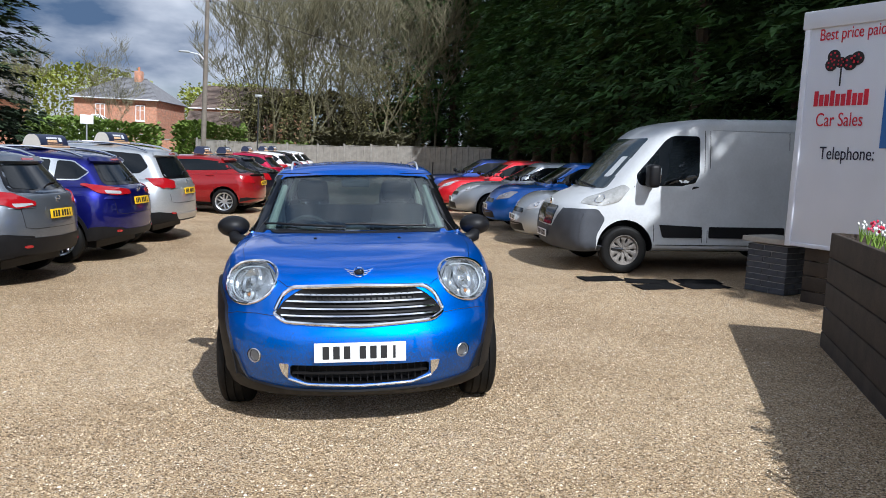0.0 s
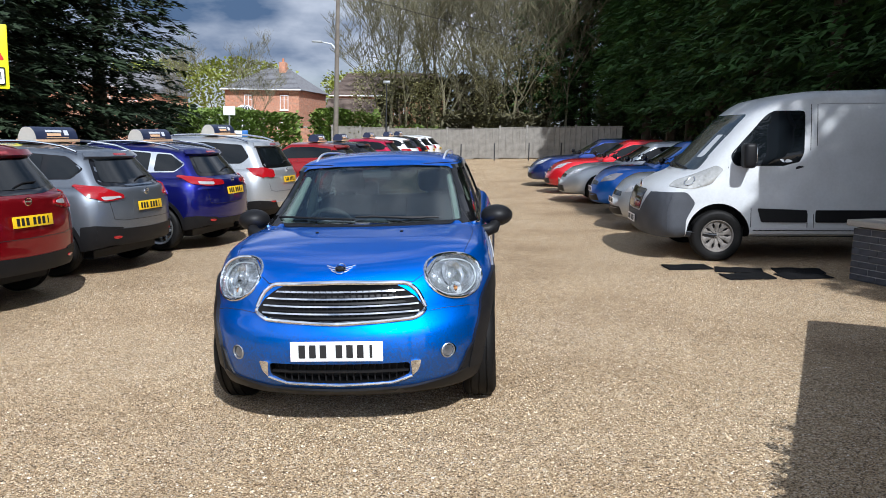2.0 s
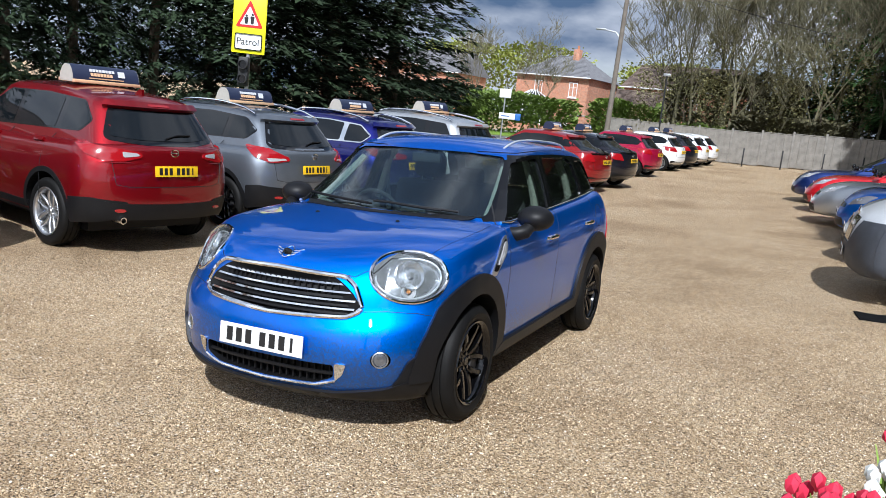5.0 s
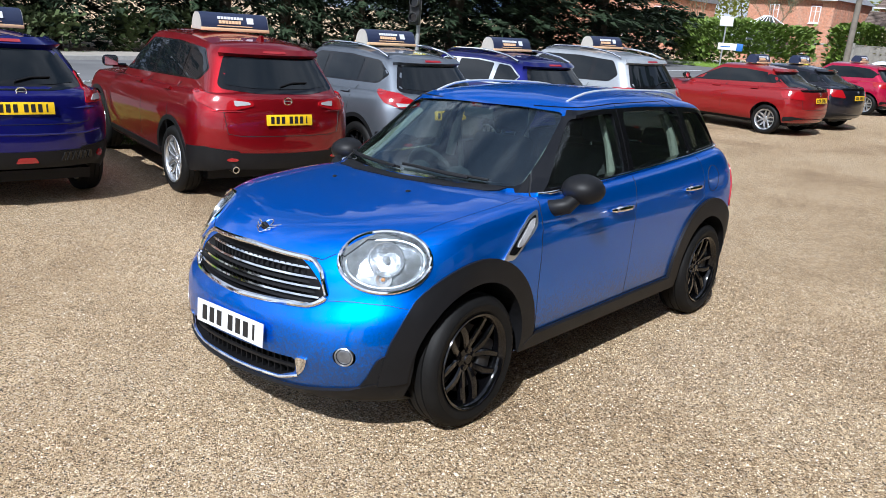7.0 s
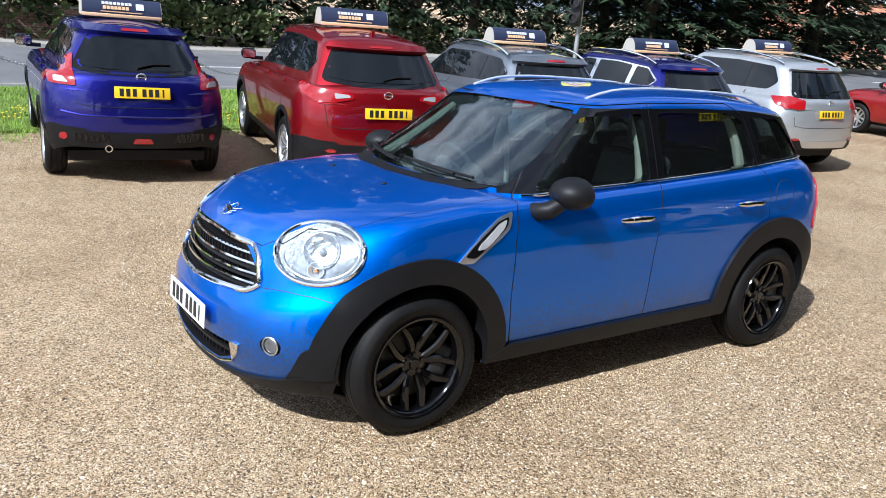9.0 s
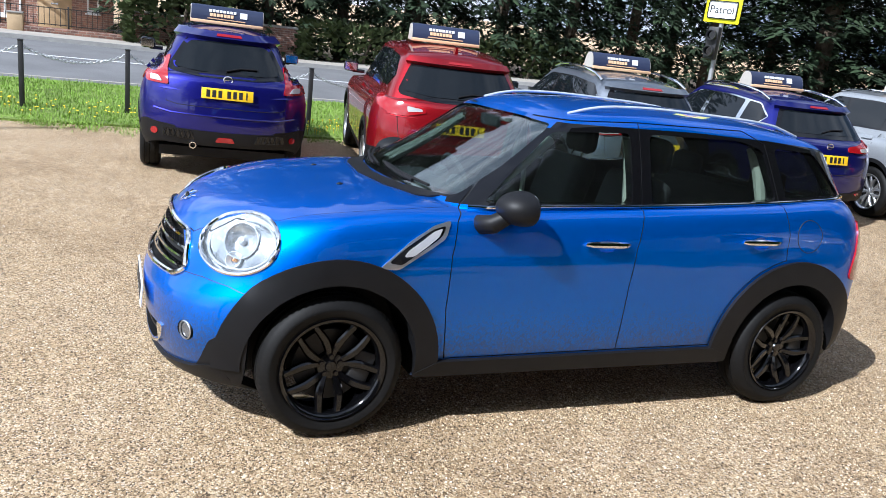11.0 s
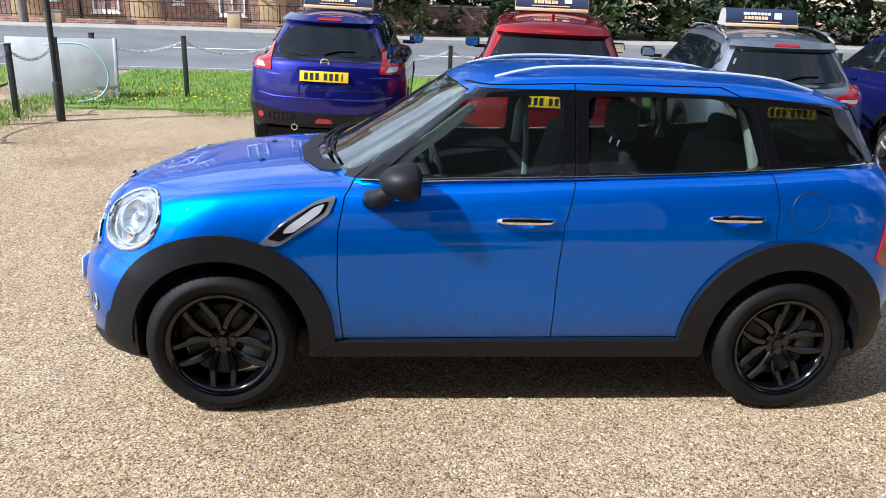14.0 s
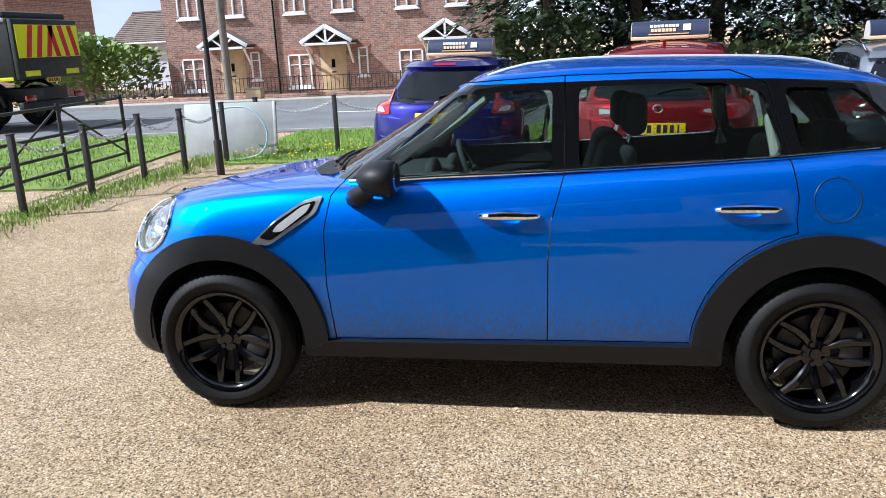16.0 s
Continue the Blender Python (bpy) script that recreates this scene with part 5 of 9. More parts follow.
    part("grille_backing", b, "plastic", lg)
    for sd in (1, -1):
        part("chrome_bracket", panel(poly_round([(sd * 0.405, 0.405), (sd * 0.462, 0.405), (sd * 0.445, 0.35), (sd * 0.41, 0.315)], 0.012), "Y", -1, skin, 0.010, 0.02, 0.03), "chrome", lg)
    part("chrome_lip", tube(on_skin(dense([(-0.41, 0.315), (-0.30, 0.282), (0, 0.270), (0.30, 0.282), (0.41, 0.315)], 0.05, False), "Y", -1, skin, 0.004), 0.007, 6), "chrome", lg)
    part("front_lip", panel(dense([(-0.74, 0.33), (-0.62, 0.285), (-0.40, 0.252), (0, 0.240), (0.40, 0.252), (0.62, 0.285), (0.74, 0.33), (0.74, 0.205), (-0.74, 0.205)], 0.06), "Y", -1, skin, 0.016, 0.04, 0.06), "plastic", car, "matt black front lip")
    for sd in (1, -1):
        part("bumper_seam", tube(on_skin(dense([(sd * 0.50, 0.665), (sd * 0.60, 0.672), (sd * 0.72, 0.665), (sd * 0.80, 0.645)], 0.04, False), "Y", -1, skin, 0.0), 0.0022, 5), "ink", car)
    # winged badge, drawn plain
    bd = part("badge", ball(0.030, on_skin([(0.0, 0.9)], "Y", -1, skin, 0.004)[0], (1, 0.35, 0.75)), "gloss_black", car, "small chrome winged badge")
    for sd in (1, -1):
        for k, (z, x) in enumerate(((0.910, 0.082), (0.900, 0.068), (0.890, 0.052))):
            part("badge_wing", tube(on_skin([(sd * 0.026, z - 0.004), (sd * (0.03 + x) / 2, z), (sd * x, z + 0.006)], "Y", -1, skin, 0.006), 0.004, 6), "chrome", bd)
    part("badge_ring", tube(on_skin(circle(0, 0.9, 0.030, 24, 0.023), "Y", -1, skin, 0.008), 0.003, 6, closed=True), "chrome", bd)
    plate("number_plate", car, "plate_w", (0, -0.768, 0.475), Euler((radians(-3), 0, 0)).to_matrix())
    # bonnet bulge lines, washers, cowl, wipers
    for sd in (1, -1):
        part("washer_jet", ball(0.012, on_skin([(sd * 0.28, 0.12)], "Z", 1, skin, 0.002)[0], (1, 1.4, 0.6), 10, 6), "plastic", car)
    part("cowl_panel", panel(dense([(-0.56, 0.41), (-0.35, 0.325), (0, 0.292), (0.35, 0.325), (0.56, 0.41), (0.61, 0.515), (0.35, 0.420), (0, 0.372), (-0.35, 0.420), (-0.61, 0.515)], 0.06), "Z", 1, skin, 0.006, 0.02, 0.05), "plastic", car)
    for x0, x1, z1 in ((-0.10, -0.56, 0.0), (0.40, 0.02, 0.0)):
        p0 = on_skin([(x0, 1.088), (x0 - 0.12, 1.092), (x1 + 0.1, 1.10), (x1, 1.105)], "Y", -1, skin, 0.022)
        wp = part("wiper", tube(p0, 0.009, 6), "plastic", car)
        part("blade", tube(on_skin([(x1 + 0.48, 1.095), (x1 + 0.2, 1.105), (x1, 1.112), (x1 - 0.10, 1.112)], "Y", -1, skin, 0.010), 0.008, 6), "plastic", wp)
    # fuel flap
    part("fuel_flap", tube(on_skin(circle(2.62, 0.985, 0.088, 32), "X", 1, skin, 0.0005), 0.0022, 5, closed=True), "ink", car)
    part("rear_valance", panel(poly_round([(-0.80, 0.21), (0.80, 0.21), (0.80, 0.42), (-0.80, 0.42)], 0.03), "Y", 1, skin, 0.010, 0.03, 0.08, far=6), "plastic", car)
    # inside
    dash = box((1.44, 0.36, 0.24), (0, 0.78, 0.90), 0.06, seg=4)
    part("dashboard", dash, "interior", car)
    part("instrument_pod", ball(0.12, (0, 0.86, 0.98), (1, 0.4, 0.9)), "interior", car)
    part("instrument_pod", ball(0.07, (-0.37, 0.92, 1.02), (1.2, 0.6, 0.8)), "interior", car)
    st = part("steering_wheel", tube([(-0.37 + 0.185 * math.cos(w), 1.03 - 0.075 * math.sin(w), 0.97 + 0.17 * math.sin(w)) for w in np.linspace(0, 2 * math.pi, 33)[:-1]], 0.016, 8, closed=True), "interior", car)
    hub = ball(0.07, (-0.37, 1.0, 0.97), (1, 0.4, 0.8))
    for w in (math.pi, 0.0, -math.pi / 2):
        hub = tube([(-0.37, 1.01, 0.97), (-0.37 + 0.17 * math.cos(w), 1.03 - 0.07 * math.sin(w), 0.97 + 0.16 * math.sin(w))], 0.018, 6, bm=hub)
    part("wheel_hub", hub, "interior", st)
    for x in (-0.37, 0.37):
        b = box((0.50, 0.50, 0.20), (x, 1.42, 0.55), 0.06, seg=3)
        seat = part("front_seat", b, "interior", car)
        b = box((0.48, 0.16, 0.62), (x, 1.72, 0.90), 0.06, rot=Euler((radians(-16), 0, 0)).to_matrix(), seg=3)
        part("backrest", b, "interior", seat)
        part("headrest", box((0.27, 0.11, 0.19), (x, 1.86, 1.315), 0.05, seg=3), "interior", seat)
        for dx in (-0.06, 0.06):
            part("headrest_post", tube([(x + dx, 1.83, 1.18), (x + dx, 1.855, 1.26)], 0.007, 6), "chrome", seat)
        part("rear_headrest", box((0.25, 0.10, 0.16), (x, 2.72, 1.20), 0.045, seg=3), "interior", car)
    bench = part("rear_bench", box((1.24, 0.50, 0.20), (0, 2.30, 0.56), 0.06, seg=3), "interior", car)
    part("backrest", box((1.24, 0.16, 0.58), (0, 2.62, 0.87), 0.06, rot=Euler((radians(-14), 0, 0)).to_matrix(), seg=3), "interior", bench)
    part("rear_view_mirror", box((0.22, 0.03, 0.065), (0, 1.02, 1.40), 0.014), "interior", car)
    for sd in (1, -1):
        a_post = on_skin([(sd * 0.655, 1.10), (sd * 0.630, 1.20), (sd * 0.600, 1.31), (sd * 0.565, 1.43)], "Y", -1, skin, -0.075)
        part("pillar_lining", tube([p + Vector((sd * 0.006, 0, 0)) for p in a_post], 0.030, 8, radii=[0.034, 0.031, 0.028, 0.024]), "cream", car, "pale grey pillar lining")
        part("pillar_lining", tube([(sd * 0.66, 1.545, 1.04), (sd * 0.61, 1.55, 1.25), (sd * 0.54, 1.555, 1.43)], 0.032, 8), "cream", car, "pale grey pillar lining")
        part("pillar_lining", tube([(sd * 0.64, 2.45, 1.10), (sd * 0.59, 2.42, 1.28), (sd * 0.53, 2.40, 1.41)], 0.032, 8), "cream", car, "pale grey pillar lining")
        part("seat_belt", tube([(sd * 0.635, 1.575, 1.36), (sd * 0.60, 1.60, 1.05), (sd * 0.58, 1.60, 0.70)], 0.018, 6), "cream", car)
    part("head_lining", panel(dense([(-0.48, 1.15), (0.48, 1.15), (0.48, 2.85), (-0.48, 2.85)], 0.2), "Z", 1, skin, -0.062, 0.008, 0.15), "cream", car)
    wheel_set(car, s, "black_alloy", 5, True, 0.035)
    part("underbody", box((1.30, 2.7, 0.06), (0, 1.35, 0.285)), "plastic", car)
    return car


build_mini()


# ---- the parked cars ----
def rear_axle(x, y, s, heading, side):
    """The front axle's middle for a car of which one rear wheel stands at (x, y)."""
    c, sn = math.cos(radians(heading)), math.sin(radians(heading))
    fwd, sv = Vector((sn, -c)), Vector((c, sn))
    p = Vector((x, y)) - sv * side * s["track"] + fwd * s["wb"]
    return p.x, p.y


def both(poly):
    return (poly, mirror_poly(poly))


def dress_rear(car, skin, s, colour, screen, lamps, clear, plate_z, black_z, badge_z, spoiler=True, reflect=None, pipe=None, skid=None, crease=None, wiper=True, wrap=None, wrap_clear=None):
    """Rear window, lamps, plate, cladding, badge and wiper of a parked car."""
    yr, hw = s["yr"], s["hw"]
    part("rear_window_surround", panel(poly_round(shrink(screen, -0.045), 0.08), "Y", 1, skin, 0.003, 0.01, 0.08, far=7), "gloss_black", car)
    part("rear_window", panel(poly_round(screen, 0.05), "Y", 1, skin, 0.007, 0.01, 0.08, far=7), "dark_glass", car)
    lim = hw - 0.055
    for sd in (1, -1) if wrap else ():
        tn = Matrix.Translation((sd * (hw - 0.30), yr - 0.30, 0)) @ Matrix.Rotation(radians(-42 * sd), 4, "Z")
        tl = part("tail_lamp", panel(poly_round(both(wrap)[0 if sd > 0 else 1], 0.03), "Y", 1, skin, 0.014, 0.022, 0.035, 3.0, tn), "red_lens", car, "red tail lamp")
        if wrap_clear:
            part("clear_section", panel(poly_round(both(wrap_clear)[0 if sd > 0 else 1], 0.015), "Y", 1, skin, 0.019, 0.008, 0.03, 3.0, tn), "white_lens", tl)
    for k, sd in ((0, 1), (1, -1)) if lamps else ():
        cl = [(min(x, lim), z) for x, z in lamps]
        tl = part("tail_lamp", panel(poly_round(both(cl)[k], 0.025), "Y", 1, skin, 0.012, 0.02, 0.04, far=7), "red_lens", car, "red tail lamp")
        if max(q[0] for q in lamps) > lim - 0.03:
            zs = [z for x, z in lamps if x > hw - 0.14]
            y1 = on_skin([(lim, (min(zs) + max(zs)) / 2)], "Y", 1, skin, 0.0, 7)[0].y
            part("side_lens", panel(poly_round([(y1 - 0.17, max(zs) - 0.02), (y1 - 0.11, min(zs) + 0.02), (y1 + 0.012, min(zs)), (y1 + 0.012, max(zs))], 0.02), "X", sd, skin, 0.012, 0.02, 0.04), "red_lens", tl)
        if clear:
            part("clear_section", panel(poly_round(both([(min(x, lim - 0.02), z) for x, z in clear])[k], 0.015), "Y", 1, skin, 0.018, 0.008, 0.04, far=7), "white_lens", tl)
    if black_z:
        w = hw * 0.88
        zb = 0.40
        part("rear_cladding", panel(dense([(-w, zb), (w, zb), (w, black_z + 0.05), (hw * 0.7, black_z), (0, black_z - 0.01), (-hw * 0.7, black_z), (-w, black_z + 0.05)], 0.08), "Y", 1, skin, 0.012, 0.03, 0.07, far=7), "plastic", car, "matt black lower bumper")
        for sd in (1, -1):
            part("rear_cladding_side", panel(poly_round([(s["wb"] + s["tr"] + 0.06, 0.33), (yr - 0.24, 0.37), (yr - 0.10, 0.41), (yr - 0.06, black_z + 0.02), (yr - 0.24, black_z + 0.05), (s["wb"] + s["tr"] + 0.085, black_z + 0.03)], 0.02), "X", sd, skin, 0.010, 0.03, 0.06), "plastic", car)
    if skid:
        part("skid_plate", panel(poly_round([(-skid, 0.43), (skid, 0.43), (skid * 1.15, 0.53), (-skid * 1.15, 0.53)], 0.03), "Y", 1, skin, 0.020, 0.03, 0.08, far=7), "alloy", car, "silver skid plate")
    p = on_skin([(0, plate_z - 0.05), (0, plate_z + 0.05)], "Y", 1, skin, 0.012, 7)
    tilt = math.atan2(p[1].y - p[0].y, p[1].z - p[0].z)
    rot = Matrix.Rotation(math.pi, 3, "Z") @ Matrix.Rotation(tilt, 3, "X")
    part("plate_recess", panel(poly_round([(-0.34, plate_z - 0.075), (0.34, plate_z - 0.075), (0.30, plate_z + 0.085), (-0.30, plate_z + 0.085)], 0.03), "Y", 1, skin, 0.002, 0.006, 0.08, far=7), colour, car)
    plate("number_plate", car, "plate_y", (p[0] + p[1]) / 2 + Vector((0, 0.006, 0)), rot)
    if crease:
        part("tailgate_seam", tube(on_skin(dense([(-hw * 0.68, crease + 0.02), (-hw * 0.55, crease), (hw * 0.55, crease), (hw * 0.68, crease + 0.02)], 0.08, False), "Y", 1, skin, 0.0, 7), 0.004, 5), "ink", car)
        for sd in (1, -1):
            part("tailgate_seam", tube(on_skin(dense([(sd * hw * 0.68, crease + 0.02), (sd * hw * 0.72, crease + 0.25)], 0.08, False), "Y", 1, skin, 0.0, 7), 0.004, 5), "ink", car)
    c = on_skin([(0, badge_z)], "Y", 1, skin, 0.008, 7)[0]
    bd = part("badge", tube([c + Vector((0.045 * math.cos(w), 0, 0.036 * math.sin(w))) for w in np.linspace(0, 2 * math.pi, 21)[:-1]], 0.006, 6, closed=True), "chrome", car, "chrome oval badge")
    part("badge_bar", box((0.10, 0.008, 0.012), c, 0.003), "chrome", bd)
    if spoiler:
        top = max(q[1] for q in screen)
        sp = panel(dense([(-hw * 0.60, top + 0.005), (hw * 0.60, top + 0.005), (hw * 0.56, top + 0.055), (-hw * 0.56, top + 0.055)], 0.1), "Y", 1, skin, 0.055, 0.07, 0.08, far=7)
        spo = part("spoiler", sp, colour, car)
        part("brake_light", panel(dense([(-0.13, top + 0.018), (0.13, top + 0.018), (0.12, top + 0.038), (-0.12, top + 0.038)], 0.08), "Y", 1, skin, 0.059, 0.01, 0.08, far=7), "red_lens", spo)
    if wiper:
        z = min(q[1] for q in screen)
        part("rear_wiper", tube(on_skin([(0.02, z + 0.015), (-0.12, z + 0.05), (-0.30, z + 0.055)], "Y", 1, skin, 0.02, 7), 0.009, 6), "plastic", car)
    if reflect:
        for sd in (1, -1):
            part("reflector", panel(circle(sd * reflect[0], reflect[1], 0.034 if reflect[2] == 1.0 else 0.052, 20, 0.034 if reflect[2] == 1.0 else 0.017), "Y", 1, skin, 0.020, 0.02, 0.03, far=7), "red_lens", car)
    if pipe:
        c = on_skin([(pipe, 0.46)], "Y", 1, skin, -0.02, 7)[0]
        part("exhaust_pipe", lathe([(0.026, -0.10), (0.036, -0.10), (0.036, 0.05), (0.026, 0.05), (0.026, -0.10)], 20, "Y", (pipe, c.y, 0.395)), "chrome", car)


def dress_front(car, skin, s, colour, lamp, grille, low, plate_z):
    """Headlamps, grille and plate of a parked car that faces the lane."""
    for k in (0, 1):
        hl = part("headlamp", panel(poly_round(both(lamp)[k], 0.03), "Y", -1, skin, 0.006, 0.015, 0.04), "white_lens", car, "clear headlamp")
        c = sum((Vector(p) for p in both(lamp)[k]), Vector((0, 0))) / len(lamp)
        part("bulb_ring", tube(on_skin(circle(c.x, c.y, 0.035, 16), "Y", -1, skin, 0.012), 0.008, 6, closed=True), "chrome", hl)
    part("grille", panel(poly_round(grille, 0.03), "Y", -1, skin, 0.004, 0.02, 0.05), "gloss_black", car)
    part("lower_grille", panel(poly_round(low, 0.03), "Y", -1, skin, 0.004, 0.02, 0.05), "plastic", car)
    c = on_skin([(0, plate_z)], "Y", -1, skin, 0.012)[0]
    plate("number_plate", car, "plate_w", c, Matrix.Identity(3))
    c = on_skin([(0, max(p[1] for p in grille) + 0.02)], "Y", -1, skin, 0.008)[0]
    part("badge", ball(0.04, c, (1, 0.25, 0.8), 14, 8), "chrome", car)
    for x0, x1 in ((0.42, -0.05), (-0.02, -0.5)):
        z = s["belt"][0] + 0.06
        part("wiper", tube(on_skin([(x0, z - 0.02), ((x0 + x1) / 2, z + 0.01), (x1, z + 0.02)], "Y", -1, skin, 0.015), 0.009, 6), "plastic", car)


def roof_sign(m, w=0.80, end="sign_end"):
    """A wedge-shaped advertising board on a car roof; its brand lettering is drawn as plain bars."""
    sgn = thing("roof_sign", "dark navy wedge sign with tan edge on a car roof", "sign", m, "roof signs")
    prof = [(-0.14, 0.0), (0.14, 0.0), (0.135, 0.07), (0.10, 0.15), (0.05, 0.195), (-0.05, 0.195), (-0.10, 0.15), (-0.135, 0.07)]
    b = prism(poly_round(prof, 0.03), "X", -w / 2, w / 2)
    for sd in (1, -1):
        part("end_panel", prism(shrink(poly_round(prof, 0.03), 0.006), "X", sd * w / 2 - 0.004 * (1 - sd), sd * w / 2 + 0.004 * (1 + sd)), end, sgn, smooth=False)
    part("board", b, "navy_board", sgn)
    part("edge_strip", box((w + 0.01, 0.33, 0.035), (0, 0, 0.0175), 0.006), "tan_board", sgn)
    for sd in (1, -1):
        for z, n, x0, x1, hh, mt in ((0.142, 8, -0.10, 0.21, 0.030, "board"), (0.098, 7, -0.07, 0.20, 0.036, "tan_board"), (0.058, 1, -0.20, 0.22, 0.010, "tan_board"), (0.122, 1, -0.22, -0.14, 0.070, "board")):
            y, sl = (0.105 + (0.15 - z) * 0.43, 0.41) if z > 0.07 else (0.140, 0.06)
            for k in range(n):
                ww = (x1 - x0) / n
                q = box((ww * (0.78 if n > 1 else 1), 0.006, hh), (sd * (x0 + ww * (k + 0.5)), sd * (y + 0.002), z), rot=Euler((sd * sl, 0, 0)).to_matrix())
                part("lettering_bar", q, mt, sgn, smooth=False)
    return sgn


LEFT = -98.0
SUV = dict(nf=2.0, lr=0.50, nr=2.35, zb=0.29)
S_JUKE = spec(4.135, 1.765, 1.565, 2.53, 0.86, 0.335, (0.80, 0.90, 1.0, 1.04), (1.06, 1.15), 0.25, 1.0, 2.86, cab_w=(0.85, 0.605), **SUV)
S_CX5 = spec(4.555, 1.84, 1.69, 2.70, 0.92, 0.36, (0.80, 0.92, 1.02, 1.07), (1.10, 1.20), 0.35, 1.15, 3.20, cab_w=(0.87, 0.65), **SUV)
S_QASH = spec(4.33, 1.80, 1.60, 2.63, 0.88, 0.345, (0.78, 0.88, 0.98, 1.03), (1.06, 1.15), 0.30, 1.1, 3.00, cab_w=(0.87, 0.645), **SUV)
S_BQ = spec(4.38, 1.81, 1.59, 2.645, 0.90, 0.345, (0.78, 0.88, 0.98, 1.03), (1.06, 1.14), 0.30, 1.1, 3.03, cab_w=(0.87, 0.645), **SUV)
S_KUGA = spec(4.44, 1.84, 1.68, 2.69, 0.88, 0.355, (0.80, 0.92, 1.02, 1.07), (1.10, 1.17), 0.35, 1.15, 3.18, cab_w=(0.87, 0.66), **SUV)
S_CIVIC = spec(4.30, 1.77, 1.46, 2.60, 0.90, 0.32, (0.66, 0.76, 0.87, 0.94), (0.97, 1.08), 0.15, 1.05, 2.60, cab_w=(0.87, 0.66), **SUV)
S_HATCH = spec(3.98, 1.72, 1.48, 2.49, 0.82, 0.31, (0.66, 0.76, 0.87, 0.94), (0.96, 1.05), 0.18, 1.0, 2.65, cab_w=(0.87, 0.67), **SUV)
ROW = (
    ("juke", "crossover", "glossy indigo crossover with a black lower bumper and yellow plate", S_JUKE, "indigo", -5.43, -0.50, "alloy", 1),
    ("cx5", "suv", "deep red metallic SUV with black lower cladding and silver wheels", S_CX5, "red", -4.75, 1.85, "alloy", 1),
    ("qash", "suv", "steel-grey SUV with silver roof rails and black wheels", S_QASH, "steel", -4.52, 4.29, "black_alloy", 1),
    ("bq", "suv", "dark blue SUV with a bright window line", S_BQ, "darkblue", -4.15, 6.56, "alloy", 1),
    ("kuga", "suv", "silver SUV with roof rails and a pale skid plate", S_KUGA, "silver", -3.95, 9.0, "alloy", 1),
    ("civic", "hatchback", "orange-red five-door hatchback with silver wheels", S_CIVIC, "honda_red", -3.2, 15.3, "alloy", 1),
    ("dark", "hatchback", "black five-door hatchback beside the orange-red one", S_CIVIC, "black_paint", -3.0, 17.6, "alloy", 1),
    ("fiesta", "hatchback", "crimson small hatchback with silver wheels", S_HATCH, "crimson", -3.2, 23.6, "alloy", 1),
    ("corsa", "hatchback", "white small hatchback with red tail lamps", S_HATCH, "white", -3.15, 28.6, "alloy", 1),
    ("dark2", "hatchback", "black small hatchback in the far row", S_HATCH, "black_paint", -3.0, 31.2, "alloy", 1),
    ("white2", "hatchback", "white small hatchback in the far row", S_HATCH, "white", -2.85, 33.8, "alloy", 0),
    ("white3", "hatchback", "white small hatchback at the end of the row", S_HATCH, "white", -2.7, 36.4, "alloy", 0))
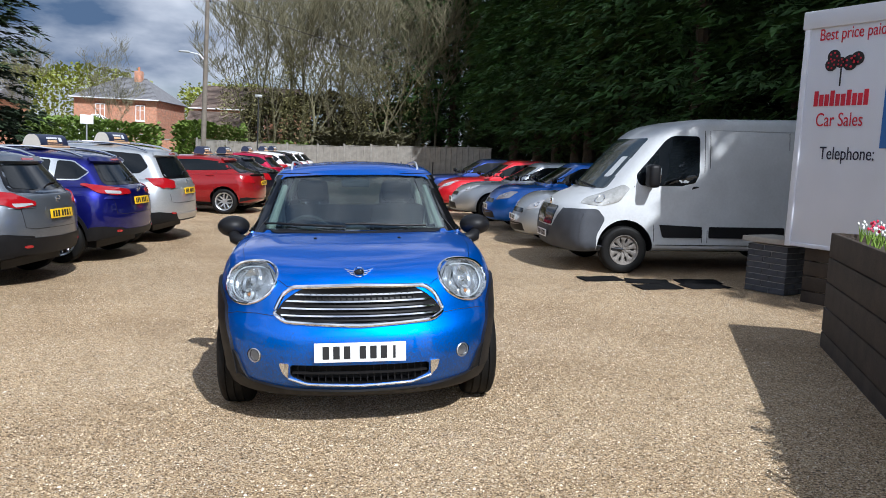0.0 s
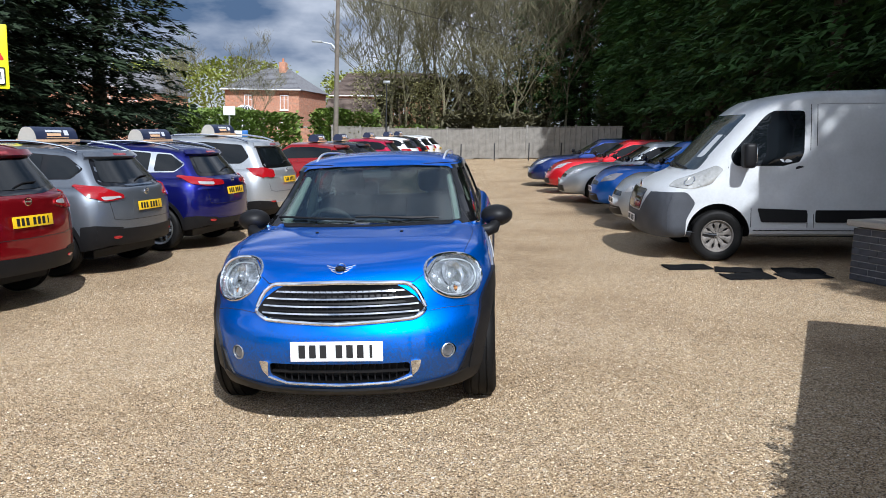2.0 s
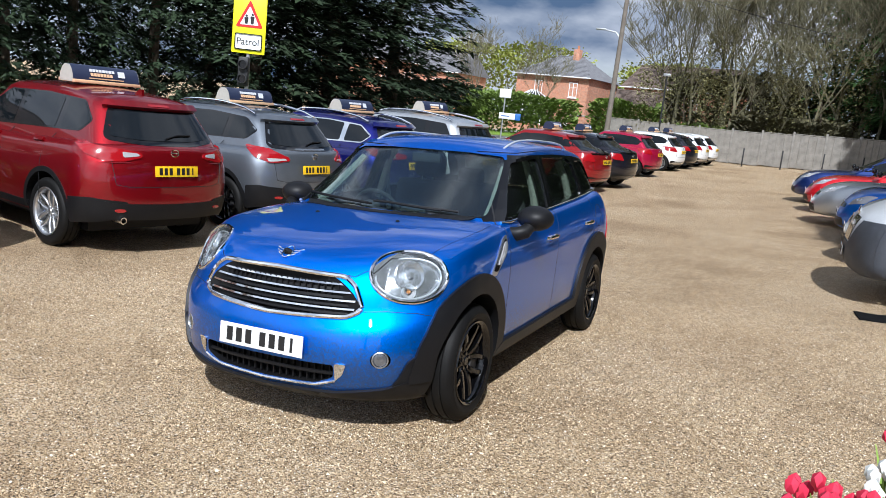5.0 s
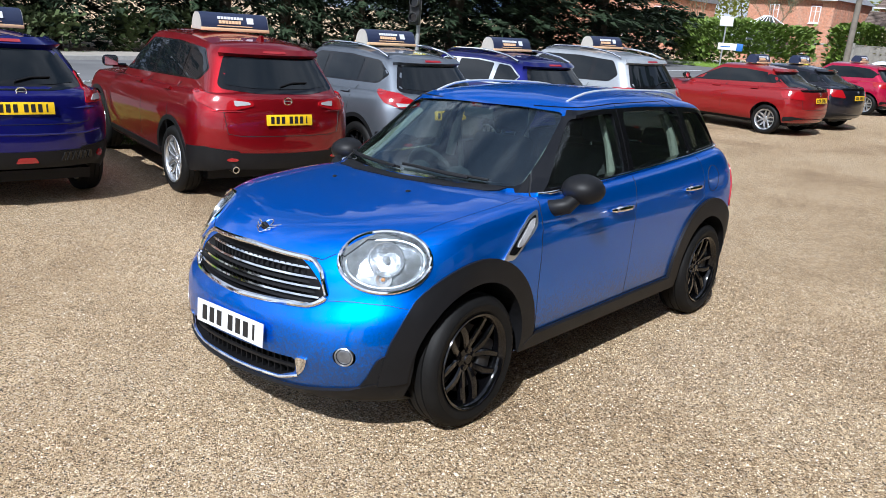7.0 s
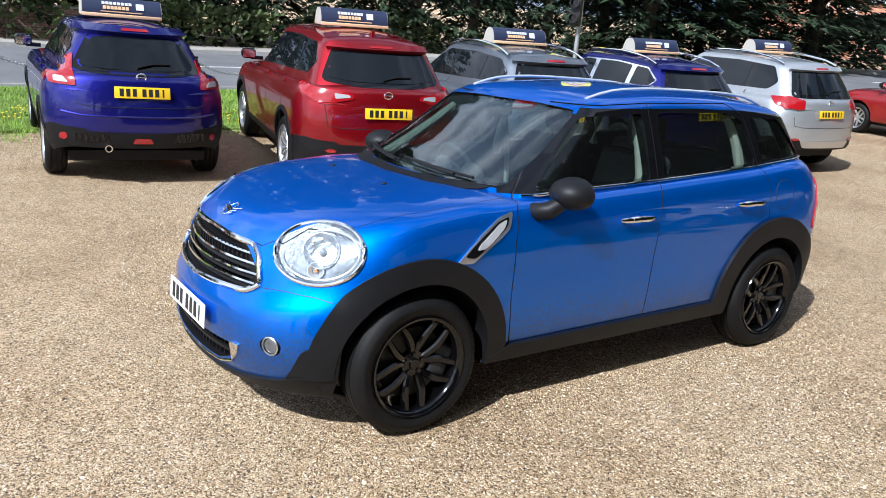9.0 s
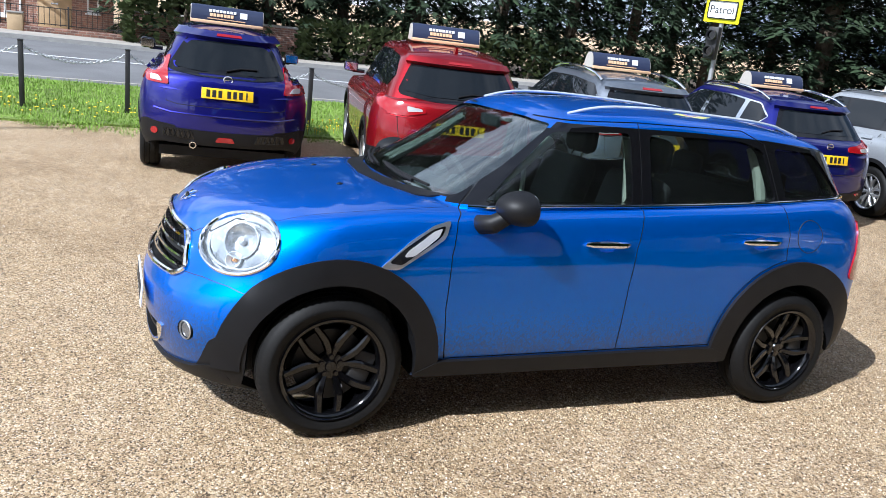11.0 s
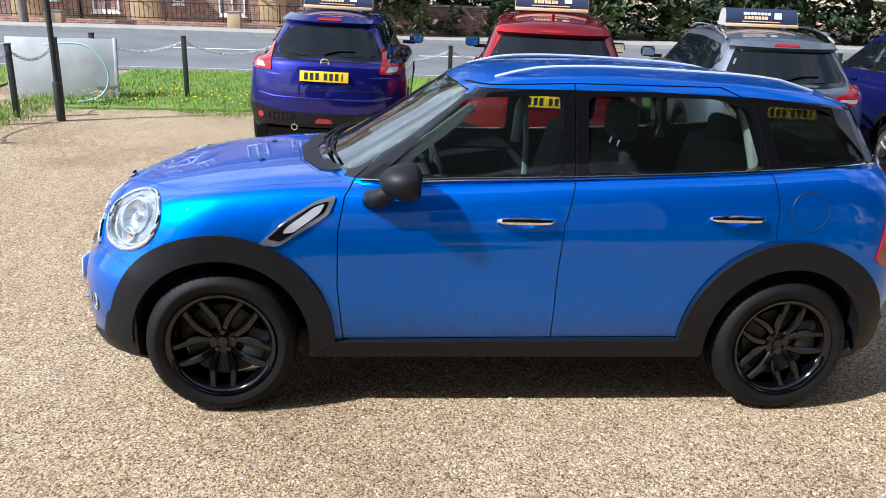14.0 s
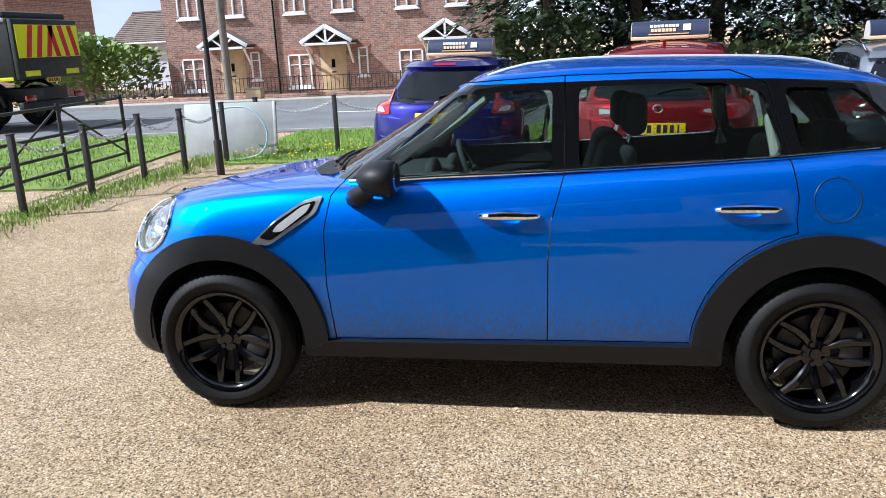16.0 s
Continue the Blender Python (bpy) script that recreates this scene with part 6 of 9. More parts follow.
REAR = {
    "juke": dict(screen=[(-0.55, 1.16), (-0.3, 1.14), (0.3, 1.14), (0.55, 1.16), (0.40, 1.42), (0.2, 1.435), (-0.2, 1.435), (-0.40, 1.42)], lamps=[(0.58, 0.98), (0.80, 0.98), (0.82, 1.06), (0.72, 1.14), (0.62, 1.23), (0.575, 1.26), (0.60, 1.12)], clear=[(0.64, 1.0), (0.76, 1.0), (0.76, 1.05), (0.68, 1.05)], plate_z=0.945, black_z=0.56, badge_z=1.085, reflect=(0.70, 0.50, 1.0), pipe=0.32, crease=0.80),
    "cx5": dict(screen=[(-0.60, 1.23), (-0.3, 1.20), (0.3, 1.20), (0.60, 1.23), (0.47, 1.49), (-0.47, 1.49)], lamps=None, clear=None, wrap=[(-0.34, 1.04), (-0.20, 1.0), (0.02, 0.995), (0.20, 1.05), (0.31, 1.14), (0.29, 1.165), (0.10, 1.13), (-0.12, 1.11), (-0.32, 1.085)], wrap_clear=[(-0.31, 1.05), (-0.17, 1.03), (-0.15, 1.085), (-0.29, 1.075)], plate_z=0.905, black_z=0.57, badge_z=1.09, reflect=(0.58, 0.50, 1.8), pipe=0.56, crease=0.74),
    "qash": dict(screen=[(-0.58, 1.16), (-0.3, 1.14), (0.3, 1.14), (0.58, 1.16), (0.45, 1.42), (-0.45, 1.42)], lamps=None, clear=None, wrap=[(-0.26, 0.965), (-0.02, 0.945), (0.18, 0.985), (0.30, 1.10), (0.27, 1.13), (0.02, 1.105), (-0.25, 1.01)], wrap_clear=[(-0.22, 0.972), (0.0, 0.958), (0.04, 0.99), (-0.20, 0.992)], plate_z=0.86, black_z=0.60, badge_z=1.03, reflect=(0.58, 0.50, 1.4), pipe=None, crease=0.70),
    "bq": dict(screen=[(-0.57, 1.17), (0.57, 1.17), (0.45, 1.41), (-0.45, 1.41)], lamps=None, clear=None, wrap=[(-0.40, 1.0), (-0.10, 0.985), (0.16, 1.02), (0.30, 1.12), (0.26, 1.14), (0.0, 1.105), (-0.38, 1.06)], wrap_clear=[(-0.20, 1.0), (0.04, 1.01), (0.06, 1.05), (-0.20, 1.04)], plate_z=0.90, black_z=0.50, badge_z=1.05, reflect=(0.58, 0.48, 1.6), pipe=None, crease=0.72),
    "kuga": dict(screen=[(-0.59, 1.18), (0.59, 1.18), (0.47, 1.49), (-0.47, 1.49)], lamps=None, clear=None, wrap=[(-0.22, 0.99), (0.0, 0.975), (0.20, 1.02), (0.27, 1.13), (0.0, 1.15), (-0.22, 1.10)], plate_z=0.92, black_z=0.52, badge_z=1.08, reflect=(0.58, 0.545, 1.8), pipe=None, skid=0.45, crease=0.72),
}
small = dict(screen=[(-0.58, 1.02), (0.58, 1.02), (0.48, 1.30), (-0.48, 1.30)], lamps=[(0.56, 0.80), (0.86, 0.82), (0.86, 0.98), (0.62, 0.98)], clear=None, plate_z=0.80, black_z=0.40, badge_z=0.93, reflect=None, pipe=None, crease=0.60)
for key, name, label, s, col, wx, wy, rimm, sign_on in ROW:
    turn = {"juke": -95.0, "cx5": -101.0}.get(key, LEFT)
    fx, fy = rear_axle(wx, wy, s, turn, 1)
    big = key in REAR
    m = parked(fx, fy, turn)
    car, skin = build_car(name, label, s, col, m, rimm, spokes=5 if key != "kuga" else 7, splits=(0.42, 0.76), cladding=big, rails={"qash": "chrome", "bq": "chrome", "kuga": "chrome"}.get(key), group="cars parked along the road", trim="chrome" if key == "bq" else "gloss_black")
    dress_rear(car, skin, s, col, **(REAR.get(key, small)))
    if key == "juke":
        for sd in (1, -1):
            mesh = part("bumper_mesh", panel(poly_round([(sd * 0.30, 0.455), (sd * 0.62, 0.465), (sd * 0.60, 0.545), (sd * 0.34, 0.545)], 0.02), "Y", 1, skin, 0.016, 0.03, 0.05, far=7), "gloss_black", car, "black honeycomb mesh in the bumper")
            for j in range(6):
                x = sd * (0.33 + 0.05 * j)
                part("mesh_bar", tube(on_skin([(x, 0.462), (x + 0.03, 0.54)], "Y", 1, skin, 0.020, 7), 0.004, 5), "plastic", mesh)
                part("mesh_bar", tube(on_skin([(x + 0.03, 0.462), (x, 0.54)], "Y", 1, skin, 0.020, 7), 0.004, 5), "plastic", mesh)
        part("fog_light", panel(poly_round([(-0.10, 0.45), (0.10, 0.45), (0.07, 0.50), (-0.07, 0.50)], 0.015), "Y", 1, skin, 0.020, 0.03, 0.04, far=7), "red_lens", car)
        part("bumper_crease", tube(on_skin(dense([(-0.72, 0.735), (-0.55, 0.71), (0.55, 0.71), (0.72, 0.735)], 0.08, False), "Y", 1, skin, 0.0, 7), 0.010, 6), col, car)
    if key == "cx5":
        y1 = s["roof_r"] - 0.30
        zt = on_skin([(0, y1)], "Z", 1, skin, 0.0)[0].z
        part("aerial_fin", prism([(y1 - 0.10, zt - 0.01), (y1 + 0.06, zt - 0.01), (y1 + 0.05, zt + 0.055), (y1 + 0.02, zt + 0.06)], "X", -0.016, 0.016), col, car)
    if sign_on:
        y0 = (s["roof_f"] + s["roof_r"]) / 2 - 0.05
        up = on_skin([(0, y0)], "Z", 1, skin, 0.0)[0]
        roof_sign(m @ pose(0, y0, up.z + (0.012 if key not in ("qash", "bq", "kuga") else 0.012), 0, 0, 180), *(() if big else (0.60, "navy_board")))

# cars that face the lane from under the trees
RIGHT = -90.0
S_SMALL = spec(3.95, 1.70, 1.50, 2.50, 0.82, 0.31, (0.66, 0.78, 0.90, 0.98), (1.00, 1.08), 0.10, 0.95, 2.75)
S_LOW = spec(4.35, 1.80, 1.45, 2.64, 0.92, 0.32, (0.62, 0.72, 0.84, 0.92), (0.95, 1.05), 0.20, 1.15, 2.85)
LAMP = [(0.46, 0.66), (0.76, 0.72), (0.80, 0.86), (0.70, 0.86), (0.50, 0.76)]
GRL = [(-0.40, 0.60), (0.40, 0.60), (0.36, 0.68), (-0.36, 0.68)]
LOWG = [(-0.50, 0.28), (0.50, 0.28), (0.46, 0.42), (-0.46, 0.42)]
for name, label, s, col, ax, ay in (
        ("hatchback", "pale silver small hatchback behind the van", S_SMALL, "silver", 3.75, 9.3),
        ("hatchback", "bright blue small hatchback with clear headlamps", S_SMALL, "sky_blue", 3.70, 12.0),
        ("coupe", "silver low coupe with its bonnet in the sun", S_LOW, "silver", 3.35, 14.6),
        ("hatchback", "bright red hatchback under the trees", S_LOW, "bright_red", 3.2, 17.4),
        ("hatchback", "dark blue hatchback under the trees", S_LOW, "navy", 2.85, 20.2)):
    car, skin = build_car(name, label, s, col, parked(ax, ay, RIGHT), "alloy", splits=(0.42, 0.78), group="cars facing the lane")
    dress_front(car, skin, s, col, LAMP, GRL, LOWG, 0.50)


# ---- vans ----
def van_skin(prof, hw, tumble=0.13, nose=0.22, zb=1.15, top=2.25):
    rings = []
    for q, d in ((0.0, 0.0), (0.4, 0.0), (0.7, 0.002), (0.86, 0.012), (0.94, 0.03), (0.98, 0.06), (1.0, 0.11)):
        p = shrink(prof, d) if d else prof
        row = []
        for y, z in p:
            x = hw * q * (1 - tumble * max(0, (z - zb) / (top - zb)) ** 1.3)
            yy = y + (nose * q ** 2.6 if y < 0.9 else 0) * max(0, min(1, (0.9 - y) / 1.2))
            row.append((x, yy, z))
        rings.append(row)
    n = len(prof)
    full = [[(-x, y, z) for x, y, z in r] for r in rings[:0:-1]] + rings
    verts = [v for r in full for v in r]
    faces = [tuple(range(n)), tuple((len(full) - 1) * n + i for i in range(n))[::-1]]
    for k in range(len(full) - 1):
        for i in range(n):
            j = (i + 1) % n
            faces.append((k * n + i, (k + 1) * n + i, (k + 1) * n + j, k * n + j))
    b = from_arrays(verts, faces)
    bmesh.ops.recalc_face_normals(b, faces=b.faces)
    return b


def build_van(name, label, m, colour, plastic_nose=True, steel=True):
    van = thing(name, label, "van", m)
    prof = poly_round([(-0.90, 0.30), (-0.94, 0.62), (-0.86, 0.93), (-0.62, 1.08), (-0.40, 1.16), (0.30, 1.90), (0.62, 2.12), (1.15, 2.23), (2.6, 2.26), (3.95, 2.24), (4.02, 2.10), (4.02, 0.34)], 0.16, 5)
    b = van_skin(prof, 1.02)
    skin = skin_of(b)
    ob = to_object(b, colour)
    tr = 0.34
    me = carve(ob, [(cyl(tr + 0.07, 0.5, (sd * 0.92, y, tr + 0.02), "X", 40), "plastic") for sd in (1, -1) for y in (0.0, 3.0)])
    bpy.data.objects.remove(ob)
    me.shade_smooth()
    me.set_sharp_from_angle(angle=radians(28))
    part("body", me, None, van, smooth=False)
    part("windscreen", panel(poly_round([(-0.78, 1.20), (0.78, 1.20), (0.70, 1.93), (-0.70, 1.93)], 0.06), "Y", -1, skin, 0.004, 0.01, 0.08), "smoke_glass", van)
    for sd in (1, -1):
        part("cab_window", panel(poly_round([(0.18, 1.26), (0.12, 1.40), (0.55, 1.90), (0.66, 1.97), (1.06, 1.97), (1.06, 1.42), (0.98, 1.26)], 0.06), "X", sd, skin, 0.005, 0.01, 0.08), "dark_glass", van)
        for y, z0, z1 in ((1.14, 0.46, 2.05), (1.22, 0.46, 2.05), (0.10, 0.90, 1.25), (0.42, 0.46, 0.88), (2.42, 0.46, 2.05)):
            part("shut_line", panel(ribbon((y, z0), (y, z1), 0.008), "X", sd, skin, 0.002, 0.006, 0.12), "ink", van)
        part("shut_line", panel(ribbon((0.45, 0.42), (3.9, 0.42), 0.012), "X", sd, skin, 0.002, 0.006, 0.12), "ink", van)
        part("slide_rail", panel(ribbon((1.25, 2.06), (3.9, 2.06), 0.010), "X", sd, skin, 0.003, 0.006, 0.12), "galv", van)
        part("body_crease", panel(ribbon((1.25, 1.12), (3.9, 1.12), 0.012), "X", sd, skin, 0.003, 0.006, 0.12), "galv", van)
        for y in (1.02, 1.36):
            part("door_handle", panel(poly_round([(y - 0.06, 1.02), (y + 0.06, 1.02), (y + 0.06, 1.26), (y - 0.06, 1.26)], 0.05), "X", sd, skin, 0.012, 0.02, 0.05), "plastic", van, "black door handle")
        part("side_moulding", panel(poly_round([(0.55, 0.53), (1.13, 0.53), (1.13, 0.69), (0.50, 0.71)], 0.02), "X", sd, skin, 0.022, 0.04, 0.06), "plastic", van, "dark grey side moulding")
        part("side_moulding", panel(poly_round([(1.24, 0.53), (2.38, 0.53), (2.38, 0.69), (1.24, 0.69)], 0.02), "X", sd, skin, 0.022, 0.04, 0.06), "plastic", van, "dark grey side moulding")
        tn = Matrix.Translation((sd * 0.70, -0.10, 0)) @ Matrix.Rotation(radians(38 * sd), 4, "Z")
        lamp_out = [(sd * u, z) for u, z in ((-0.22, 0.99), (0.10, 0.96), (0.24, 1.02), (0.34, 1.22), (0.26, 1.27), (0.0, 1.15), (-0.20, 1.06))]
        hl = part("headlamp", panel(poly_round(lamp_out, 0.04), "Y", -1, skin, 0.008, 0.018, 0.05, 3.0, tn), "lens_cloudy", van, "cloudy clear swept headlamp")
        part("bulb_ring", tube(on_skin(circle(sd * 0.04, 1.055, 0.05, 20), "Y", -1, skin, 0.012, 3.0, tn), 0.007, 6, closed=True), "chrome", hl)
        mb = box((0.22, 0.16, 0.32), (sd * 1.18, 0.30, 1.40), 0.05, seg=3)
        mm = part("door_mirror", mb, "plastic", van, "large black door mirror")
        part("mirror_glass", box((0.15, 0.01, 0.20), (sd * 1.18, 0.383, 1.41), 0.004), "chrome", mm)
        part("mirror_arm", box((0.16, 0.10, 0.12), (sd * 1.03, 0.34, 1.32), 0.03), "plastic", mm)
        if plastic_nose:
            part("bumper_side", panel(poly_round([(-0.86, 0.32), (-0.42, 0.32), (-0.42, 0.55), (-0.30, 0.78), (-0.42, 0.92), (-0.80, 0.90)], 0.05), "X", sd, skin, 0.014, 0.03, 0.06), "bumper_grey", van, "faded grey plastic bumper corner")
    if plastic_nose:
        part("bumper", panel(dense([(-1.0, 0.32), (1.0, 0.32), (1.0, 0.86), (0.60, 0.90), (0.42, 0.62), (-0.42, 0.62), (-0.60, 0.90), (-1.0, 0.86)], 0.1), "Y", -1, skin, 0.016, 0.03, 0.07), "bumper_grey", van, "faded grey plastic bumper")
        part("grille", panel(poly_round([(-0.38, 0.64), (0.38, 0.64), (0.44, 0.92), (-0.44, 0.92)], 0.05), "Y", -1, skin, 0.010, 0.02, 0.07), "gloss_black", van)
        c = on_skin([(0, 0.95)], "Y", -1, skin, 0.012)[0]
        part("badge", ball(0.075, c, (0.9, 0.25, 1), 14, 8), "chrome", van)
        c = on_skin([(0, 0.50)], "Y", -1, skin, 0.03)[0]
        plate("number_plate", van, "plate_w", c, Matrix.Identity(3))
    wheel_set(van, dict(tr=tr, tw=0.215, wb=3.0, track=0.90, rimf=0.60), "steel_wheel", 10, False)
    part("underbody", box((1.6, 4.3, 0.14), (0, 1.6, 0.38)), "plastic", van)
    for x0, x1 in ((0.55, -0.15), (-0.10, -0.70)):
        part("wiper", tube(on_skin([(x0, 1.20), ((x0 + x1) / 2, 1.23), (x1, 1.25)], "Y", -1, skin, 0.02), 0.012, 6), "plastic", van)
    return van


build_van("delivery_van", "dirty white panel van with faded grey bumper and steel wheels", parked(3.79, 6.58, -90), "van_white")


# ---- board, planter, pillar and mats by the lane ----
def up_at(x, y, rz=0.0):
    return pose(x, y, gz(x, y), 0, 0, rz)


def text(body, size, material, parent, m, name="lettering"):
    """Letters in the built-in font, as a mesh."""
    cu = bpy.data.curves.new(name, "FONT")
    cu.body, cu.size, cu.extrude, cu.align_x = body, size, 0.002, "LEFT"
    ob = new("tmp_text", cu)
    dg = bpy.context.evaluated_depsgraph_get()
    me = bpy.data.meshes.new_from_object(ob.evaluated_get(dg))
    bpy.data.objects.remove(ob)
    me.materials.clear()
    me.materials.append(M[material])
    o = new(name, me)
    o.parent, o.matrix_basis = parent, m
    return o


BA, BB = Vector((5.05, 3.60)), Vector((5.45, 2.68))
bd = (BB - BA).normalized()
face = Vector((bd.y, -bd.x))
LEN, B0, B1 = 4.6, 0.80, 3.47
bx = Matrix(((bd.x, -face.x, 0), (bd.y, -face.y, 0), (0, 0, 1))).to_4x4()
bx.translation = (BA.x, BA.y, 0)
sign = thing("sign_board", "large white sales board with red and navy lettering on brick piers", "sign", bx)
part("board", box((LEN, 0.12, B1 - B0), (LEN / 2, 0.06, (B0 + B1) / 2), 0.01), "board", sign)
for nm, sz, at in (("edge_trim", (0.07, 0.17, B1 - B0 + 0.02), (0.02, 0.06, (B0 + B1) / 2)), ("edge_trim", (0.07, 0.17, B1 - B0 + 0.02), (LEN - 0.02, 0.06, (B0 + B1) / 2)), ("top_trim", (LEN + 0.08, 0.19, 0.20), (LEN / 2, 0.06, B1 - 0.08)), ("bottom_trim", (LEN, 0.15, 0.05), (LEN / 2, 0.06, B0 + 0.02))):
    part(nm, box(sz, at, 0.012), "board", sign)


def on_board(x, z):
    return Matrix.Translation((x, -0.006, z)) @ Matrix.Rotation(math.pi / 2, 4, "X")


NARROW = Matrix.Diagonal((0.70, 1, 1, 1))
text("Best price paid", 0.185, "text_red", sign, on_board(0.17, 3.15) @ NARROW)
text("Car Sales", 0.215, "text_red", sign, on_board(0.22, 2.19) @ NARROW)
text("Telephone:", 0.205, "text_navy", sign, on_board(0.31, 1.82) @ NARROW)
for k in range(10):
    part("name_bar", box((0.048, 0.008, 0.13 if k % 3 else 0.17), (0.20 + 0.066 * k, -0.004, 2.48 + (0.0 if k % 3 else 0.02))), "text_red", sign, smooth=False)
b = None
for x, z, r in ((0.37, 2.96, 0.075), (0.345, 2.87, 0.07), (0.57, 2.88, 0.085), (0.65, 2.92, 0.075), (0.46, 2.89, 0.06)):
    q = prism(circle(x, z, r, 20), "Y", -0.008 - 0.0006 * len(str(x)), 0.0)
    part("emblem_crown", q, "ink", sign, smooth=False)
    for j in range(5):
        a = j * 1.256
        part("emblem_dot", prism(circle(x + r * 0.55 * math.cos(a), z + r * 0.55 * math.sin(a), r * 0.16, 8), "Y", -0.014, -0.004), "text_red", sign, smooth=False)
part("emblem_stem", box((0.014, 0.008, 0.24), (0.47, -0.004, 2.75)), "ink", sign)
part("picture_panel", box((1.5, 0.012, 1.5), (1.75, -0.004, 2.70), 0.004), "sign_blue", sign)

# brick pier under the board's end
PX, PY, PR = 5.30, 4.15, 28.0
pier = thing("brick_pier", "low pier of dark blue bricks with a pale stone cap", "pier", up_at(PX, PY, PR))
part("core", box((0.52, 0.52, 0.60), (0, 0, 0.30)), "mortar", pier)
part("cap_stone", box((0.66, 0.66, 0.07), (0, 0, 0.655), 0.012), "pavement", pier)
part("board_foot", box((0.20, 0.14, 0.05), (0.16, -0.16, 0.715), 0.01), "galv", pier)
part("foot_tube", cyl(0.03, 0.16, (0.16, -0.16, 0.77), bevel=0.004), "galv", pier)
brick_me = {}
for nm, ln in (("a", 0.215), ("h", 0.1025)):
    q = box((ln, 0.1025, 0.065), (0, 0, 0), 0.004, seg=1)
    me = bpy.data.meshes.new("brick")
    q.to_mesh(me)
    q.free()
    me.materials.append(M["brick_dark"])
    brick_me[nm] = me
for c in range(8):
    z = 0.035 + c * 0.075
    for sd in range(4):
        m0 = Matrix.Rotation(sd * math.pi / 2, 4, "Z")
        row = [(-0.165, "a"), (0.06, "a"), (0.22, "h")] if c % 2 else [(-0.22, "h"), (-0.06, "a"), (0.165, "a")]
        for x, k in row:
            o = new("brick", brick_me[k])
            o.parent = pier
            o.matrix_basis = m0 @ pose(x, -0.222 + random.uniform(-0.002, 0.002), z)

# timber planter; the lane's edge
PA, PB = Vector((4.06, 1.20)), Vector((2.36, -2.90))
pd = (PB - PA).normalized()
PL = (PB - PA).length
pn = Vector((-pd.y, pd.x))
pm = Matrix(((pd.x, pn.x, 0), (pd.y, pn.y, 0), (0, 0, 1))).to_4x4()
pm.translation = (PA.x, PA.y, 0.0)
planter = thing("timber_planter", "tall planter of dark stained timber boards with spring flowers", "planter", pm)
PW, PT = 0.62, 1.06
zg = 0.06
for k in range(5):
    z0, h = zg + k * 0.218, 0.208
    for y in (0.0, PW):
        part("board", box((PL, 0.045, h), (PL / 2, y, z0 + h / 2), 0.008), "sleeper", planter)
    for x in (0.0, PL):
        part("end_board", box((0.045, PW - 0.05, h), (x, PW / 2, z0 + h / 2), 0.008), "sleeper", planter)
for x in np.arange(0.4, PL, 1.2):
    part("stake", box((0.07, 0.05, 1.08), (x, 0.055, 0.60), 0.008), "sleeper", planter)
part("soil", box((PL - 0.06, PW - 0.06, 0.08), (PL / 2, PW / 2, 1.04), 0.02), "bark", planter)


def flower_mesh(kind, seed):
    rng = random.Random(seed)
    stem = None
    for k in range(5):
        a, l = rng.uniform(0, 6.28), rng.uniform(0.10, 0.17)
        d = Vector((math.cos(a), math.sin(a), 0)) * rng.uniform(0.02, 0.06)
        stem = tube([(0, 0, 0), d * 0.5 + Vector((0, 0, l * 0.6)), d + Vector((0, 0, l))], 0.004, 4, bm=stem, radii=[0.006, 0.005, 0.001])
    return stem


for i in range(176):
    x, y = (random.uniform(0.06, PL - 0.1), random.uniform(0.06, PW - 0.06)) if i < 90 else (random.uniform(PL - 1.5, PL - 0.05), random.uniform(-0.04, 0.2))
    if i >= 140:
        x, y = random.uniform(PL - 0.62, PL - 0.06), random.uniform(-0.03, 0.22)
    kind = random.choice(("petal_red", "petal_pink", "petal_white"))
    fl = thing("flower", "small spring flower in the timber planter", "flower", pm @ pose(x, y, 1.075, 0, 0, random.uniform(0, 360)), "flowers in the planter")
    part("stem", flower_mesh(kind, i), "blade", fl)
    b = None
    for k in range(4):
        a = random.uniform(0, 6.28)
        c = Vector((math.cos(a) * 0.035, math.sin(a) * 0.035, random.uniform(0.13, 0.20)))
        q = bmesh.new()
        bmesh.ops.create_icosphere(q, subdivisions=1, radius=0.014)
        bmesh.ops.transform(q, matrix=Matrix.Translation(c) @ Matrix.Diagonal((0.85, 0.85, 1.15, 1)), verts=q.verts)
        b = join(b, q)
    part("bloom", b, kind, fl)
post = thing("bollard", "black round post with a wet flat cap", "bollard", up_at(1.88, -3.58))
part("shaft", cyl(0.062, 1.23, (0, 0, 0.615), seg=32), "iron", post)
part("cap", lathe([(0.0, 1.262), (0.060, 1.260), (0.070, 1.252), (0.073, 1.235), (0.066, 1.222), (0.0, 1.222)], 36, "Z"), "gloss_black", post)
wall = thing("board_wall", "low retaining wall of dark timber boards", "wall", bx)
for k in range(4):
    part("board", box((1.5, 0.05, 0.165), (0.95, 0.10, 0.20 + k * 0.175), 0.008), "sleeper", wall)
for k in range(2):
    part("post", box((0.09, 0.09, 0.82), (0.25 + k * 1.35, 0.17, 0.45), 0.01), "sleeper", wall)
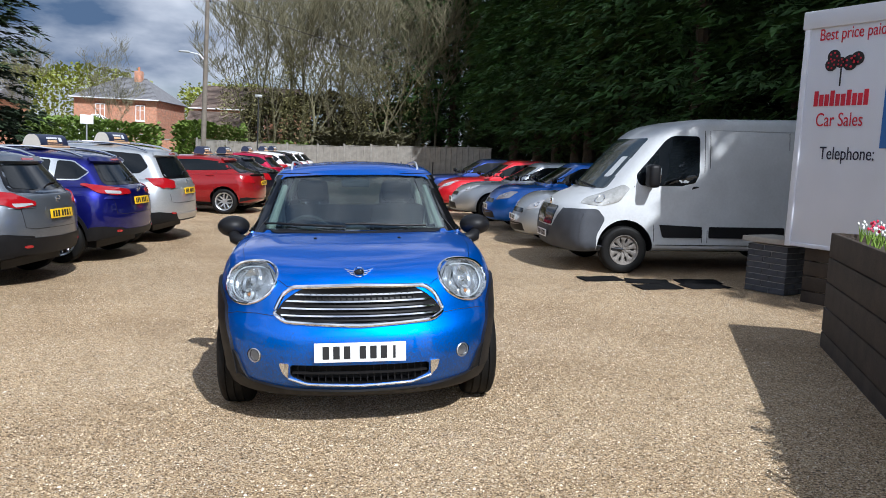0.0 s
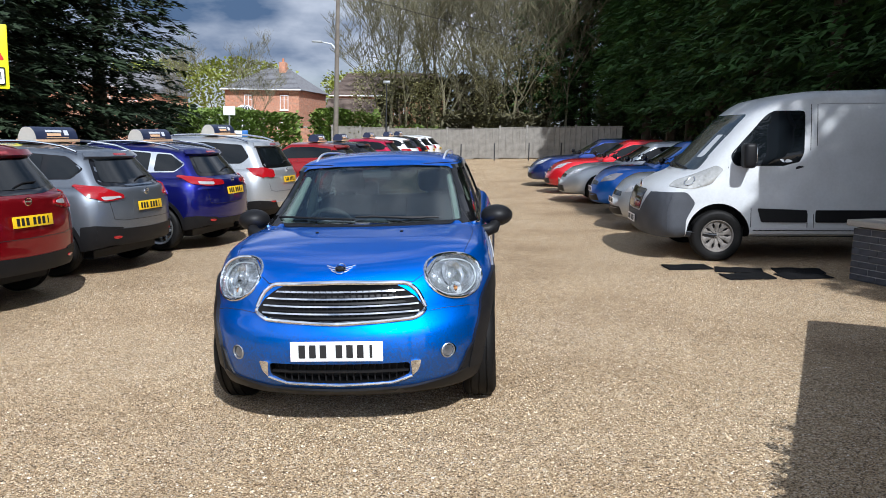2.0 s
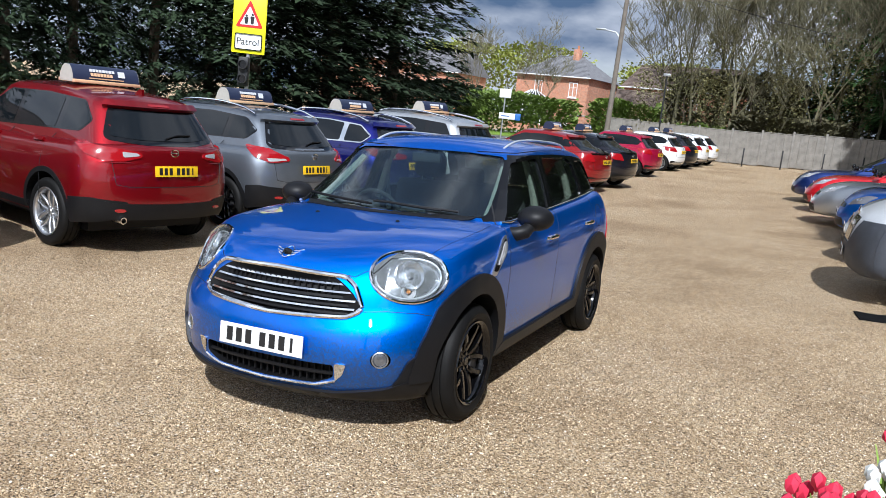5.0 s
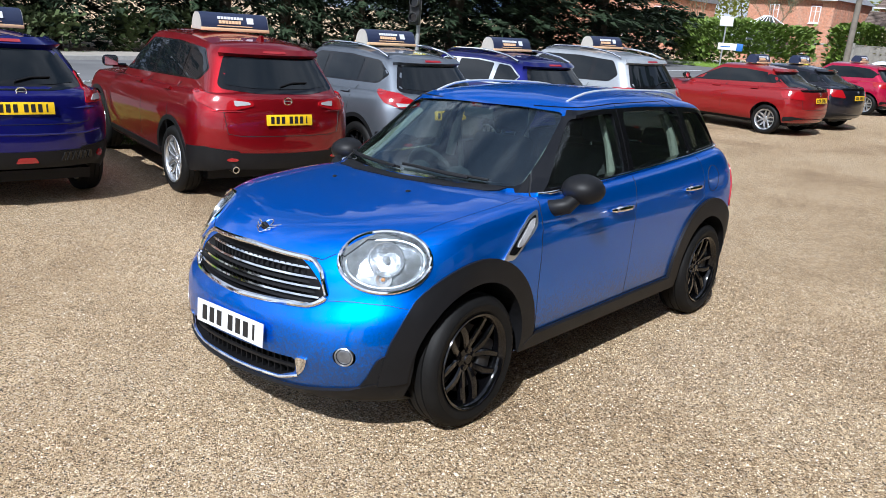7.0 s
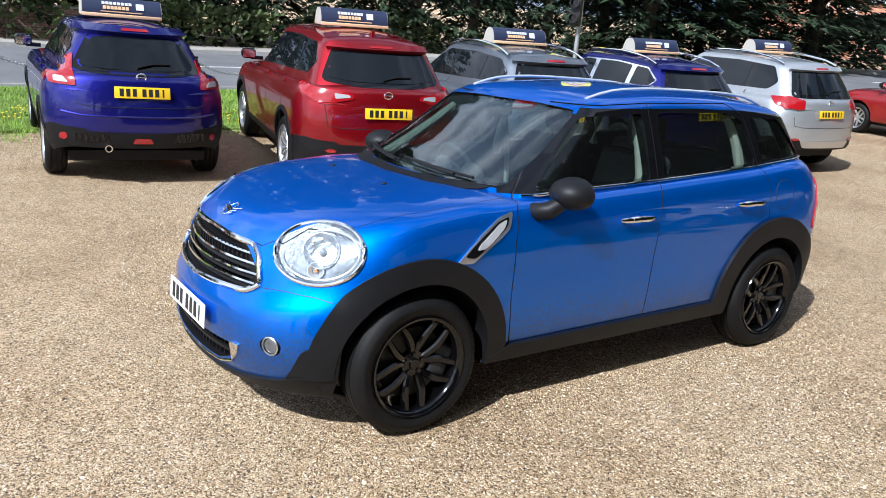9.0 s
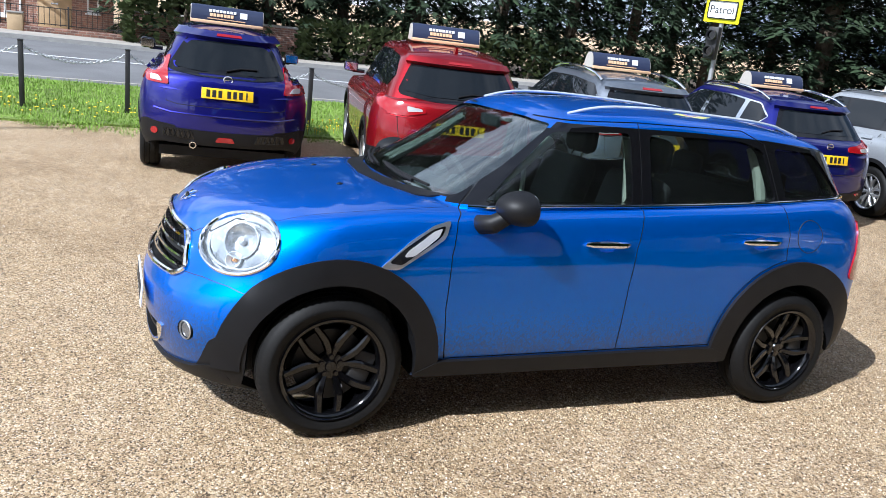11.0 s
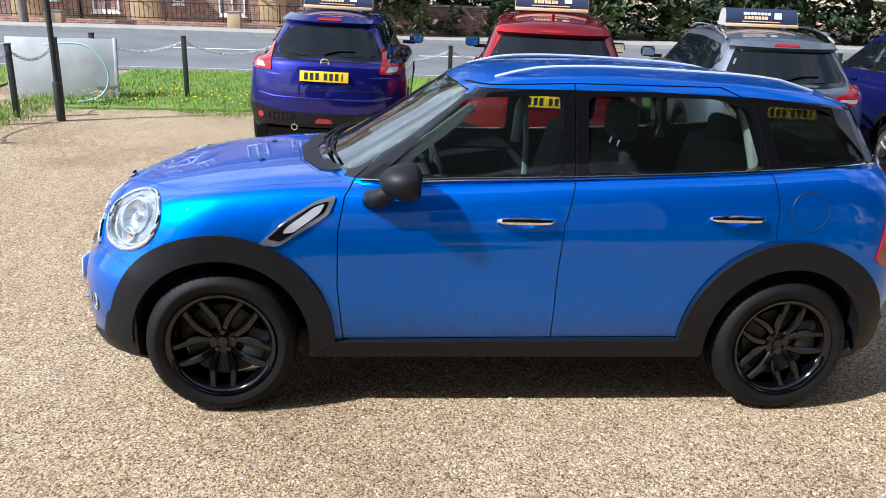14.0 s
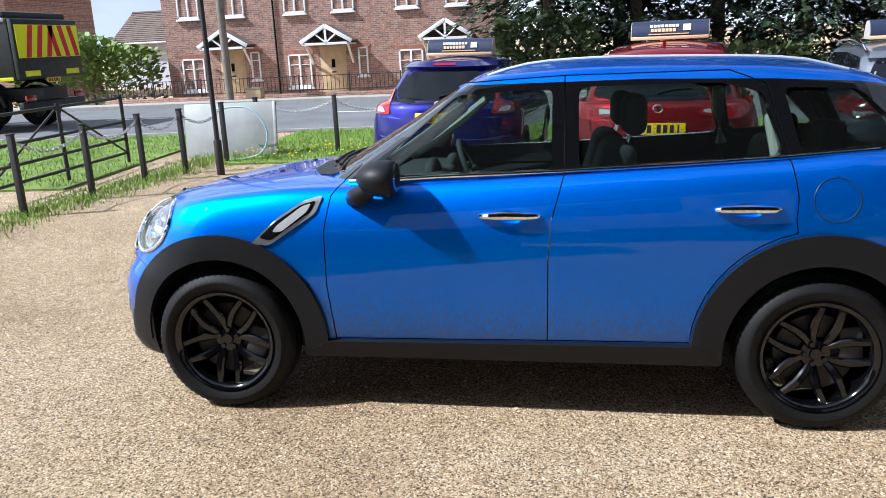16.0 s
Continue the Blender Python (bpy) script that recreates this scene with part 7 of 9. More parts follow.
for k, (x, y, r) in enumerate(((3.29, 5.06, 8), (3.86, 4.84, -14), (3.83, 4.40, 5), (4.57, 4.83, -6), (4.50, 4.47, 10))):
    mt = thing("rubber_mat", "black rubber floor mat lying on the gravel", "mat", pose(x, y, gz(x, y) + 0.004, 1, -2, r), "mats on the gravel")
    q = bmesh.new()
    bmesh.ops.create_grid(q, x_segments=10, y_segments=7, size=0.5)
    for v in q.verts:
        v.co.x *= 0.56
        v.co.y *= 0.34
        v.co.z = 0.012 + 0.02 * max(0, (abs(v.co.x) - 0.2) * 4) ** 2 * random.Random(k).random() + 0.004 * math.sin(v.co.x * 20 + k)
    e = bmesh.ops.extrude_face_region(q, geom=q.faces[:])
    bmesh.ops.translate(q, verts=[v for v in e["geom"] if isinstance(v, bmesh.types.BMVert)], vec=(0, 0, -0.012))
    bmesh.ops.recalc_face_normals(q, faces=q.faces)
    part("mat", q, "rubber_mat", mt)

# ---- chain fence, gate and clutter by the road ----
fence_posts = [(-8.4 + (-0.06) * (y + 3), y) for y in (-3.35, -2.05, -0.70, 0.65, 2.0, 3.35, 4.7, 6.05, 7.4, 8.75, 10.1, 11.45, 12.8, 14.15, 15.5, 16.85, 18.2)]
side_posts = [(-3.86, -4.42), (-4.90, -4.22), (-6.09, -4.16), (-6.70, -3.85), (-7.6, -3.6)]


def fence_post(x, y, h=0.92):
    t = thing("fence_post", "black square iron post carrying a chain", "post", up_at(x, y), "chain fence posts")
    q = box((0.065, 0.065, h), (0, 0, h / 2), 0.006)
    part("shaft", q, "iron", t)
    part("cap", box((0.075, 0.075, 0.02), (0, 0, h + 0.008), 0.006), "iron", t)


def link_mesh():
    return tube([(0.021 * math.cos(w) + (0.012 if math.cos(w) > 0 else -0.012), 0.017 * math.sin(w), 0) for w in np.linspace(0, 2 * math.pi, 11)[:-1]], 0.0055, 5, closed=True)


def chain(a, b, sag, za, zb):
    """One chain of many links, hung between two posts."""
    n = int((Vector(b) - Vector(a)).length / 0.042)
    bm = None
    me = bpy.data.meshes.new("l")
    lm = link_mesh()
    lm.to_mesh(me)
    lm.free()
    base = np.array([v.co for v in me.vertices])
    faces0 = [tuple(p.vertices) for p in me.polygons]
    bpy.data.meshes.remove(me)
    V, F = [], []
    d = Vector((b[0] - a[0], b[1] - a[1], 0)).normalized()
    for k in range(n + 1):
        t = k / n
        p = Vector((a[0] + (b[0] - a[0]) * t, a[1] + (b[1] - a[1]) * t, za + (zb - za) * t - sag * 4 * t * (1 - t)))
        sl = -sag * 4 * (1 - 2 * t)
        x = Vector((d.x, d.y, sl)).normalized()
        y = x.cross(Vector((0, 0, 1))).normalized()
        z = x.cross(y)
        if k % 2:
            y, z = z, y
        o = len(V)
        for q in base:
            V.append(p + x * q[0] + y * q[1] + z * q[2])
        F += [tuple(o + i for i in f) for f in faces0]
    return from_arrays(V, F)


for lst in (fence_posts, side_posts):
    for x, y in lst:
        fence_post(x, y)
    for (x0, y0), (x1, y1) in zip(lst[:-1], lst[1:]):
        if y0 > 9:
            continue
        c = thing("chain", "grey galvanised chain hung between black posts", "chain", None, "fence chains", "stuff")
        part("links", chain((x0, y0), (x1, y1), 0.17, gz(x0, y0) + 0.86, gz(x1, y1) + 0.86), "galv", c)
bp = thing("iron_pole", "tall thin black pole in the verge", "pole", up_at(-6.55, -3.25))
part("shaft", cyl(0.035, 5.2, (0, 0, 2.6), r2=0.03, seg=14), "iron", bp)
part("base", cyl(0.055, 0.5, (0, 0, 0.25), seg=14, bevel=0.01), "iron", bp)
shm = pose(-8.15, -3.75, gz(-8.15, -3.75), -8, 0, 90)
sh = thing("leaning_sheet", "weathered grey metal sheet leaning on the posts", "sheet", shm)
part("sheet", box((1.55, 0.03, 0.86), (0, 0, 0.44), 0.006), "steel_sheet", sh)
part("rim", box((0.05, 0.05, 0.88), (0.76, 0, 0.44), 0.008), "galv", sh)
hs = thing("hose", "pale blue garden hose looped over the sheet", "hose", up_at(-7.98, -3.3))
pts = [(0.05, -0.55 + 0.0, 0.80), (0.06, -0.2, 0.83), (0.07, 0.05, 0.78), (0.09, 0.25, 0.55), (0.10, 0.28, 0.3), (0.12, 0.15, 0.10), (0.2, -0.1, 0.03), (0.35, -0.4, 0.03)]
P = [Vector(p) for p in pts]
P = [P[0]] + P + [P[-1]]
bend = []
for k in range(1, len(P) - 2):
    for u in (0, 0.2, 0.4, 0.6, 0.8):
        bend.append(0.5 * (2 * P[k] + (P[k + 1] - P[k - 1]) * u + (2 * P[k - 1] - 5 * P[k] + 4 * P[k + 1] - P[k + 2]) * u * u + (3 * P[k] - P[k - 1] - 3 * P[k + 1] + P[k + 2]) * u ** 3))
part("pipe", tube(bend + [P[-1]], 0.014, 8), "hose", hs)
gate = thing("field_gate", "black tubular steel gate standing open across the entrance", "gate", pose(-7.5, -5.2, gz(-7.5, -5.2), 0, 0, 0))
for z in (0.20, 0.42, 0.68, 1.05):
    part("rail", tube([(0, 0, z), (3.2, 0.05, z)], 0.022, 8), "iron", gate)
for x in (0.0, 1.6, 3.2):
    part("stile", tube([(x, 0.02, 0.05), (x, 0.02, 1.10)], 0.028, 8), "iron", gate)
for a, c in (((0, 0.2), (1.6, 1.05)), ((1.6, 1.05), (3.2, 0.2))):
    part("brace", tube([(a[0], 0.02, a[1]), (c[0], 0.02, c[1])], 0.015, 6), "iron", gate)

# dashes and edge lines on the road
for k, y in enumerate(np.arange(-40, 70, 6.0)):
    d = thing("road_dash", "worn white dash painted on the asphalt", "road marking", None, "centre dashes", "structure")
    part("paint", strip(-15.75, -15.62, [y, y + 2, y + 4], 0.025, 0.004), "plate_w", d)
d = thing("road_line", "thin worn white edge line along the road", "road marking", None, "", "structure")
part("paint", strip(-11.85, -11.75, YS, 0.025, 0.004), "pavement", d)


# ---- grass, dandelions ----
def blades(name, region, n, h, material, seed, label):
    rng = np.random.default_rng(seed)
    V, F = [], []
    for k in range(n):
        x, y = region(rng)
        z = gz(x, y) + 0.03
        a, l, w = rng.uniform(0, 6.28), h * rng.uniform(0.5, 1.3), rng.uniform(0.004, 0.010)
        b = rng.uniform(0.1, 0.6) * l
        c, s = math.cos(a), math.sin(a)
        o = len(V)
        V += [(x - s * w, y + c * w, z), (x + s * w, y - c * w, z), (x + c * b * 0.5, y + s * b * 0.5, z + l * 0.7), (x + c * b, y + s * b, z + l)]
        F += [(o, o + 1, o + 2), (o, o + 2, o + 3)]
    ob = part(name, from_arrays(V, F), material)
    return tagged(ob, label, "grass", kind="stuff")


def verge_spot(rng):
    y = rng.uniform(-3.5, 9)
    if rng.random() < 0.25:
        y = rng.uniform(-12, -5)
        return rng.uniform(-11.3, -5.9) + road_x(y), y
    return rng.uniform(-11.3, -7.7) + road_x(y), y


def edge_spot(rng):
    t = rng.uniform(0, 1)
    return -2.0 - 6.2 * t + rng.normal(0, 0.25), -4.55 + 0.75 * t + rng.normal(0, 0.22)


blades("verge_grass", verge_spot, 40000, 0.06, "blade", 3, "short bright green grass on the verge")
def weed_spot(rng):
    """Clumps straying from the verge over the gravel's edge."""
    k = int(rng.integers(0, 60))
    c = np.random.default_rng(900 + k)
    y = c.uniform(-3.4, 5.0)
    return -7.62 + road_x(y) + abs(c.normal(0, 0.30)) + rng.normal(0, 0.09), y + rng.normal(0, 0.10)


blades("weeds", weed_spot, 3000, 0.045, "blade", 6, "thin weeds straggling over the gravel's edge")
blades("verge_grass", edge_spot, 3600, 0.08, "blade", 4, "rough grass along the chain fence")


def dandelions(spot, n, seed):
    rng = np.random.default_rng(seed)
    V, F = [], []
    for k in range(n):
        x, y = spot(rng)
        z = gz(x, y) + 0.03 + rng.uniform(0.06, 0.13)
        o = len(V)
        r = 0.018
        V += [(x + r * math.cos(w), y + r * math.sin(w), z) for w in np.linspace(0, 2 * math.pi, 7)[:-1]] + [(x, y, z + 0.012), (x, y, z - 0.09)]
        F += [(o + i, o + (i + 1) % 6, o + 6) for i in range(6)] + [(o, o + 7, o + 3)]
    return from_arrays(V, F)


tagged(part("dandelions", dandelions(lambda r: (lambda y: (r.uniform(-8.9, -7.6) + road_x(y), y))(r.uniform(-3.6, 4)), 260, 8), "dandelion"), "yellow dandelion heads scattered in the verge", "flower", kind="stuff")


# ---- loose stones on the lot ----
def pebbles(x0, x1, y0, y1, n, seed):
    rng = np.random.default_rng(seed)
    base = np.array([(1, 0, -0.4), (0, 1, -0.4), (-1, 0, -0.4), (0, -1, -0.4), (0.1, 0.05, 1)], float)
    tri = np.array([(0, 1, 4), (1, 2, 4), (2, 3, 4), (3, 0, 4)])
    xs, ys = rng.uniform(x0, x1, n), rng.uniform(y0, y1, n)
    rim = np.minimum(np.minimum(xs - x0, x1 - xs), np.minimum(ys - y0, y1 - ys))
    keep = rng.random(n) < np.clip(rim / 1.6, 0, 1)
    xs, ys = xs[keep], ys[keep]
    n = len(xs)
    r = rng.uniform(0.0026, 0.0054, n) * np.where(rng.random(n) < 0.04, 1.7, 1.0)
    P = base[None] * (1 + rng.uniform(-0.35, 0.35, (n, 5, 3)))
    P[:, :, 0] *= r[:, None] * rng.uniform(0.9, 1.5, n)[:, None]
    P[:, :, 1] *= r[:, None]
    P[:, :, 2] *= r[:, None] * 0.75
    a = rng.uniform(0, 6.28, n)
    c, s_ = np.cos(a)[:, None], np.sin(a)[:, None]
    X, Y = P[:, :, 0] * c - P[:, :, 1] * s_, P[:, :, 0] * s_ + P[:, :, 1] * c
    zs = np.array([gz(x, y) for x, y in zip(xs, ys)])
    V = np.stack([X + xs[:, None], Y + ys[:, None], P[:, :, 2] + zs[:, None] + r[:, None] * 0.25], -1).reshape(-1, 3)
    F = (tri[None] + (np.arange(n) * 5)[:, None, None]).reshape(-1, 3)
    me = bpy.data.meshes.new("loose_gravel")
    me.from_pydata(V.tolist(), [], F.tolist())
    return me


tagged(part("loose_gravel", pebbles(-4.0, 4.2, -4.6, 4.8, 190000, 12), "pebble", smooth=False), "loose tan and cream gravel stones", "gravel", kind="stuff")


# ---- trees ----
def spray_cloud(points, size, rng, droop=0.35, aspect=0.34, fan=0):
    """Small pointed sprays of foliage at points (place, outward way)."""
    V, F = [], []
    for p, d in points:
        l = size * rng.uniform(0.55, 1.35)
        d = (Vector(d) + Vector((rng.uniform(-0.5, 0.5), rng.uniform(-0.5, 0.5), rng.uniform(-0.35, 0.45) - droop))).normalized()
        s = d.cross(Vector((rng.uniform(-1, 1), rng.uniform(-1, 1), 1.0))).normalized() * l * aspect
        k = Vector((0, 0, -0.12 * l))
        p = Vector(p)
        if fan:
            u = s.normalized()
            for j in range(fan):
                w = (j - (fan - 1) / 2) * 0.42 + rng.uniform(-0.12, 0.12)
                e = (d + u * w).normalized()
                q = u * l * aspect * 0.26
                b = p + d * l * 0.10 * j
                o = len(V)
                V += [b - q, b + q, b + e * l * rng.uniform(0.7, 1.1) + k]
                F += [(o, o + 1, o + 2)]
            continue
        o = len(V)
        V += [p, p + d * l * 0.45 + s, p + d * l + k, p + d * l * 0.5 - s]
        F += [(o, o + 1, o + 2), (o, o + 2, o + 3)]
    return V, F


def conifer_meshes(seed, H=15.0, R=3.1, low=0.3, skirt=0.75, branches=340, sprays=52, taper=0.62):
    """A conifer of drooping branches, each a flat layered frond of pointed sprays."""
    rng = random.Random(seed)
    V, F = [], []
    lumps = [(rng.uniform(0, 6.28), rng.uniform(0, H), rng.uniform(0.72, 1.25)) for _ in range(40)]
    for k in range(branches):
        t = ((k + rng.random()) / branches) ** 0.85
        z = low + (H - low) * t
        env = R * (1 - t) ** taper * (skirt + (1 - skirt) * min(1, t * 6)) + 0.25
        a = k * 2.39996 + rng.uniform(-0.5, 0.5)
        for la, lz, lr in lumps:
            if abs((a - la + math.pi) % (2 * math.pi) - math.pi) < 0.5 and abs(z - lz) < 1.0:
                env *= lr
                break
        out = Vector((math.cos(a), math.sin(a), 0))
        side = Vector((-out.y, out.x, 0))
        reach = env * rng.uniform(0.78, 1.12)
        rise, fall = rng.uniform(0.10, 0.30), rng.uniform(0.35, 0.75)
        for j in range(sprays):
            u = 1 - 0.72 * rng.random() ** 1.5
            c = out * (reach * u) + Vector((0, 0, z + reach * (rise * u - fall * u * u * 0.6)))
            sw = rng.choice((-1, 1)) * rng.random() ** 0.7
            c += side * sw * reach * 0.22 * (1.25 - u) + Vector((0, 0, rng.gauss(0, 0.07)))
            d = (out * rng.uniform(0.5, 1.0) + side * (sw * 0.9 + rng.uniform(-0.3, 0.3)) + Vector((0, 0, rng.uniform(-0.55, 0.12)))).normalized()
            w = (d.cross(Vector((rng.uniform(-0.5, 0.5), rng.uniform(-0.5, 0.5), 1)))).normalized()
            l = rng.uniform(0.18, 0.40) * (0.75 + 0.25 * min(1, env))
            q = w * l * rng.uniform(0.17, 0.32)
            o = len(V)
            V += [c - q, c + q, c + d * l + Vector((0, 0, -0.10 * l))]
            F.append((o, o + 1, o + 2))
    crown = from_arrays(V, F)
    trunk = tube([(0, 0, -0.2), (0.05, 0, H * 0.3), (0, 0.05, H * 0.6), (0, 0, H * 0.97)], 0.2, 9, radii=[0.26, 0.20, 0.12, 0.02])
    return trunk, crown


CON = {}
for kind, seeds, mat, lab in (("road", (20, 21), "conifer", "tall dense dark green conifer with drooping sprays"), ("lot", (22, 23), "cypress", "tall green cypress with feathery sprays over dark shade")):
    CON[kind] = []
    for k in seeds:
        tr, cr = conifer_meshes(k, R=3.4, taper=0.50) if kind == "road" else conifer_meshes(k, low=2.2, R=3.1, skirt=0.85, branches=300, sprays=60, taper=0.52)
        t = thing("conifer", lab, "tree", None, "conifers along the road" if kind == "road" else "cypresses beside the lot")
        part("trunk", tr, "bark", t)
        part("crown", cr, mat, t, smooth=False)
        CON[kind].append(t)
spots = {"road": [(-26.5 + random.uniform(-0.8, 0.8) + (0.16 * (y - 12) if y > 12 else -0.06 * y), y, 1.0, random.uniform(0.9, 1.15)) for y in np.arange(1.2, 36, 3.1)], "lot": []}
spots["road"] += [(-30.0, 4 + 7 * i, 1.1, 1.15) for i in range(4)] + [(-20.2, 36.8, 1.6, 1.0), (-21.4, 32.0, 1.6, 1.05), (-22.4, 27.0, 1.6, 1.1)]
# trees below y = 3 are out of view, added to shade van and board
spots["lot"] += [(10.4 + random.uniform(-0.5, 0.9) - 0.03 * y, y, 1.0, random.uniform(0.95, 1.2)) for y in np.arange(-8.5, 44, 2.75)]
spots["road"] += [(13.6 + random.uniform(-0.5, 0.5), y, 1.05, 0.9) for y in np.arange(-4, 47, 3.2)]
spots["road"] += [(7.4, 51.5, 1.1, 0.8), (10.6, 49.0, 1.1, 0.85), (13.2, 49.5, 1.1, 0.9), (16.5, 46.0, 1.1, 0.9)]
spots["lot"] += [(16.5, 8 + 8 * i, 1.2, 1.2) for i in range(4)] + [(6.5, 47, 1.0, 1.1), (9.0, 45.0, 1.0, 1.15), (4.3, 49.0, 1.0, 1.0)]
for kind in spots:
    for i, (x, y, w, k) in enumerate(spots[kind]):
        m = up_at(x, y, random.uniform(0, 360)) @ Matrix.Diagonal((w, w, k, 1))
        if i < 2:
            CON[kind][i].matrix_basis = m
        else:
            copy_thing(CON[kind][i % 2], m)


def bare_tree(seed, H=14.0, spread=0.55, levels=5, first=5):
    """A leafless tree: limbs, branches and fine twigs."""
    rng = random.Random(seed)
    V, F = [], []

    def limb(p, d, l, r, lev):
        seg = 4 if lev < 3 else (3 if lev < 5 else 2)
        sides = 6 if lev < 2 else 3
        P, R = [p], [r]
        q, dd = p.copy(), d.copy()
        for k in range(seg):
            dd = (dd + Vector((rng.uniform(-1, 1), rng.uniform(-1, 1), rng.uniform(-0.5, 0.8))) * 0.13 + Vector((0, 0, 0.05))).normalized()
            q = q + dd * l / seg
            P.append(q.copy())
            R.append(max(0.012, r * (1 - 0.75 * (k + 1) / seg)))
        o = len(V)
        for i, c in enumerate(P):
            t = (P[min(i + 1, len(P) - 1)] - P[max(i - 1, 0)]).normalized()
            s = t.cross(Vector((0.3, 0.2, 1)) if abs(t.z) < 0.9 else Vector((1, 0, 0))).normalized()
            u = s.cross(t)
            for k in range(sides):
                w = 2 * math.pi * k / sides
                V.append(c + s * R[i] * math.cos(w) + u * R[i] * math.sin(w))
        for i in range(len(P) - 1):
            for k in range(sides):
                j = (k + 1) % sides
                F.append((o + i * sides + k, o + i * sides + j, o + (i + 1) * sides + j, o + (i + 1) * sides + k))
        if lev >= levels:
            return
        n = first if lev == 0 else rng.choice((3, 3, 4, 4))
        for k in range(n):
            t = rng.uniform(0.35, 1.0) if lev else rng.uniform(0.25, 0.95)
            i = min(seg - 1, int(t * seg))
            c = P[i].lerp(P[i + 1], t * seg - i) if t < 1 else P[-1]
            a = rng.uniform(0, 6.28)
            side = Vector((math.cos(a), math.sin(a), 0.25))
            nd = (d * (1 - spread) + side * spread + Vector((0, 0, 0.15))).normalized()
            limb(c, nd, l * rng.uniform(0.5, 0.75), max(0.017, R[i] * 0.58), lev + 1)
    limb(Vector((0, 0, -0.2)), Vector((0, 0, 1)), H * 0.55, H * 0.0105, 0)
    return from_arrays(V, F)


BARE = []
for k in range(3):
    t = thing("bare_tree", "leafless pale-barked tree with many fine twigs", "tree", None, "bare trees")
    part("crown", bare_tree(50 + k, 14 - k, 0.46 + 0.06 * k, 5, 8), "twig", t, smooth=False)
    part("trunk", cyl(0.16, 2.6, (0, 0, 1.2), seg=10, r2=0.12), "twig", t)
    BARE.append(t)
bs = [(-6.0, 48, 1.0), (-3.4, 50, 1.2), (-1.0, 46.8, 1.0), (1.2, 49, 1.2), (3.2, 47, 1.0), (-7.4, 54, 1.0), (-4.6, 57, 1.35), (-0.5, 55, 1.35), (3.0, 55, 1.3), (5.2, 45.2, 0.75), (2.0, 45.4, 0.7), (0.0, 45.0, 0.6),
      (-25.0, 60, 0.6), (-16.4, 51.5, 0.42), (-33, -26, 0.8), (-36, -24, 0.7), (-2.4, 45.5, 0.8), (4.2, 46.0, 0.9), (-4.8, 46.0, 0.75)]
for i, (x, y, k) in enumerate(bs):
    m = up_at(x, y, random.uniform(0, 360)) @ Matrix.Diagonal((k, k, k, 1))
    if i < 3:
        BARE[i].matrix_basis = m
    else:
        copy_thing(BARE[i % 3], m)


def bush(name, label, x, y, sx, sy, sz, material, n, size, seed, z0=0.0):
    rng = random.Random(seed)
    pts = []
    lob = [(rng.uniform(-0.8, 0.8), rng.uniform(-0.8, 0.8), rng.uniform(0.75, 1.1)) for _ in range(9)]
    for k in range(n):
        u, v = rng.uniform(-1, 1), rng.uniform(-1, 1)
        h = max((q[2] * math.sqrt(max(0.0, 1 - 0.55 * ((u - q[0]) ** 2 + (v - q[1]) ** 2))) for q in lob))
        w = h * (1 - 0.7 * rng.random() ** 2)
        if rng.random() < 0.45:
            e = rng.choice((0, 1, 2, 3))
            u, v = (u, -1.0) if e == 0 else ((1.0, v) if e == 1 else ((-1.0, v) if e == 2 else (u, -1.0)))
            w = h * rng.random()
        jit = 1 + rng.uniform(-0.12, 0.08)
        pts.append(((u * sx * jit, v * sy * jit, w * sz), (u, v, 0.6)))
    V, F = spray_cloud(pts, size, rng, 0.0, 0.42)
    t = thing(name, label, "hedge", up_at(x, y))
    part("foliage", from_arrays(V, F), material, t, smooth=False)
    st = None
    st = tube([(0, 0, -0.05), (0.1 * sx, 0, sz * 0.3), (0, 0.1 * sy, sz * 0.6)], 0.06, 6)
    part("stem", st, "bark", t)
    return t


bush("hedge", "dark green clipped laurel hedge", -22.5, 47.5, 3.4, 2.0, 3.0, "conifer", 5200, 0.30, 1)
bush("hedge", "yellow-green leafy laurel hedge", -15.6, 46.0, 3.4, 1.6, 2.7, "hedge", 5200, 0.26, 2)
bush("hedge", "yellow-green leafy laurel hedge", -8.9, 47.2, 1.9, 1.4, 2.8, "hedge", 3600, 0.26, 3)
bush("bush", "low green scrub under the bare trees", -4.5, 46.0, 2.6, 1.0, 1.9, "hedge", 2600, 0.24, 4)
bush("bush", "brown-green scrub behind the fence", 0.8, 46.0, 2.8, 1.0, 2.6, "scrub", 3000, 0.34, 5)
bush("bush", "tall brown-green scrub among the bare trees", -3.6, 58.0, 4.2, 1.6, 5.6, "scrub", 4200, 0.42, 15)
bush("bush", "tall brown-green scrub among the bare trees", 2.4, 54.0, 4.0, 1.6, 5.0, "scrub", 4200, 0.42, 16)
for bx_, by_, bw_, bh_, sd_ in ((-5.4, 46.5, 2.6, 6.0, 31), (-1.6, 46.2, 2.6, 7.5, 32), (2.2, 46.0, 2.4, 6.5, 33), (-1.8, 58.0, 5.0, 12.5, 34)):
    bush("bush", "tall olive-brown thicket just coming into bud", bx_, by_, bw_, 1.8, bh_, "budding", 4200, 0.13, sd_)
bush("bush", "dark green undergrowth in the shade of the cypresses", 9.6, 41.5, 2.6, 1.6, 3.6, "undergrowth", 2600, 0.34, 35)
bush("bush", "dark green undergrowth in the shade of the cypresses", 12.2, 34.0, 1.6, 6.0, 3.4, "undergrowth", 3000, 0.36, 36)
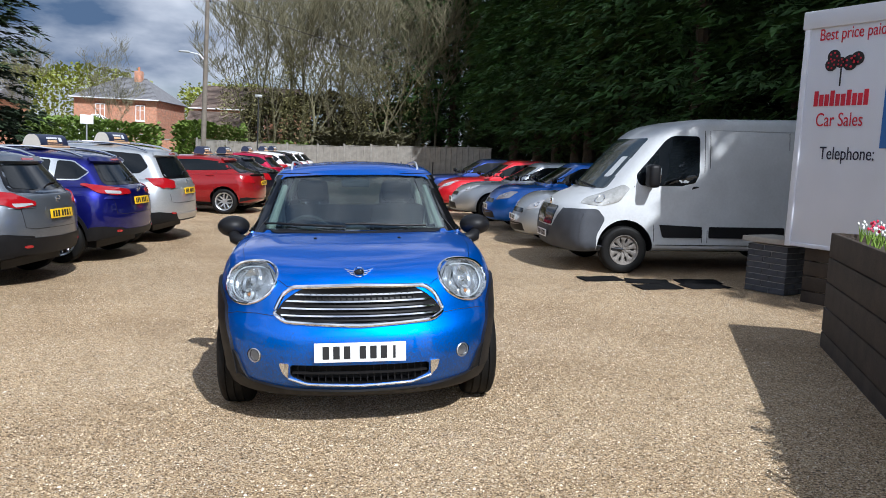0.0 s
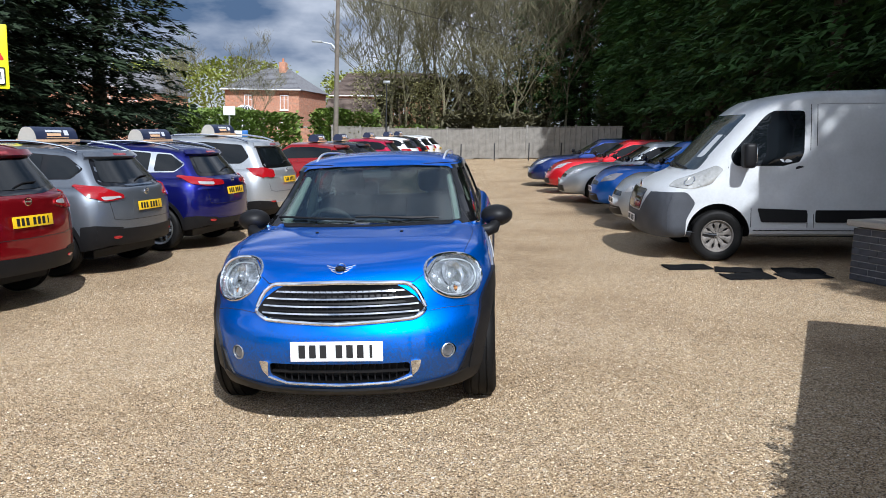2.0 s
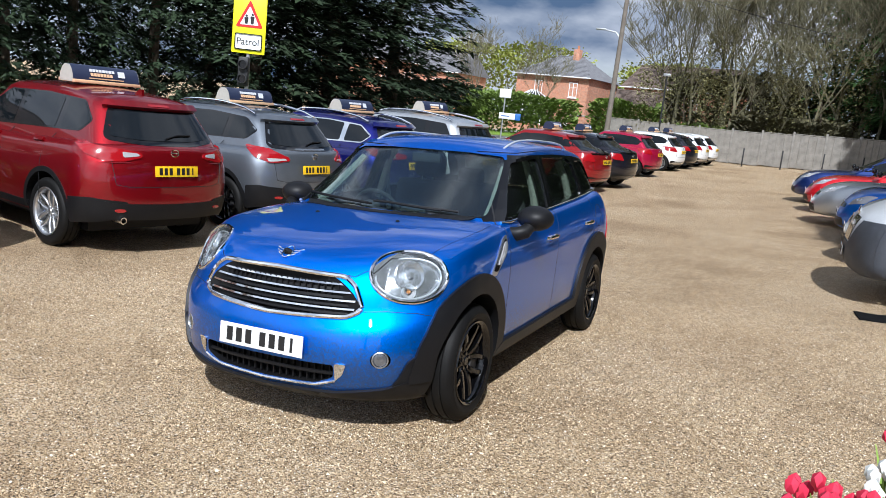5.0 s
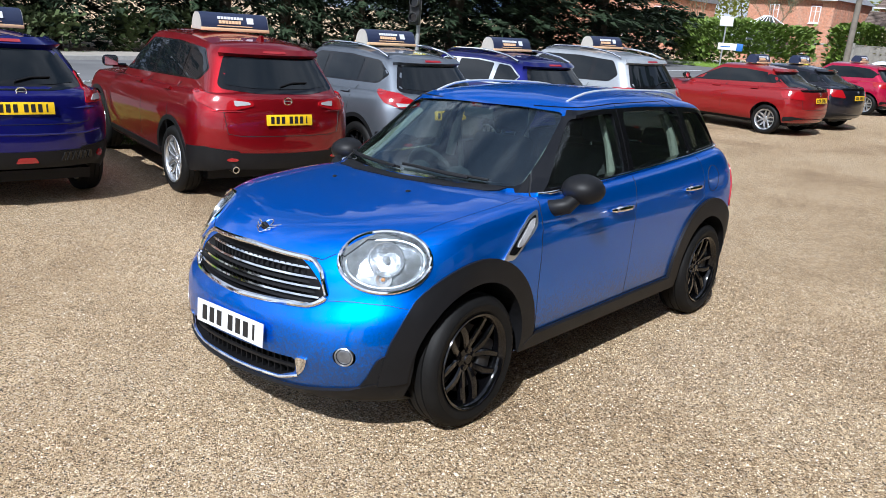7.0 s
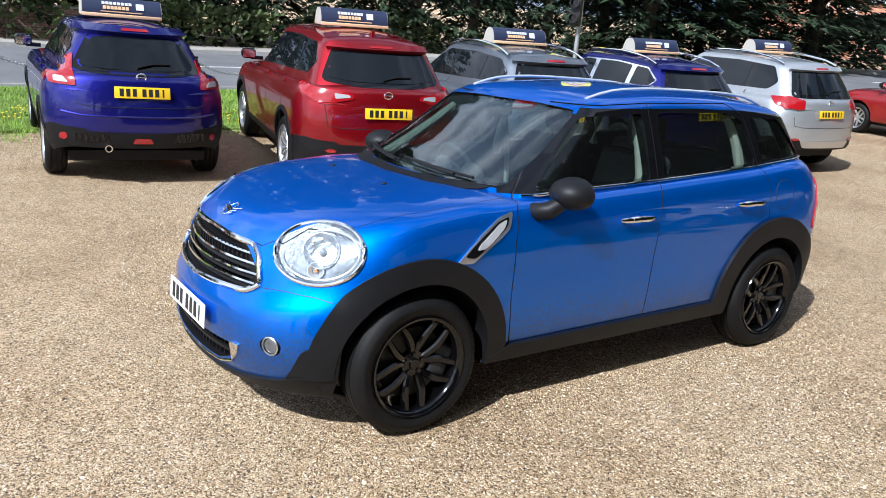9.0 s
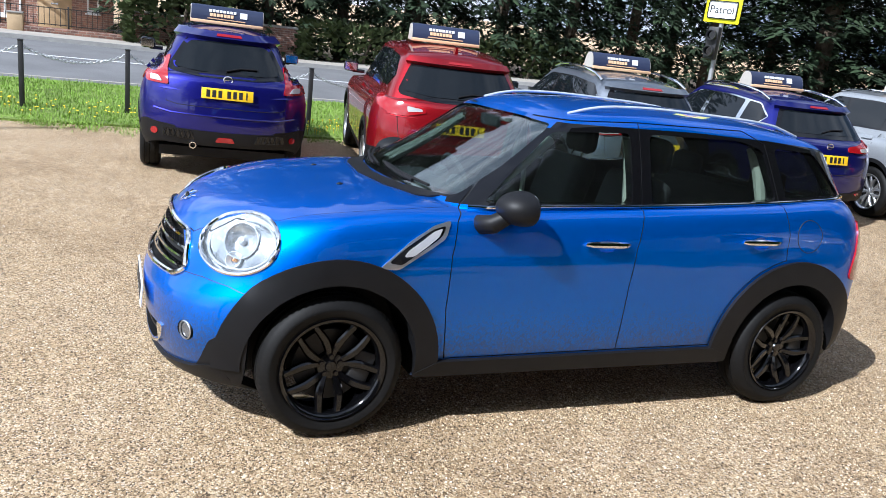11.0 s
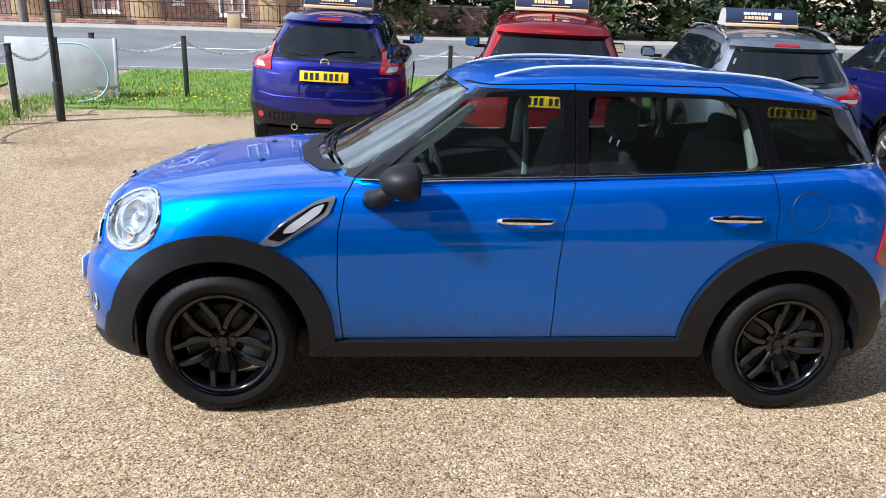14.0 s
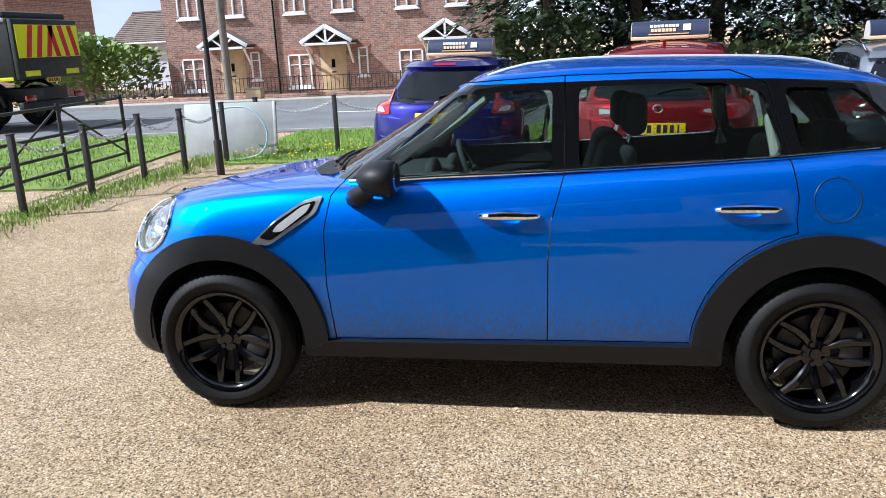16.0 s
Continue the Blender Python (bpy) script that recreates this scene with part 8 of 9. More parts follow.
bush("bush", "dark green undergrowth in the shade of the cypresses", 12.4, 20.0, 1.6, 7.0, 3.2, "undergrowth", 3000, 0.36, 37)
bush("willow", "pale yellow-green tree in spring leaf", -33, 88, 9, 5, 9.5, "willow", 9500, 0.40, 6)
bush("willow", "pale yellow-green tree in spring leaf", -13, 92, 6, 4, 8.0, "willow", 6000, 0.40, 7)
bush("hedge", "clipped green hedge beside the houses", -27, -17.6, 1.4, 2.4, 2.6, "hedge", 3200, 0.26, 8)
bush("shrub", "green shrub at the foot of the conifers", -24.2, 1.2, 1.2, 1.6, 2.6, "undergrowth", 1800, 0.26, 9)
bush("shrub", "low green shrub at the foot of the conifers", -24.6, 7.5, 1.0, 2.2, 1.4, "undergrowth", 1400, 0.24, 10)
bush("shrub", "low green shrub at the foot of the conifers", -25.0, 14.5, 1.0, 2.6, 1.6, "undergrowth", 1400, 0.24, 11)
far_green = part("verge", strip(-25.5, -13.5, list(np.arange(41, 60, 2.0)), 0.05, 0.08), "grass")
tagged(far_green, "green grass bank by the junction", "verge", kind="structure")
blades("verge_grass", lambda r: (r.uniform(-19, -9), r.uniform(41.5, 46)), 5000, 0.16, "blade", 9, "green grass on the far bank")


# ---- timber fence at the end of the lot ----
def fence_run(p0, p1, n):
    a, b = Vector(p0), Vector(p1)
    ang = math.degrees(math.atan2(b.y - a.y, b.x - a.x))
    w = (b - a).length / n
    run = thing("timber_fence", "weathered grey lap fence with timber posts", "fence", None)
    for k in range(n):
        c = a.lerp(b, (k + 0.5) / n)
        t = part("fence_panel", box((w - 0.12, 0.012, 1.70), (0, 0.03, 0.92)), "fence", run)
        t.matrix_basis = up_at(c.x, c.y, ang)
        for j in range(13):
            part("slat", box((w - 0.10, 0.02, 0.15), (0, -0.008 * (j % 2), 0.12 + j * 0.134), rot=Euler((radians(5), 0, 0)).to_matrix()), "fence", t, smooth=False)
        for x in (-w * 0.25, 0, w * 0.25):
            part("batten", box((0.045, 0.03, 1.76), (x, -0.035, 0.90)), "fence", t, smooth=False)
        part("post", box((0.10, 0.10, 1.95), (-w / 2, 0, 0.97), 0.01), "fence", t)
        part("capping", box((w, 0.07, 0.04), (0, 0, 1.84)), "fence", t)


fence_run((-9.4, 45.2), (-2.0, 43.6), 4)
fence_run((-2.0, 43.6), (4.4, 42.0), 4)
fence_run((4.4, 42.0), (7.6, 37.5), 3)
for x, y in ((-1.0, 40.4), (0.9, 39.8), (2.8, 39.2), (4.5, 38.4)):
    fence_post(x, y, 0.95)

# ---- poles and signs ----
pole = thing("utility_pole", "tall weathered wooden utility pole with a lamp arm", "pole", pose(-7.75, 37.9, gz(-7.75, 37.9) - 0.1, 0, 0.8, 0))
part("shaft", cyl(0.15, 9.1, (0, 0, 4.55), r2=0.10, seg=16), "wood_pole", pole)
part("lamp_arm", tube([(0, 0, 5.9), (-0.3, 0, 6.25), (-0.9, 0, 6.35)], 0.03, 8), "galv", pole)
part("lamp_head", box((0.55, 0.16, 0.10), (-1.1, 0, 6.36), 0.04, seg=3), "galv", pole)
part("insulator", cyl(0.035, 0.14, (0.12, 0, 9.0), seg=10, bevel=0.01), "gloss_black", pole)
wire = thing("overhead_wire", "thin black overhead wires from the pole", "wire", None)
for dx, dy, dz in ((22, 14, -2.6), (-24, -8, 1.0)):
    pts = [(-7.75 + dx * t, 37.9 + dy * t, 9.15 + dz * t - 1.2 * 4 * t * (1 - t) * 0.4) for t in np.linspace(0, 1, 14)]
    part("cable", tube(pts, 0.018, 5), "iron", wire)
lamp = thing("street_lamp", "slim black lamp post with a flat head", "lamp post", up_at(-4.75, 36.2))
part("column", cyl(0.045, 4.1, (0, 0, 2.05), r2=0.035, seg=12), "iron", lamp)
part("head", box((0.34, 0.2, 0.13), (0, 0, 4.15), 0.03), "galv", lamp)
wp = thing("telegraph_pole", "grey wooden telegraph pole on the far pavement", "pole", up_at(-23.2, -10.1))
part("shaft", cyl(0.14, 8.0, (0, 0, 4.0), r2=0.11, seg=14), "wood_pole", wp)
ss = thing("street_sign", "white direction sign with a blue panel on a post", "sign", up_at(-13.3, 37.0, 20))
part("post", cyl(0.04, 2.6, (0, 0, 1.3), seg=10), "galv", ss)
part("upper_panel", box((0.62, 0.03, 0.46), (0, -0.05, 2.45), 0.01), "plate_w", ss)
part("lower_panel", box((0.95, 0.03, 0.32), (0.25, -0.05, 1.25), 0.01), "plate_w", ss)
part("blue_panel", box((0.30, 0.03, 0.36), (0.80, -0.06, 1.25), 0.01), "sign_blue", ss)
part("lettering_bar", box((0.45, 0.01, 0.05), (0.12, -0.07, 1.25)), "sign_blue", ss)
for x, y in ((-10.4, 41.0), (-3.6, 41.2)):
    ym = thing("marker_post", "small yellow marker post on the grass", "post", up_at(x, y))
    part("body", box((0.22, 0.16, 0.75), (0, 0, 0.37), 0.04), "sign_yellow", ym)

px, py = -8.95, 10.0
pt = thing("patrol_sign", "yellow school patrol warning sign with signal lamps on a grey pole", "sign", up_at(px, py, 28))
part("pole", cyl(0.045, 3.95, (0, 0, 1.97), seg=16), "galv", pt)
part("backing", box((0.70, 0.02, 1.22), (0, -0.06, 3.05), 0.02), "sign_yellow", pt)
tri_o = [(-0.29, 2.98), (0.29, 2.98), (0.0, 3.55)]
part("warning_triangle", prism(poly_round(tri_o, 0.05), "Y", -0.078, -0.071), "sign_red", pt)
part("triangle_inner", prism(poly_round([(-0.20, 3.03), (0.20, 3.03), (0.0, 3.42)], 0.03), "Y", -0.084, -0.076), "plate_w", pt)
for x, k in ((-0.065, 0.85), (0.06, 1.0)):
    part("symbol", prism(poly_round([(x - 0.03, 3.05), (x + 0.03, 3.05), (x + 0.045, 3.05 + 0.16 * k), (x - 0.045, 3.05 + 0.16 * k)], 0.015), "Y", -0.089, -0.082), "ink", pt)
    part("symbol_top", prism(circle(x, 3.05 + 0.195 * k, 0.025, 12), "Y", -0.089, -0.082), "ink", pt)
part("name_panel", box((0.58, 0.012, 0.34), (0, -0.076, 2.68), 0.03), "ink", pt)
part("name_panel_face", box((0.54, 0.012, 0.30), (0, -0.082, 2.68), 0.03), "plate_w", pt)
text("Patrol", 0.20, "ink", pt, Matrix.Translation((-0.255, -0.090, 2.615)) @ Matrix.Rotation(math.pi / 2, 4, "X"))
sg = part("signal_head", box((0.22, 0.16, 0.62), (-0.06, -0.10, 2.05), 0.03), "iron", pt)
for z in (1.90, 2.20):
    part("signal_lens", cyl(0.08, 0.03, (-0.06, -0.19, z), "Y", 20), "gloss_black", sg)
    part("signal_hood", lathe([(0.085, -0.10), (0.095, -0.10), (0.095, 0.0), (0.085, 0.0), (0.085, -0.10)], 20, "Y", (-0.06, -0.18, z)), "iron", sg)


# ---- houses ----
def brick_mat(name, c1, c2, mortar, scale):
    m, n, l, b = nodes_of(name)
    tc = n.new("ShaderNodeTexCoord")
    mp = n.new("ShaderNodeMapping")
    mp.inputs["Rotation"].default_value = (math.pi / 2, 0, 0)
    t = n.new("ShaderNodeTexBrick")
    t.inputs["Scale"].default_value = 1.0
    t.inputs["Brick Width"].default_value, t.inputs["Row Height"].default_value, t.inputs["Mortar Size"].default_value = 0.225, 0.075, 0.008
    t.inputs["Color1"].default_value, t.inputs["Color2"].default_value, t.inputs["Mortar"].default_value = (*c1, 1), (*c2, 1), (*mortar, 1)
    t.inputs["Bias"].default_value = 0.0
    a = n.new("ShaderNodeTexNoise")
    a.inputs["Scale"].default_value, a.inputs["Detail"].default_value = 6, 6
    l.new(tc.outputs["Object"], mp.inputs["Vector"])
    l.new(mp.outputs["Vector"], t.inputs["Vector"])
    l.new(tc.outputs["Object"], a.inputs["Vector"])
    r = ramp_node(n, [(0.3, (0.65, 0.65, 0.65)), (0.7, (1.15, 1.1, 1.05))])
    l.new(a.outputs["Fac"], r.inputs["Fac"])
    mx = n.new("ShaderNodeMix")
    mx.data_type, mx.blend_type = "RGBA", "MULTIPLY"
    mx.inputs["Factor"].default_value = 1
    l.new(t.outputs["Color"], mx.inputs["A"])
    l.new(r.outputs["Color"], mx.inputs["B"])
    l.new(mx.outputs["Result"], b.inputs["Base Color"])
    b.inputs["Roughness"].default_value = 0.9
    bp_ = n.new("ShaderNodeBump")
    bp_.invert = True
    bp_.inputs["Strength"].default_value, bp_.inputs["Distance"].default_value = 0.6, 0.01
    l.new(t.outputs["Fac"], bp_.inputs["Height"])
    l.new(bp_.outputs["Normal"], b.inputs["Normal"])
    return m


M["wall_brick"] = brick_mat("mixed_red_brickwork", (0.40, 0.205, 0.150), (0.21, 0.120, 0.105), (0.42, 0.35, 0.30), 1)
M["wall_orange"] = brick_mat("orange_brickwork", (0.62, 0.28, 0.17), (0.52, 0.23, 0.14), (0.50, 0.40, 0.32), 1)


def window_unit(house, x, z, w, h, y=0.0, lights=2):
    """A white framed window set into a wall whose face is at y, looking to -y."""
    wd = part("window", box((w, 0.10, 0.06), (x, y - 0.02, z - 0.03), 0.01), "upvc", house)
    for nm, sz, at in (("frame_top", (w, 0.09, 0.06), (x, y - 0.01, z + h - 0.03)), ("frame_foot", (w, 0.09, 0.06), (x, y - 0.01, z + 0.03)), ("frame_side", (0.06, 0.09, h), (x - w / 2 + 0.03, y - 0.01, z + h / 2)), ("frame_side", (0.06, 0.09, h), (x + w / 2 - 0.03, y - 0.01, z + h / 2))):
        part(nm, box(sz, at, 0.008), "upvc", wd)
    for k in range(1, lights):
        part("mullion", box((0.07, 0.09, h), (x - w / 2 + w * k / lights, y - 0.012, z + h / 2), 0.008), "upvc", wd)
    part("glazing_bar", box((w, 0.05, 0.03), (x, y - 0.008, z + h * 0.68), 0.004), "upvc", wd)
    part("pane", box((w - 0.06, 0.02, h - 0.06), (x, y + 0.015, z + h / 2)), "smoke_glass", wd)
    part("sill", box((w + 0.12, 0.16, 0.05), (x, y - 0.05, z - 0.075), 0.01), "upvc", wd)
    part("lintel", box((w + 0.2, 0.025, 0.16), (x, y - 0.012, z + h + 0.08)), "brick_red", wd)
    return wd


def gable_roof(house, x0, x1, y0, y1, z, rise, material, over=0.3, hip=0.0, axis="x"):
    ym = (y0 + y1) / 2
    V = [(x0 - over, y0 - over, z), (x1 + over, y0 - over, z), (x1 + over, y1 + over, z), (x0 - over, y1 + over, z), (x0 - over + hip, ym, z + rise), (x1 + over - hip, ym, z + rise)]
    F = [(0, 1, 5, 4), (2, 3, 4, 5), (1, 2, 5), (3, 0, 4), (3, 2, 1, 0)]
    rf = part("roof", from_arrays(V, F), material, house, smooth=False)
    part("ridge", tube([V[4], V[5]], 0.09, 8), material, rf)
    n = int((rise + 3) / 0.3)
    for k in range(1, n):
        t = k / n
        a, b = Vector(V[0]).lerp(Vector(V[4]), t), Vector(V[1]).lerp(Vector(V[5]), t)
        part("tile_course", box(((b - a).length, 0.10, 0.03), (a + b) / 2 + Vector((0, 0, 0.02)), rot=Euler((math.atan2(rise, ym - y0), 0, 0)).to_matrix()), material, rf, smooth=False)
    part("gutter", tube([(x0 - over, y0 - over - 0.05, z), (x1 + over, y0 - over - 0.05, z)], 0.055, 8), "upvc", rf)
    return rf


# terrace across the road; its front looks to +x
hm = Matrix.Translation((-28, 0, -0.36)) @ Matrix.Rotation(math.pi / 2, 4, "Z")
terrace = thing("terraced_house", "terrace of mixed red brick with white windows and timber porches", "house", hm)
hb = box((13.8, 8.0, 5.3), (-7.80, 4.0, 2.65))
part("wall", hb, "wall_brick", terrace, smooth=False)
gable_roof(terrace, -14.7, -0.9, 0.0, 8.0, 5.3, 2.9, "tile_roof")
for y0 in (-13.58, -8.97, -4.33):
    window_unit(terrace, y0, 0.46, 0.98, 1.30, 0.0)
for y0 in (-13.55, -11.6, -9.0, -7.0, -4.4, -2.4):
    window_unit(terrace, y0, 3.38, 0.92, 1.20, 0.0)
for y0 in (-10.86, -6.30, -1.57):
    window_unit(terrace, y0, 0.84, 0.40, 1.10, 0.0, 1)
for y0 in (-11.85, -7.55, -2.80):
    dr = part("door", box((0.92, 0.07, 1.95), (y0, -0.01, 0.98), 0.01), "oak", terrace)
    part("door_frame", box((1.08, 0.05, 2.06), (y0, 0.0, 1.02), 0.01), "oak", dr)
    part("door_pane", box((0.14, 0.02, 0.32), (y0, -0.05, 1.35)), "gloss_black", dr)
    part("letter_plate", box((0.22, 0.02, 0.05), (y0, -0.05, 1.0)), "chrome", dr)
    pc = part("porch", box((2.0, 0.9, 0.05), (y0, -0.42, 2.10)), "upvc", terrace, "white timber porch with a tiled gable")
    for sd in (1, -1):
        L = math.hypot(1.05, 0.62)
        part("porch_roof", box((L, 0.98, 0.07), (y0 + sd * 0.52, -0.45, 2.52), 0.01, rot=Euler((0, sd * math.atan2(0.62, 1.05), 0)).to_matrix()), "tile_roof", pc, smooth=False)
        part("barge_board", box((L, 0.04, 0.15), (y0 + sd * 0.52, -0.95, 2.50), 0.006, rot=Euler((0, sd * math.atan2(0.62, 1.05), 0)).to_matrix()), "upvc", pc)
        part("bracket", tube([(y0 + sd * 0.88, -0.9, 2.10), (y0 + sd * 0.84, -0.45, 1.75), (y0 + sd * 0.84, -0.05, 1.35)], 0.05, 6), "upvc", pc)
        part("strut", tube([(y0, -0.92, 2.16), (y0 + sd * 0.40, -0.92, 2.48)], 0.035, 6), "upvc", pc)
    part("king_post", box((0.08, 0.06, 0.62), (y0, -0.93, 2.42)), "upvc", pc)
    part("tie_beam", box((1.7, 0.06, 0.09), (y0, -0.93, 2.13)), "upvc", pc)
part("down_pipe", tube([(-9.9, -0.06, 0.0), (-9.9, -0.06, 5.2)], 0.04, 8), "gloss_black", terrace)

# wall and railings before the terrace
rl = thing("iron_railings", "black iron railings on a low brick wall", "railing", Matrix.Translation((-24.4, 0, gz(-24.4, 0))) @ Matrix.Rotation(math.pi / 2, 4, "Z"))
part("low_wall", box((15.2, 0.22, 0.34), (-8.0, 0, 0.15), 0.01), "wall_brick", rl)
for z in (0.42, 0.92):
    part("rail", box((15.2, 0.04, 0.025), (-8.0, 0, z)), "iron", rl)
for k in range(100):
    part("baluster", box((0.018, 0.018, 0.56), (-15.5 + 0.152 * k, 0, 0.66)), "iron", rl, smooth=False)
for k in range(9):
    part("railing_post", box((0.05, 0.05, 0.98), (-15.5 + 1.9 * k, 0, 0.5), 0.006), "iron", rl)
bw = thing("brick_boundary_wall", "long boundary wall of dark red brick", "wall", Matrix.Translation((-24.9, 0, gz(-25, 0) - 0.05)) @ Matrix.Rotation(math.pi / 2, 4, "Z"))
part("wall", box((5.4, 0.25, 1.15), (2.4, 0, 0.55)), "wall_brick", bw, smooth=False)
part("coping", box((5.4, 0.32, 0.07), (2.4, 0, 1.15), 0.01), "kerb", bw)
for x, w, h in ((-9.3, 0.55, 0.35), (-3.6, 0.42, 0.5)):
    pk = thing("garden_box", "small brown timber box on the pavement", "box", Matrix.Translation((-23.6, x, gz(-23.6, x) + 0.13)))
    part("body", box((0.4, w, h), (0, 0, h / 2), 0.015), "oak", pk)
    part("lid", box((0.44, w + 0.04, 0.04), (0, 0, h + 0.02), 0.01), "fence", pk)

# brick house beyond the terrace's end
h2 = thing("brick_house", "two-storey red brick house end beyond the hedge", "house", Matrix.Translation((-30, -27.5, -0.36)) @ Matrix.Rotation(math.pi / 2, 4, "Z"))
part("wall", box((8.6, 7.0, 5.3), (0.0, 3.5, 2.65)), "wall_brick", h2, smooth=False)
gable_roof(h2, -4.3, 4.3, 0, 7, 5.3, 2.6, "tile_roof")
window_unit(h2, 1.5, 0.5, 1.1, 1.3)
h3 = thing("bungalow", "low pale house with a brown tiled roof", "house", Matrix.Translation((-42, -23.5, -0.36)) @ Matrix.Rotation(math.pi / 2, 4, "Z"))
part("wall", box((9.0, 6.0, 2.7), (3.0, 3.0, 1.35)), "board", h3, smooth=False)
gable_roof(h3, -1.5, 7.5, 0, 6, 2.7, 1.9, "tile_roof")

# orange brick house at the end of the road, and its neighbours
fh = thing("detached_house", "orange brick house with a hipped grey slate roof", "house", pose(-19.6, 64.5, 0.3, 0, 0, -6) @ Matrix.Diagonal((0.80, 1, 1, 1)))
part("wall", box((8.6, 7.5, 4.9), (0, 3.75, 2.45)), "wall_orange", fh, smooth=False)
gable_roof(fh, -4.3, 4.3, 0, 7.5, 4.9, 2.0, "slate", 0.35, 3.0)
window_unit(fh, -1.55, 3.2, 0.95, 1.25)
window_unit(fh, 2.6, 3.2, 0.95, 1.25)
window_unit(fh, 2.4, 0.8, 1.3, 1.3)
ch = part("chimney", box((0.75, 0.6, 1.3), (0.9, 3.4, 6.9), 0.02), "wall_orange", fh)
part("chimney_pot", cyl(0.13, 0.4, (0.9, 3.4, 7.7), seg=12), "brick_orange", ch)
cons = thing("conservatory", "white framed glass conservatory with a pitched roof", "conservatory", pose(-20.6, 61.2, 0.3, 0, 0, -6))
part("dwarf_wall", box((3.0, 2.6, 0.6), (0, 1.3, 0.3)), "wall_orange", cons, smooth=False)
for k in range(6):
    part("upright", box((0.08, 0.08, 1.8), (-1.46 + 0.584 * k, 0.04, 1.5)), "upvc", cons)
part("glazing", box((2.9, 2.4, 1.7), (0, 1.3, 1.45)), "smoke_glass", cons, smooth=False)
part("eaves_beam", box((3.1, 2.7, 0.1), (0, 1.3, 2.40)), "upvc", cons)
V = [(-1.55, -0.05, 2.45), (1.55, -0.05, 2.45), (1.55, 2.6, 2.45), (-1.55, 2.6, 2.45), (-0.3, 1.3, 3.45), (0.3, 1.3, 3.45)]
part("glass_roof", from_arrays(V, [(0, 1, 5, 4), (2, 3, 4, 5), (1, 2, 5), (3, 0, 4), (3, 2, 1, 0)]), "smoke_glass", cons, smooth=False)
for a, b in ((0, 4), (1, 5), (4, 5), (2, 5), (3, 4)):
    part("roof_bar", tube([V[a], V[b]], 0.05, 6), "upvc", cons)
for k in range(4):
    part("roof_bar", tube([(-0.93 + 0.62 * k, -0.05, 2.47), (-0.2 + 0.13 * k, 1.25, 3.43)], 0.035, 6), "upvc", cons)
for x, y, w, d, hgt, rise, rz, wm, rm, lab in ((-9.6, 66.0, 8.5, 7.0, 4.6, 2.2, -14, "wall_orange", "tile_roof", "brick house with a brown tiled roof behind the hedge"), (-10.6, 60.5, 4.6, 3.6, 2.6, 1.5, 0, "wall_orange", "tile_roof", "low brick garage with a tiled roof"), (-30.5, 56.0, 5.2, 7.0, 4.6, 2.3, 72, "wall_orange", "slate", "brick house gable beside the conifers"), (-38, 74, 10, 7, 4.8, 2.3, -4, "wall_orange", "slate", "distant brick house among bare trees")):
    hh = thing("brick_house", lab, "house", pose(x, y, 0.3, 0, 0, rz))
    part("wall", box((w, d, hgt), (0, d / 2, hgt / 2)), wm, hh, smooth=False)
    gable_roof(hh, -w / 2, w / 2, 0, d, hgt, rise, rm)
    if hgt > 3:
        window_unit(hh, -w / 4, 3.0, 0.9, 1.1)
        window_unit(hh, w / 4, 3.0, 0.9, 1.1)
        window_unit(hh, w / 4, 0.8, 0.9, 1.2)
gw = thing("brick_garden_wall", "brown brick garden wall between the hedges", "wall", pose(-11.6, 49.5, gz(-11.6, 49.5), 0, 0, -4))
part("wall", box((3.4, 0.25, 1.7), (0, 0, 0.85)), "wall_orange", gw, smooth=False)
part("coping", box((3.4, 0.32, 0.08), (0, 0, 1.72), 0.01), "kerb", gw)

# tipper lorry on the near lane, its tail in view
tk = thing("tipper_lorry", "dark tipper lorry with yellow and red chevrons on its tail", "lorry", pose(-13.4, -10.3, gz(-13.4, -10), 0, 0, 0))
part("tipper_body", box((2.4, 6.2, 1.35), (0, -3.1, 1.85), 0.05), "truck_body", tk)
part("tail_board", box((2.4, 0.10, 1.30), (0, 0.06, 1.85), 0.02), "truck_body", tk)
part("chevron_board", box((2.3, 0.03, 0.72), (0, 0.13, 2.02), 0.01), "sign_yellow", tk)
for k in range(6):
    part("chevron", prism([(-1.1 + 0.37 * k, 1.67), (-0.93 + 0.37 * k, 1.67), (-0.72 + 0.37 * k - (0.42 if k > 2 else 0), 2.37), (-0.89 + 0.37 * k - (0.42 if k > 2 else 0), 2.37)], "Y", 0.142, 0.150), "sign_red", tk, smooth=False)
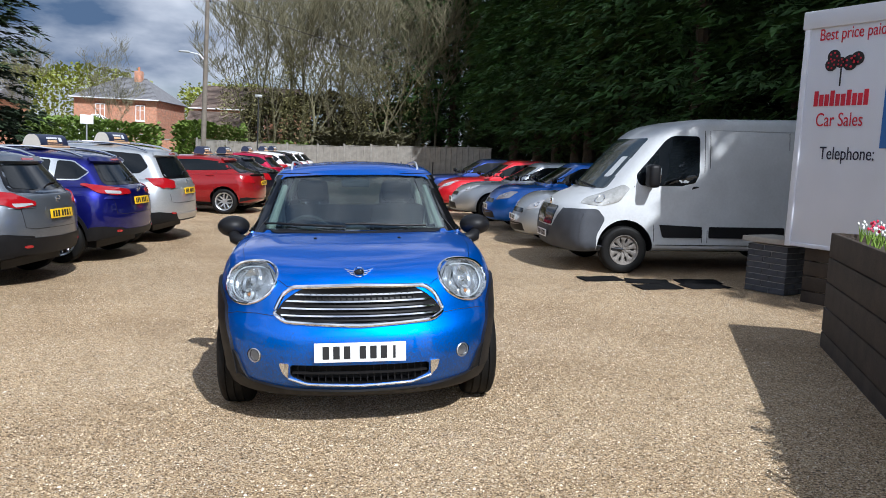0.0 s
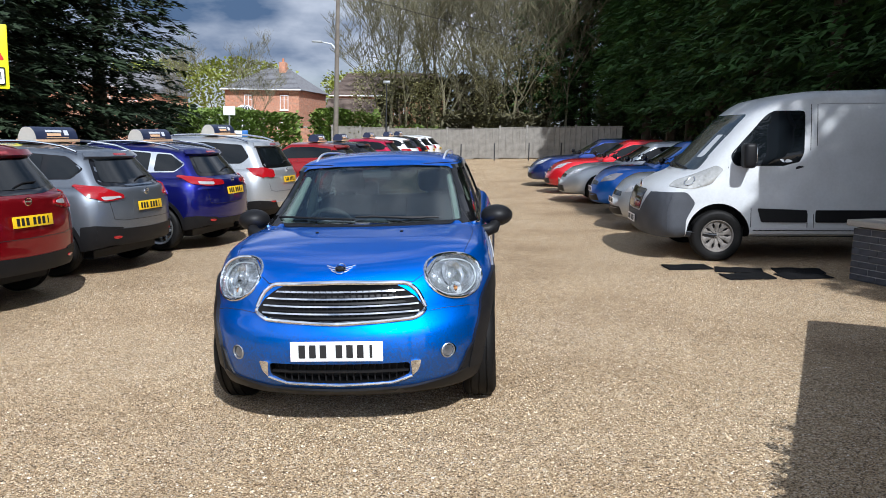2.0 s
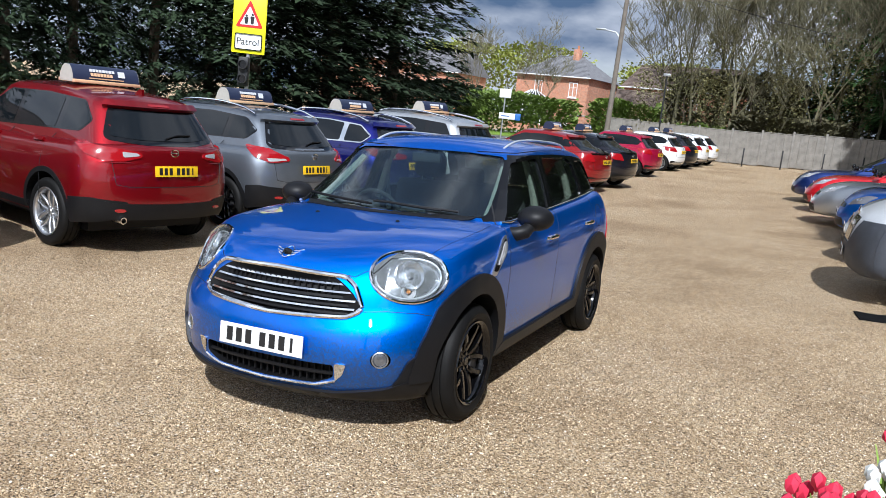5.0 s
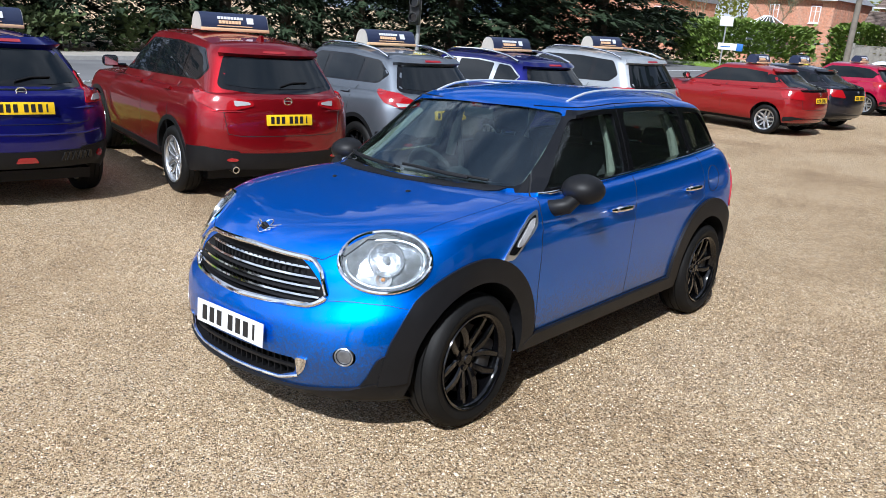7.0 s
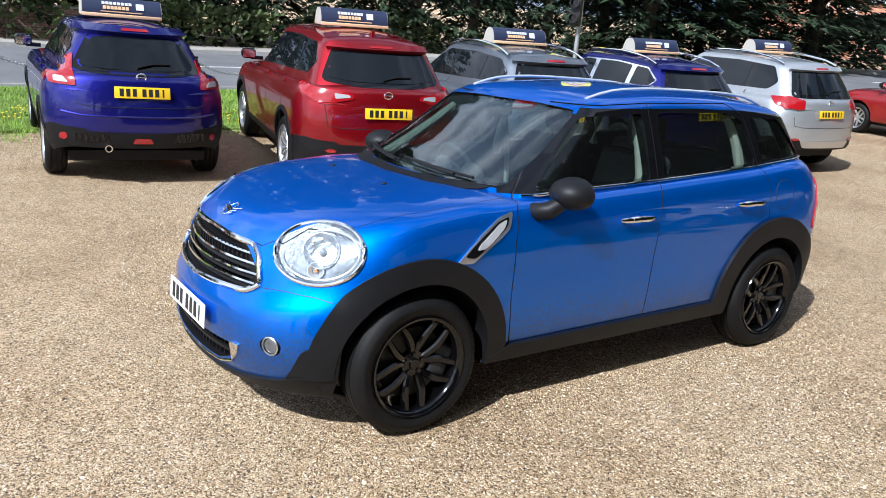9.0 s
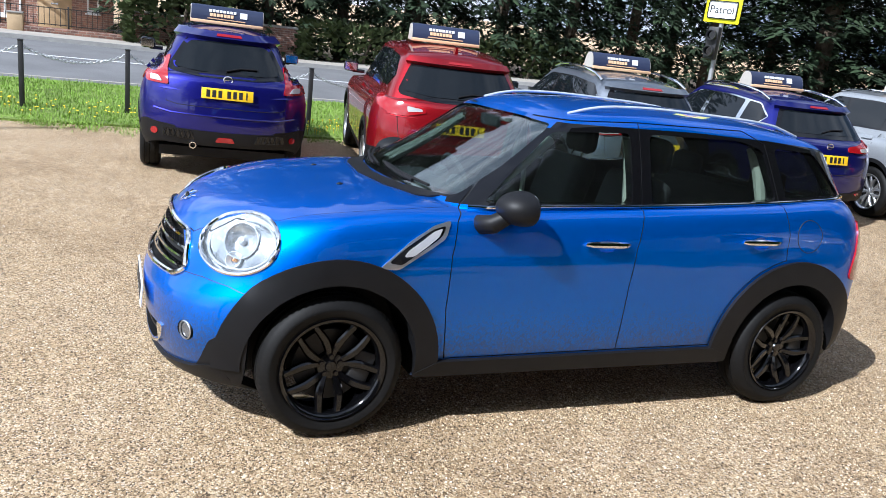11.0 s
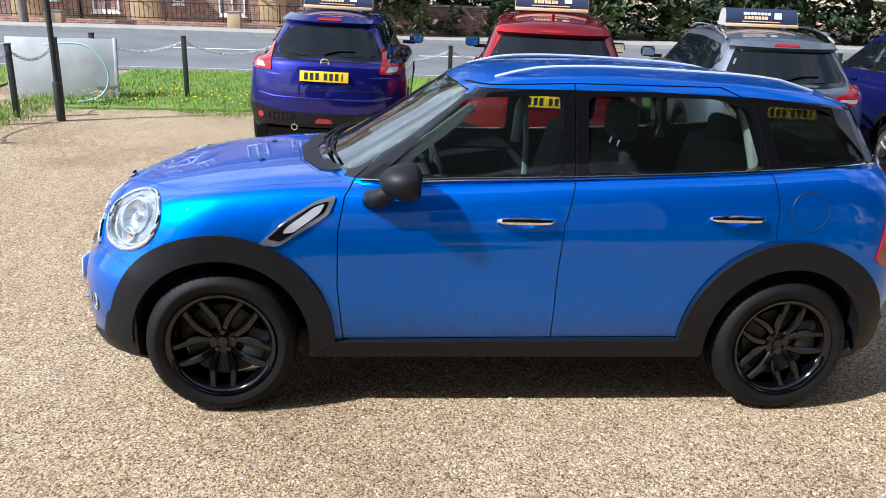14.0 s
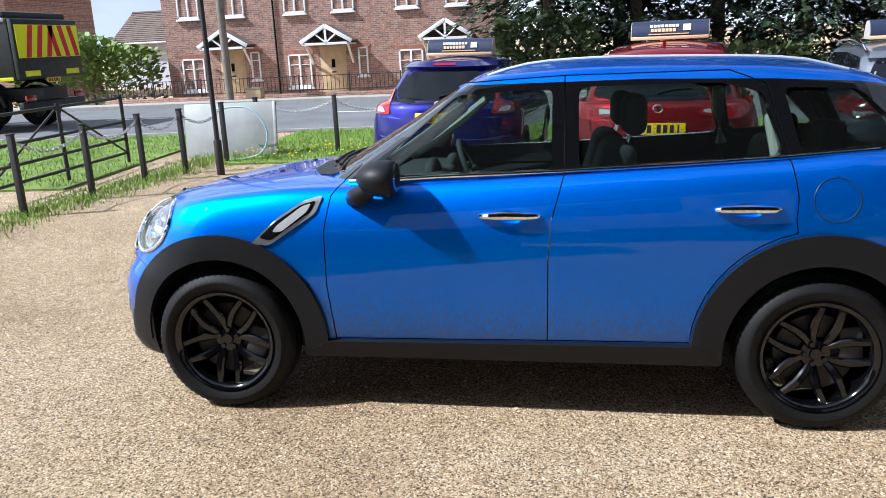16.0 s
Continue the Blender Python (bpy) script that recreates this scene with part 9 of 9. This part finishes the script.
part("chassis", box((0.9, 9.0, 0.28), (0, -4.4, 0.85), 0.02), "truck_body", tk)
part("rear_bar", box((2.35, 0.12, 0.16), (0, 0.0, 0.62), 0.02), "truck_body", tk)
for sd in (1, -1):
    part("tail_lamp", box((0.34, 0.05, 0.13), (sd * 0.92, 0.08, 0.78), 0.01), "red_lens", tk)
    part("reflector_bar", box((0.5, 0.03, 0.12), (sd * 0.75, 0.12, 1.32)), "sign_yellow", tk)
    for y in (-1.1, -2.45, -6.2, -8.0):
        w = part("wheel", lathe([(0.28, -0.14), (0.48, -0.15), (0.51, -0.10), (0.51, 0.10), (0.48, 0.15), (0.28, 0.14)], 36, "X", (sd * 1.05, y, 0.51)), "tyre", tk)
        part("rim", lathe([(0.0, 0.05), (0.10, 0.06), (0.14, 0.0), (0.26, 0.06), (0.29, 0.13), (0.27, 0.13), (0.22, -0.02), (0.0, -0.02)], 28, "X", (sd * 1.05, y, 0.51)), "steel_wheel", w)
        part("mudguard", tube([(sd * 1.05, y + 0.62 * math.cos(a), 0.51 + 0.62 * math.sin(a)) for a in np.linspace(0.15, 3.0, 9)], 0.05, 6), "plastic", tk)
part("cab", box((2.4, 2.0, 2.2), (0, -8.4, 1.75), 0.12, seg=3), "board", tk)
part("cab_window", box((2.42, 0.9, 0.7), (0, -8.5, 2.25), 0.05), "dark_glass", tk)
part("load_cover", box((2.3, 6.0, 0.2), (0, -3.1, 2.58), 0.08), "interior", tk)
plate("number_plate", tk, "plate_y", (0, 0.10, 1.15), Matrix.Rotation(math.pi, 3, "Z"))
side_words = Matrix(((0, 0, 1, 1.212), (1, 0, 0, -5.6), (0, 1, 0, 1.78), (0, 0, 0, 1)))
text("Grab Hire & Aggregates", 0.55, "plate_w", tk, side_words @ Matrix.Diagonal((0.80, 1, 1, 1)))
for z, nm, mt in ((2.48, "side_rail", "galv"), (1.22, "side_stripe", "sign_yellow")):
    part(nm, box((0.02, 6.1, 0.08), (1.212, -3.1, z), 0.004), mt, tk)
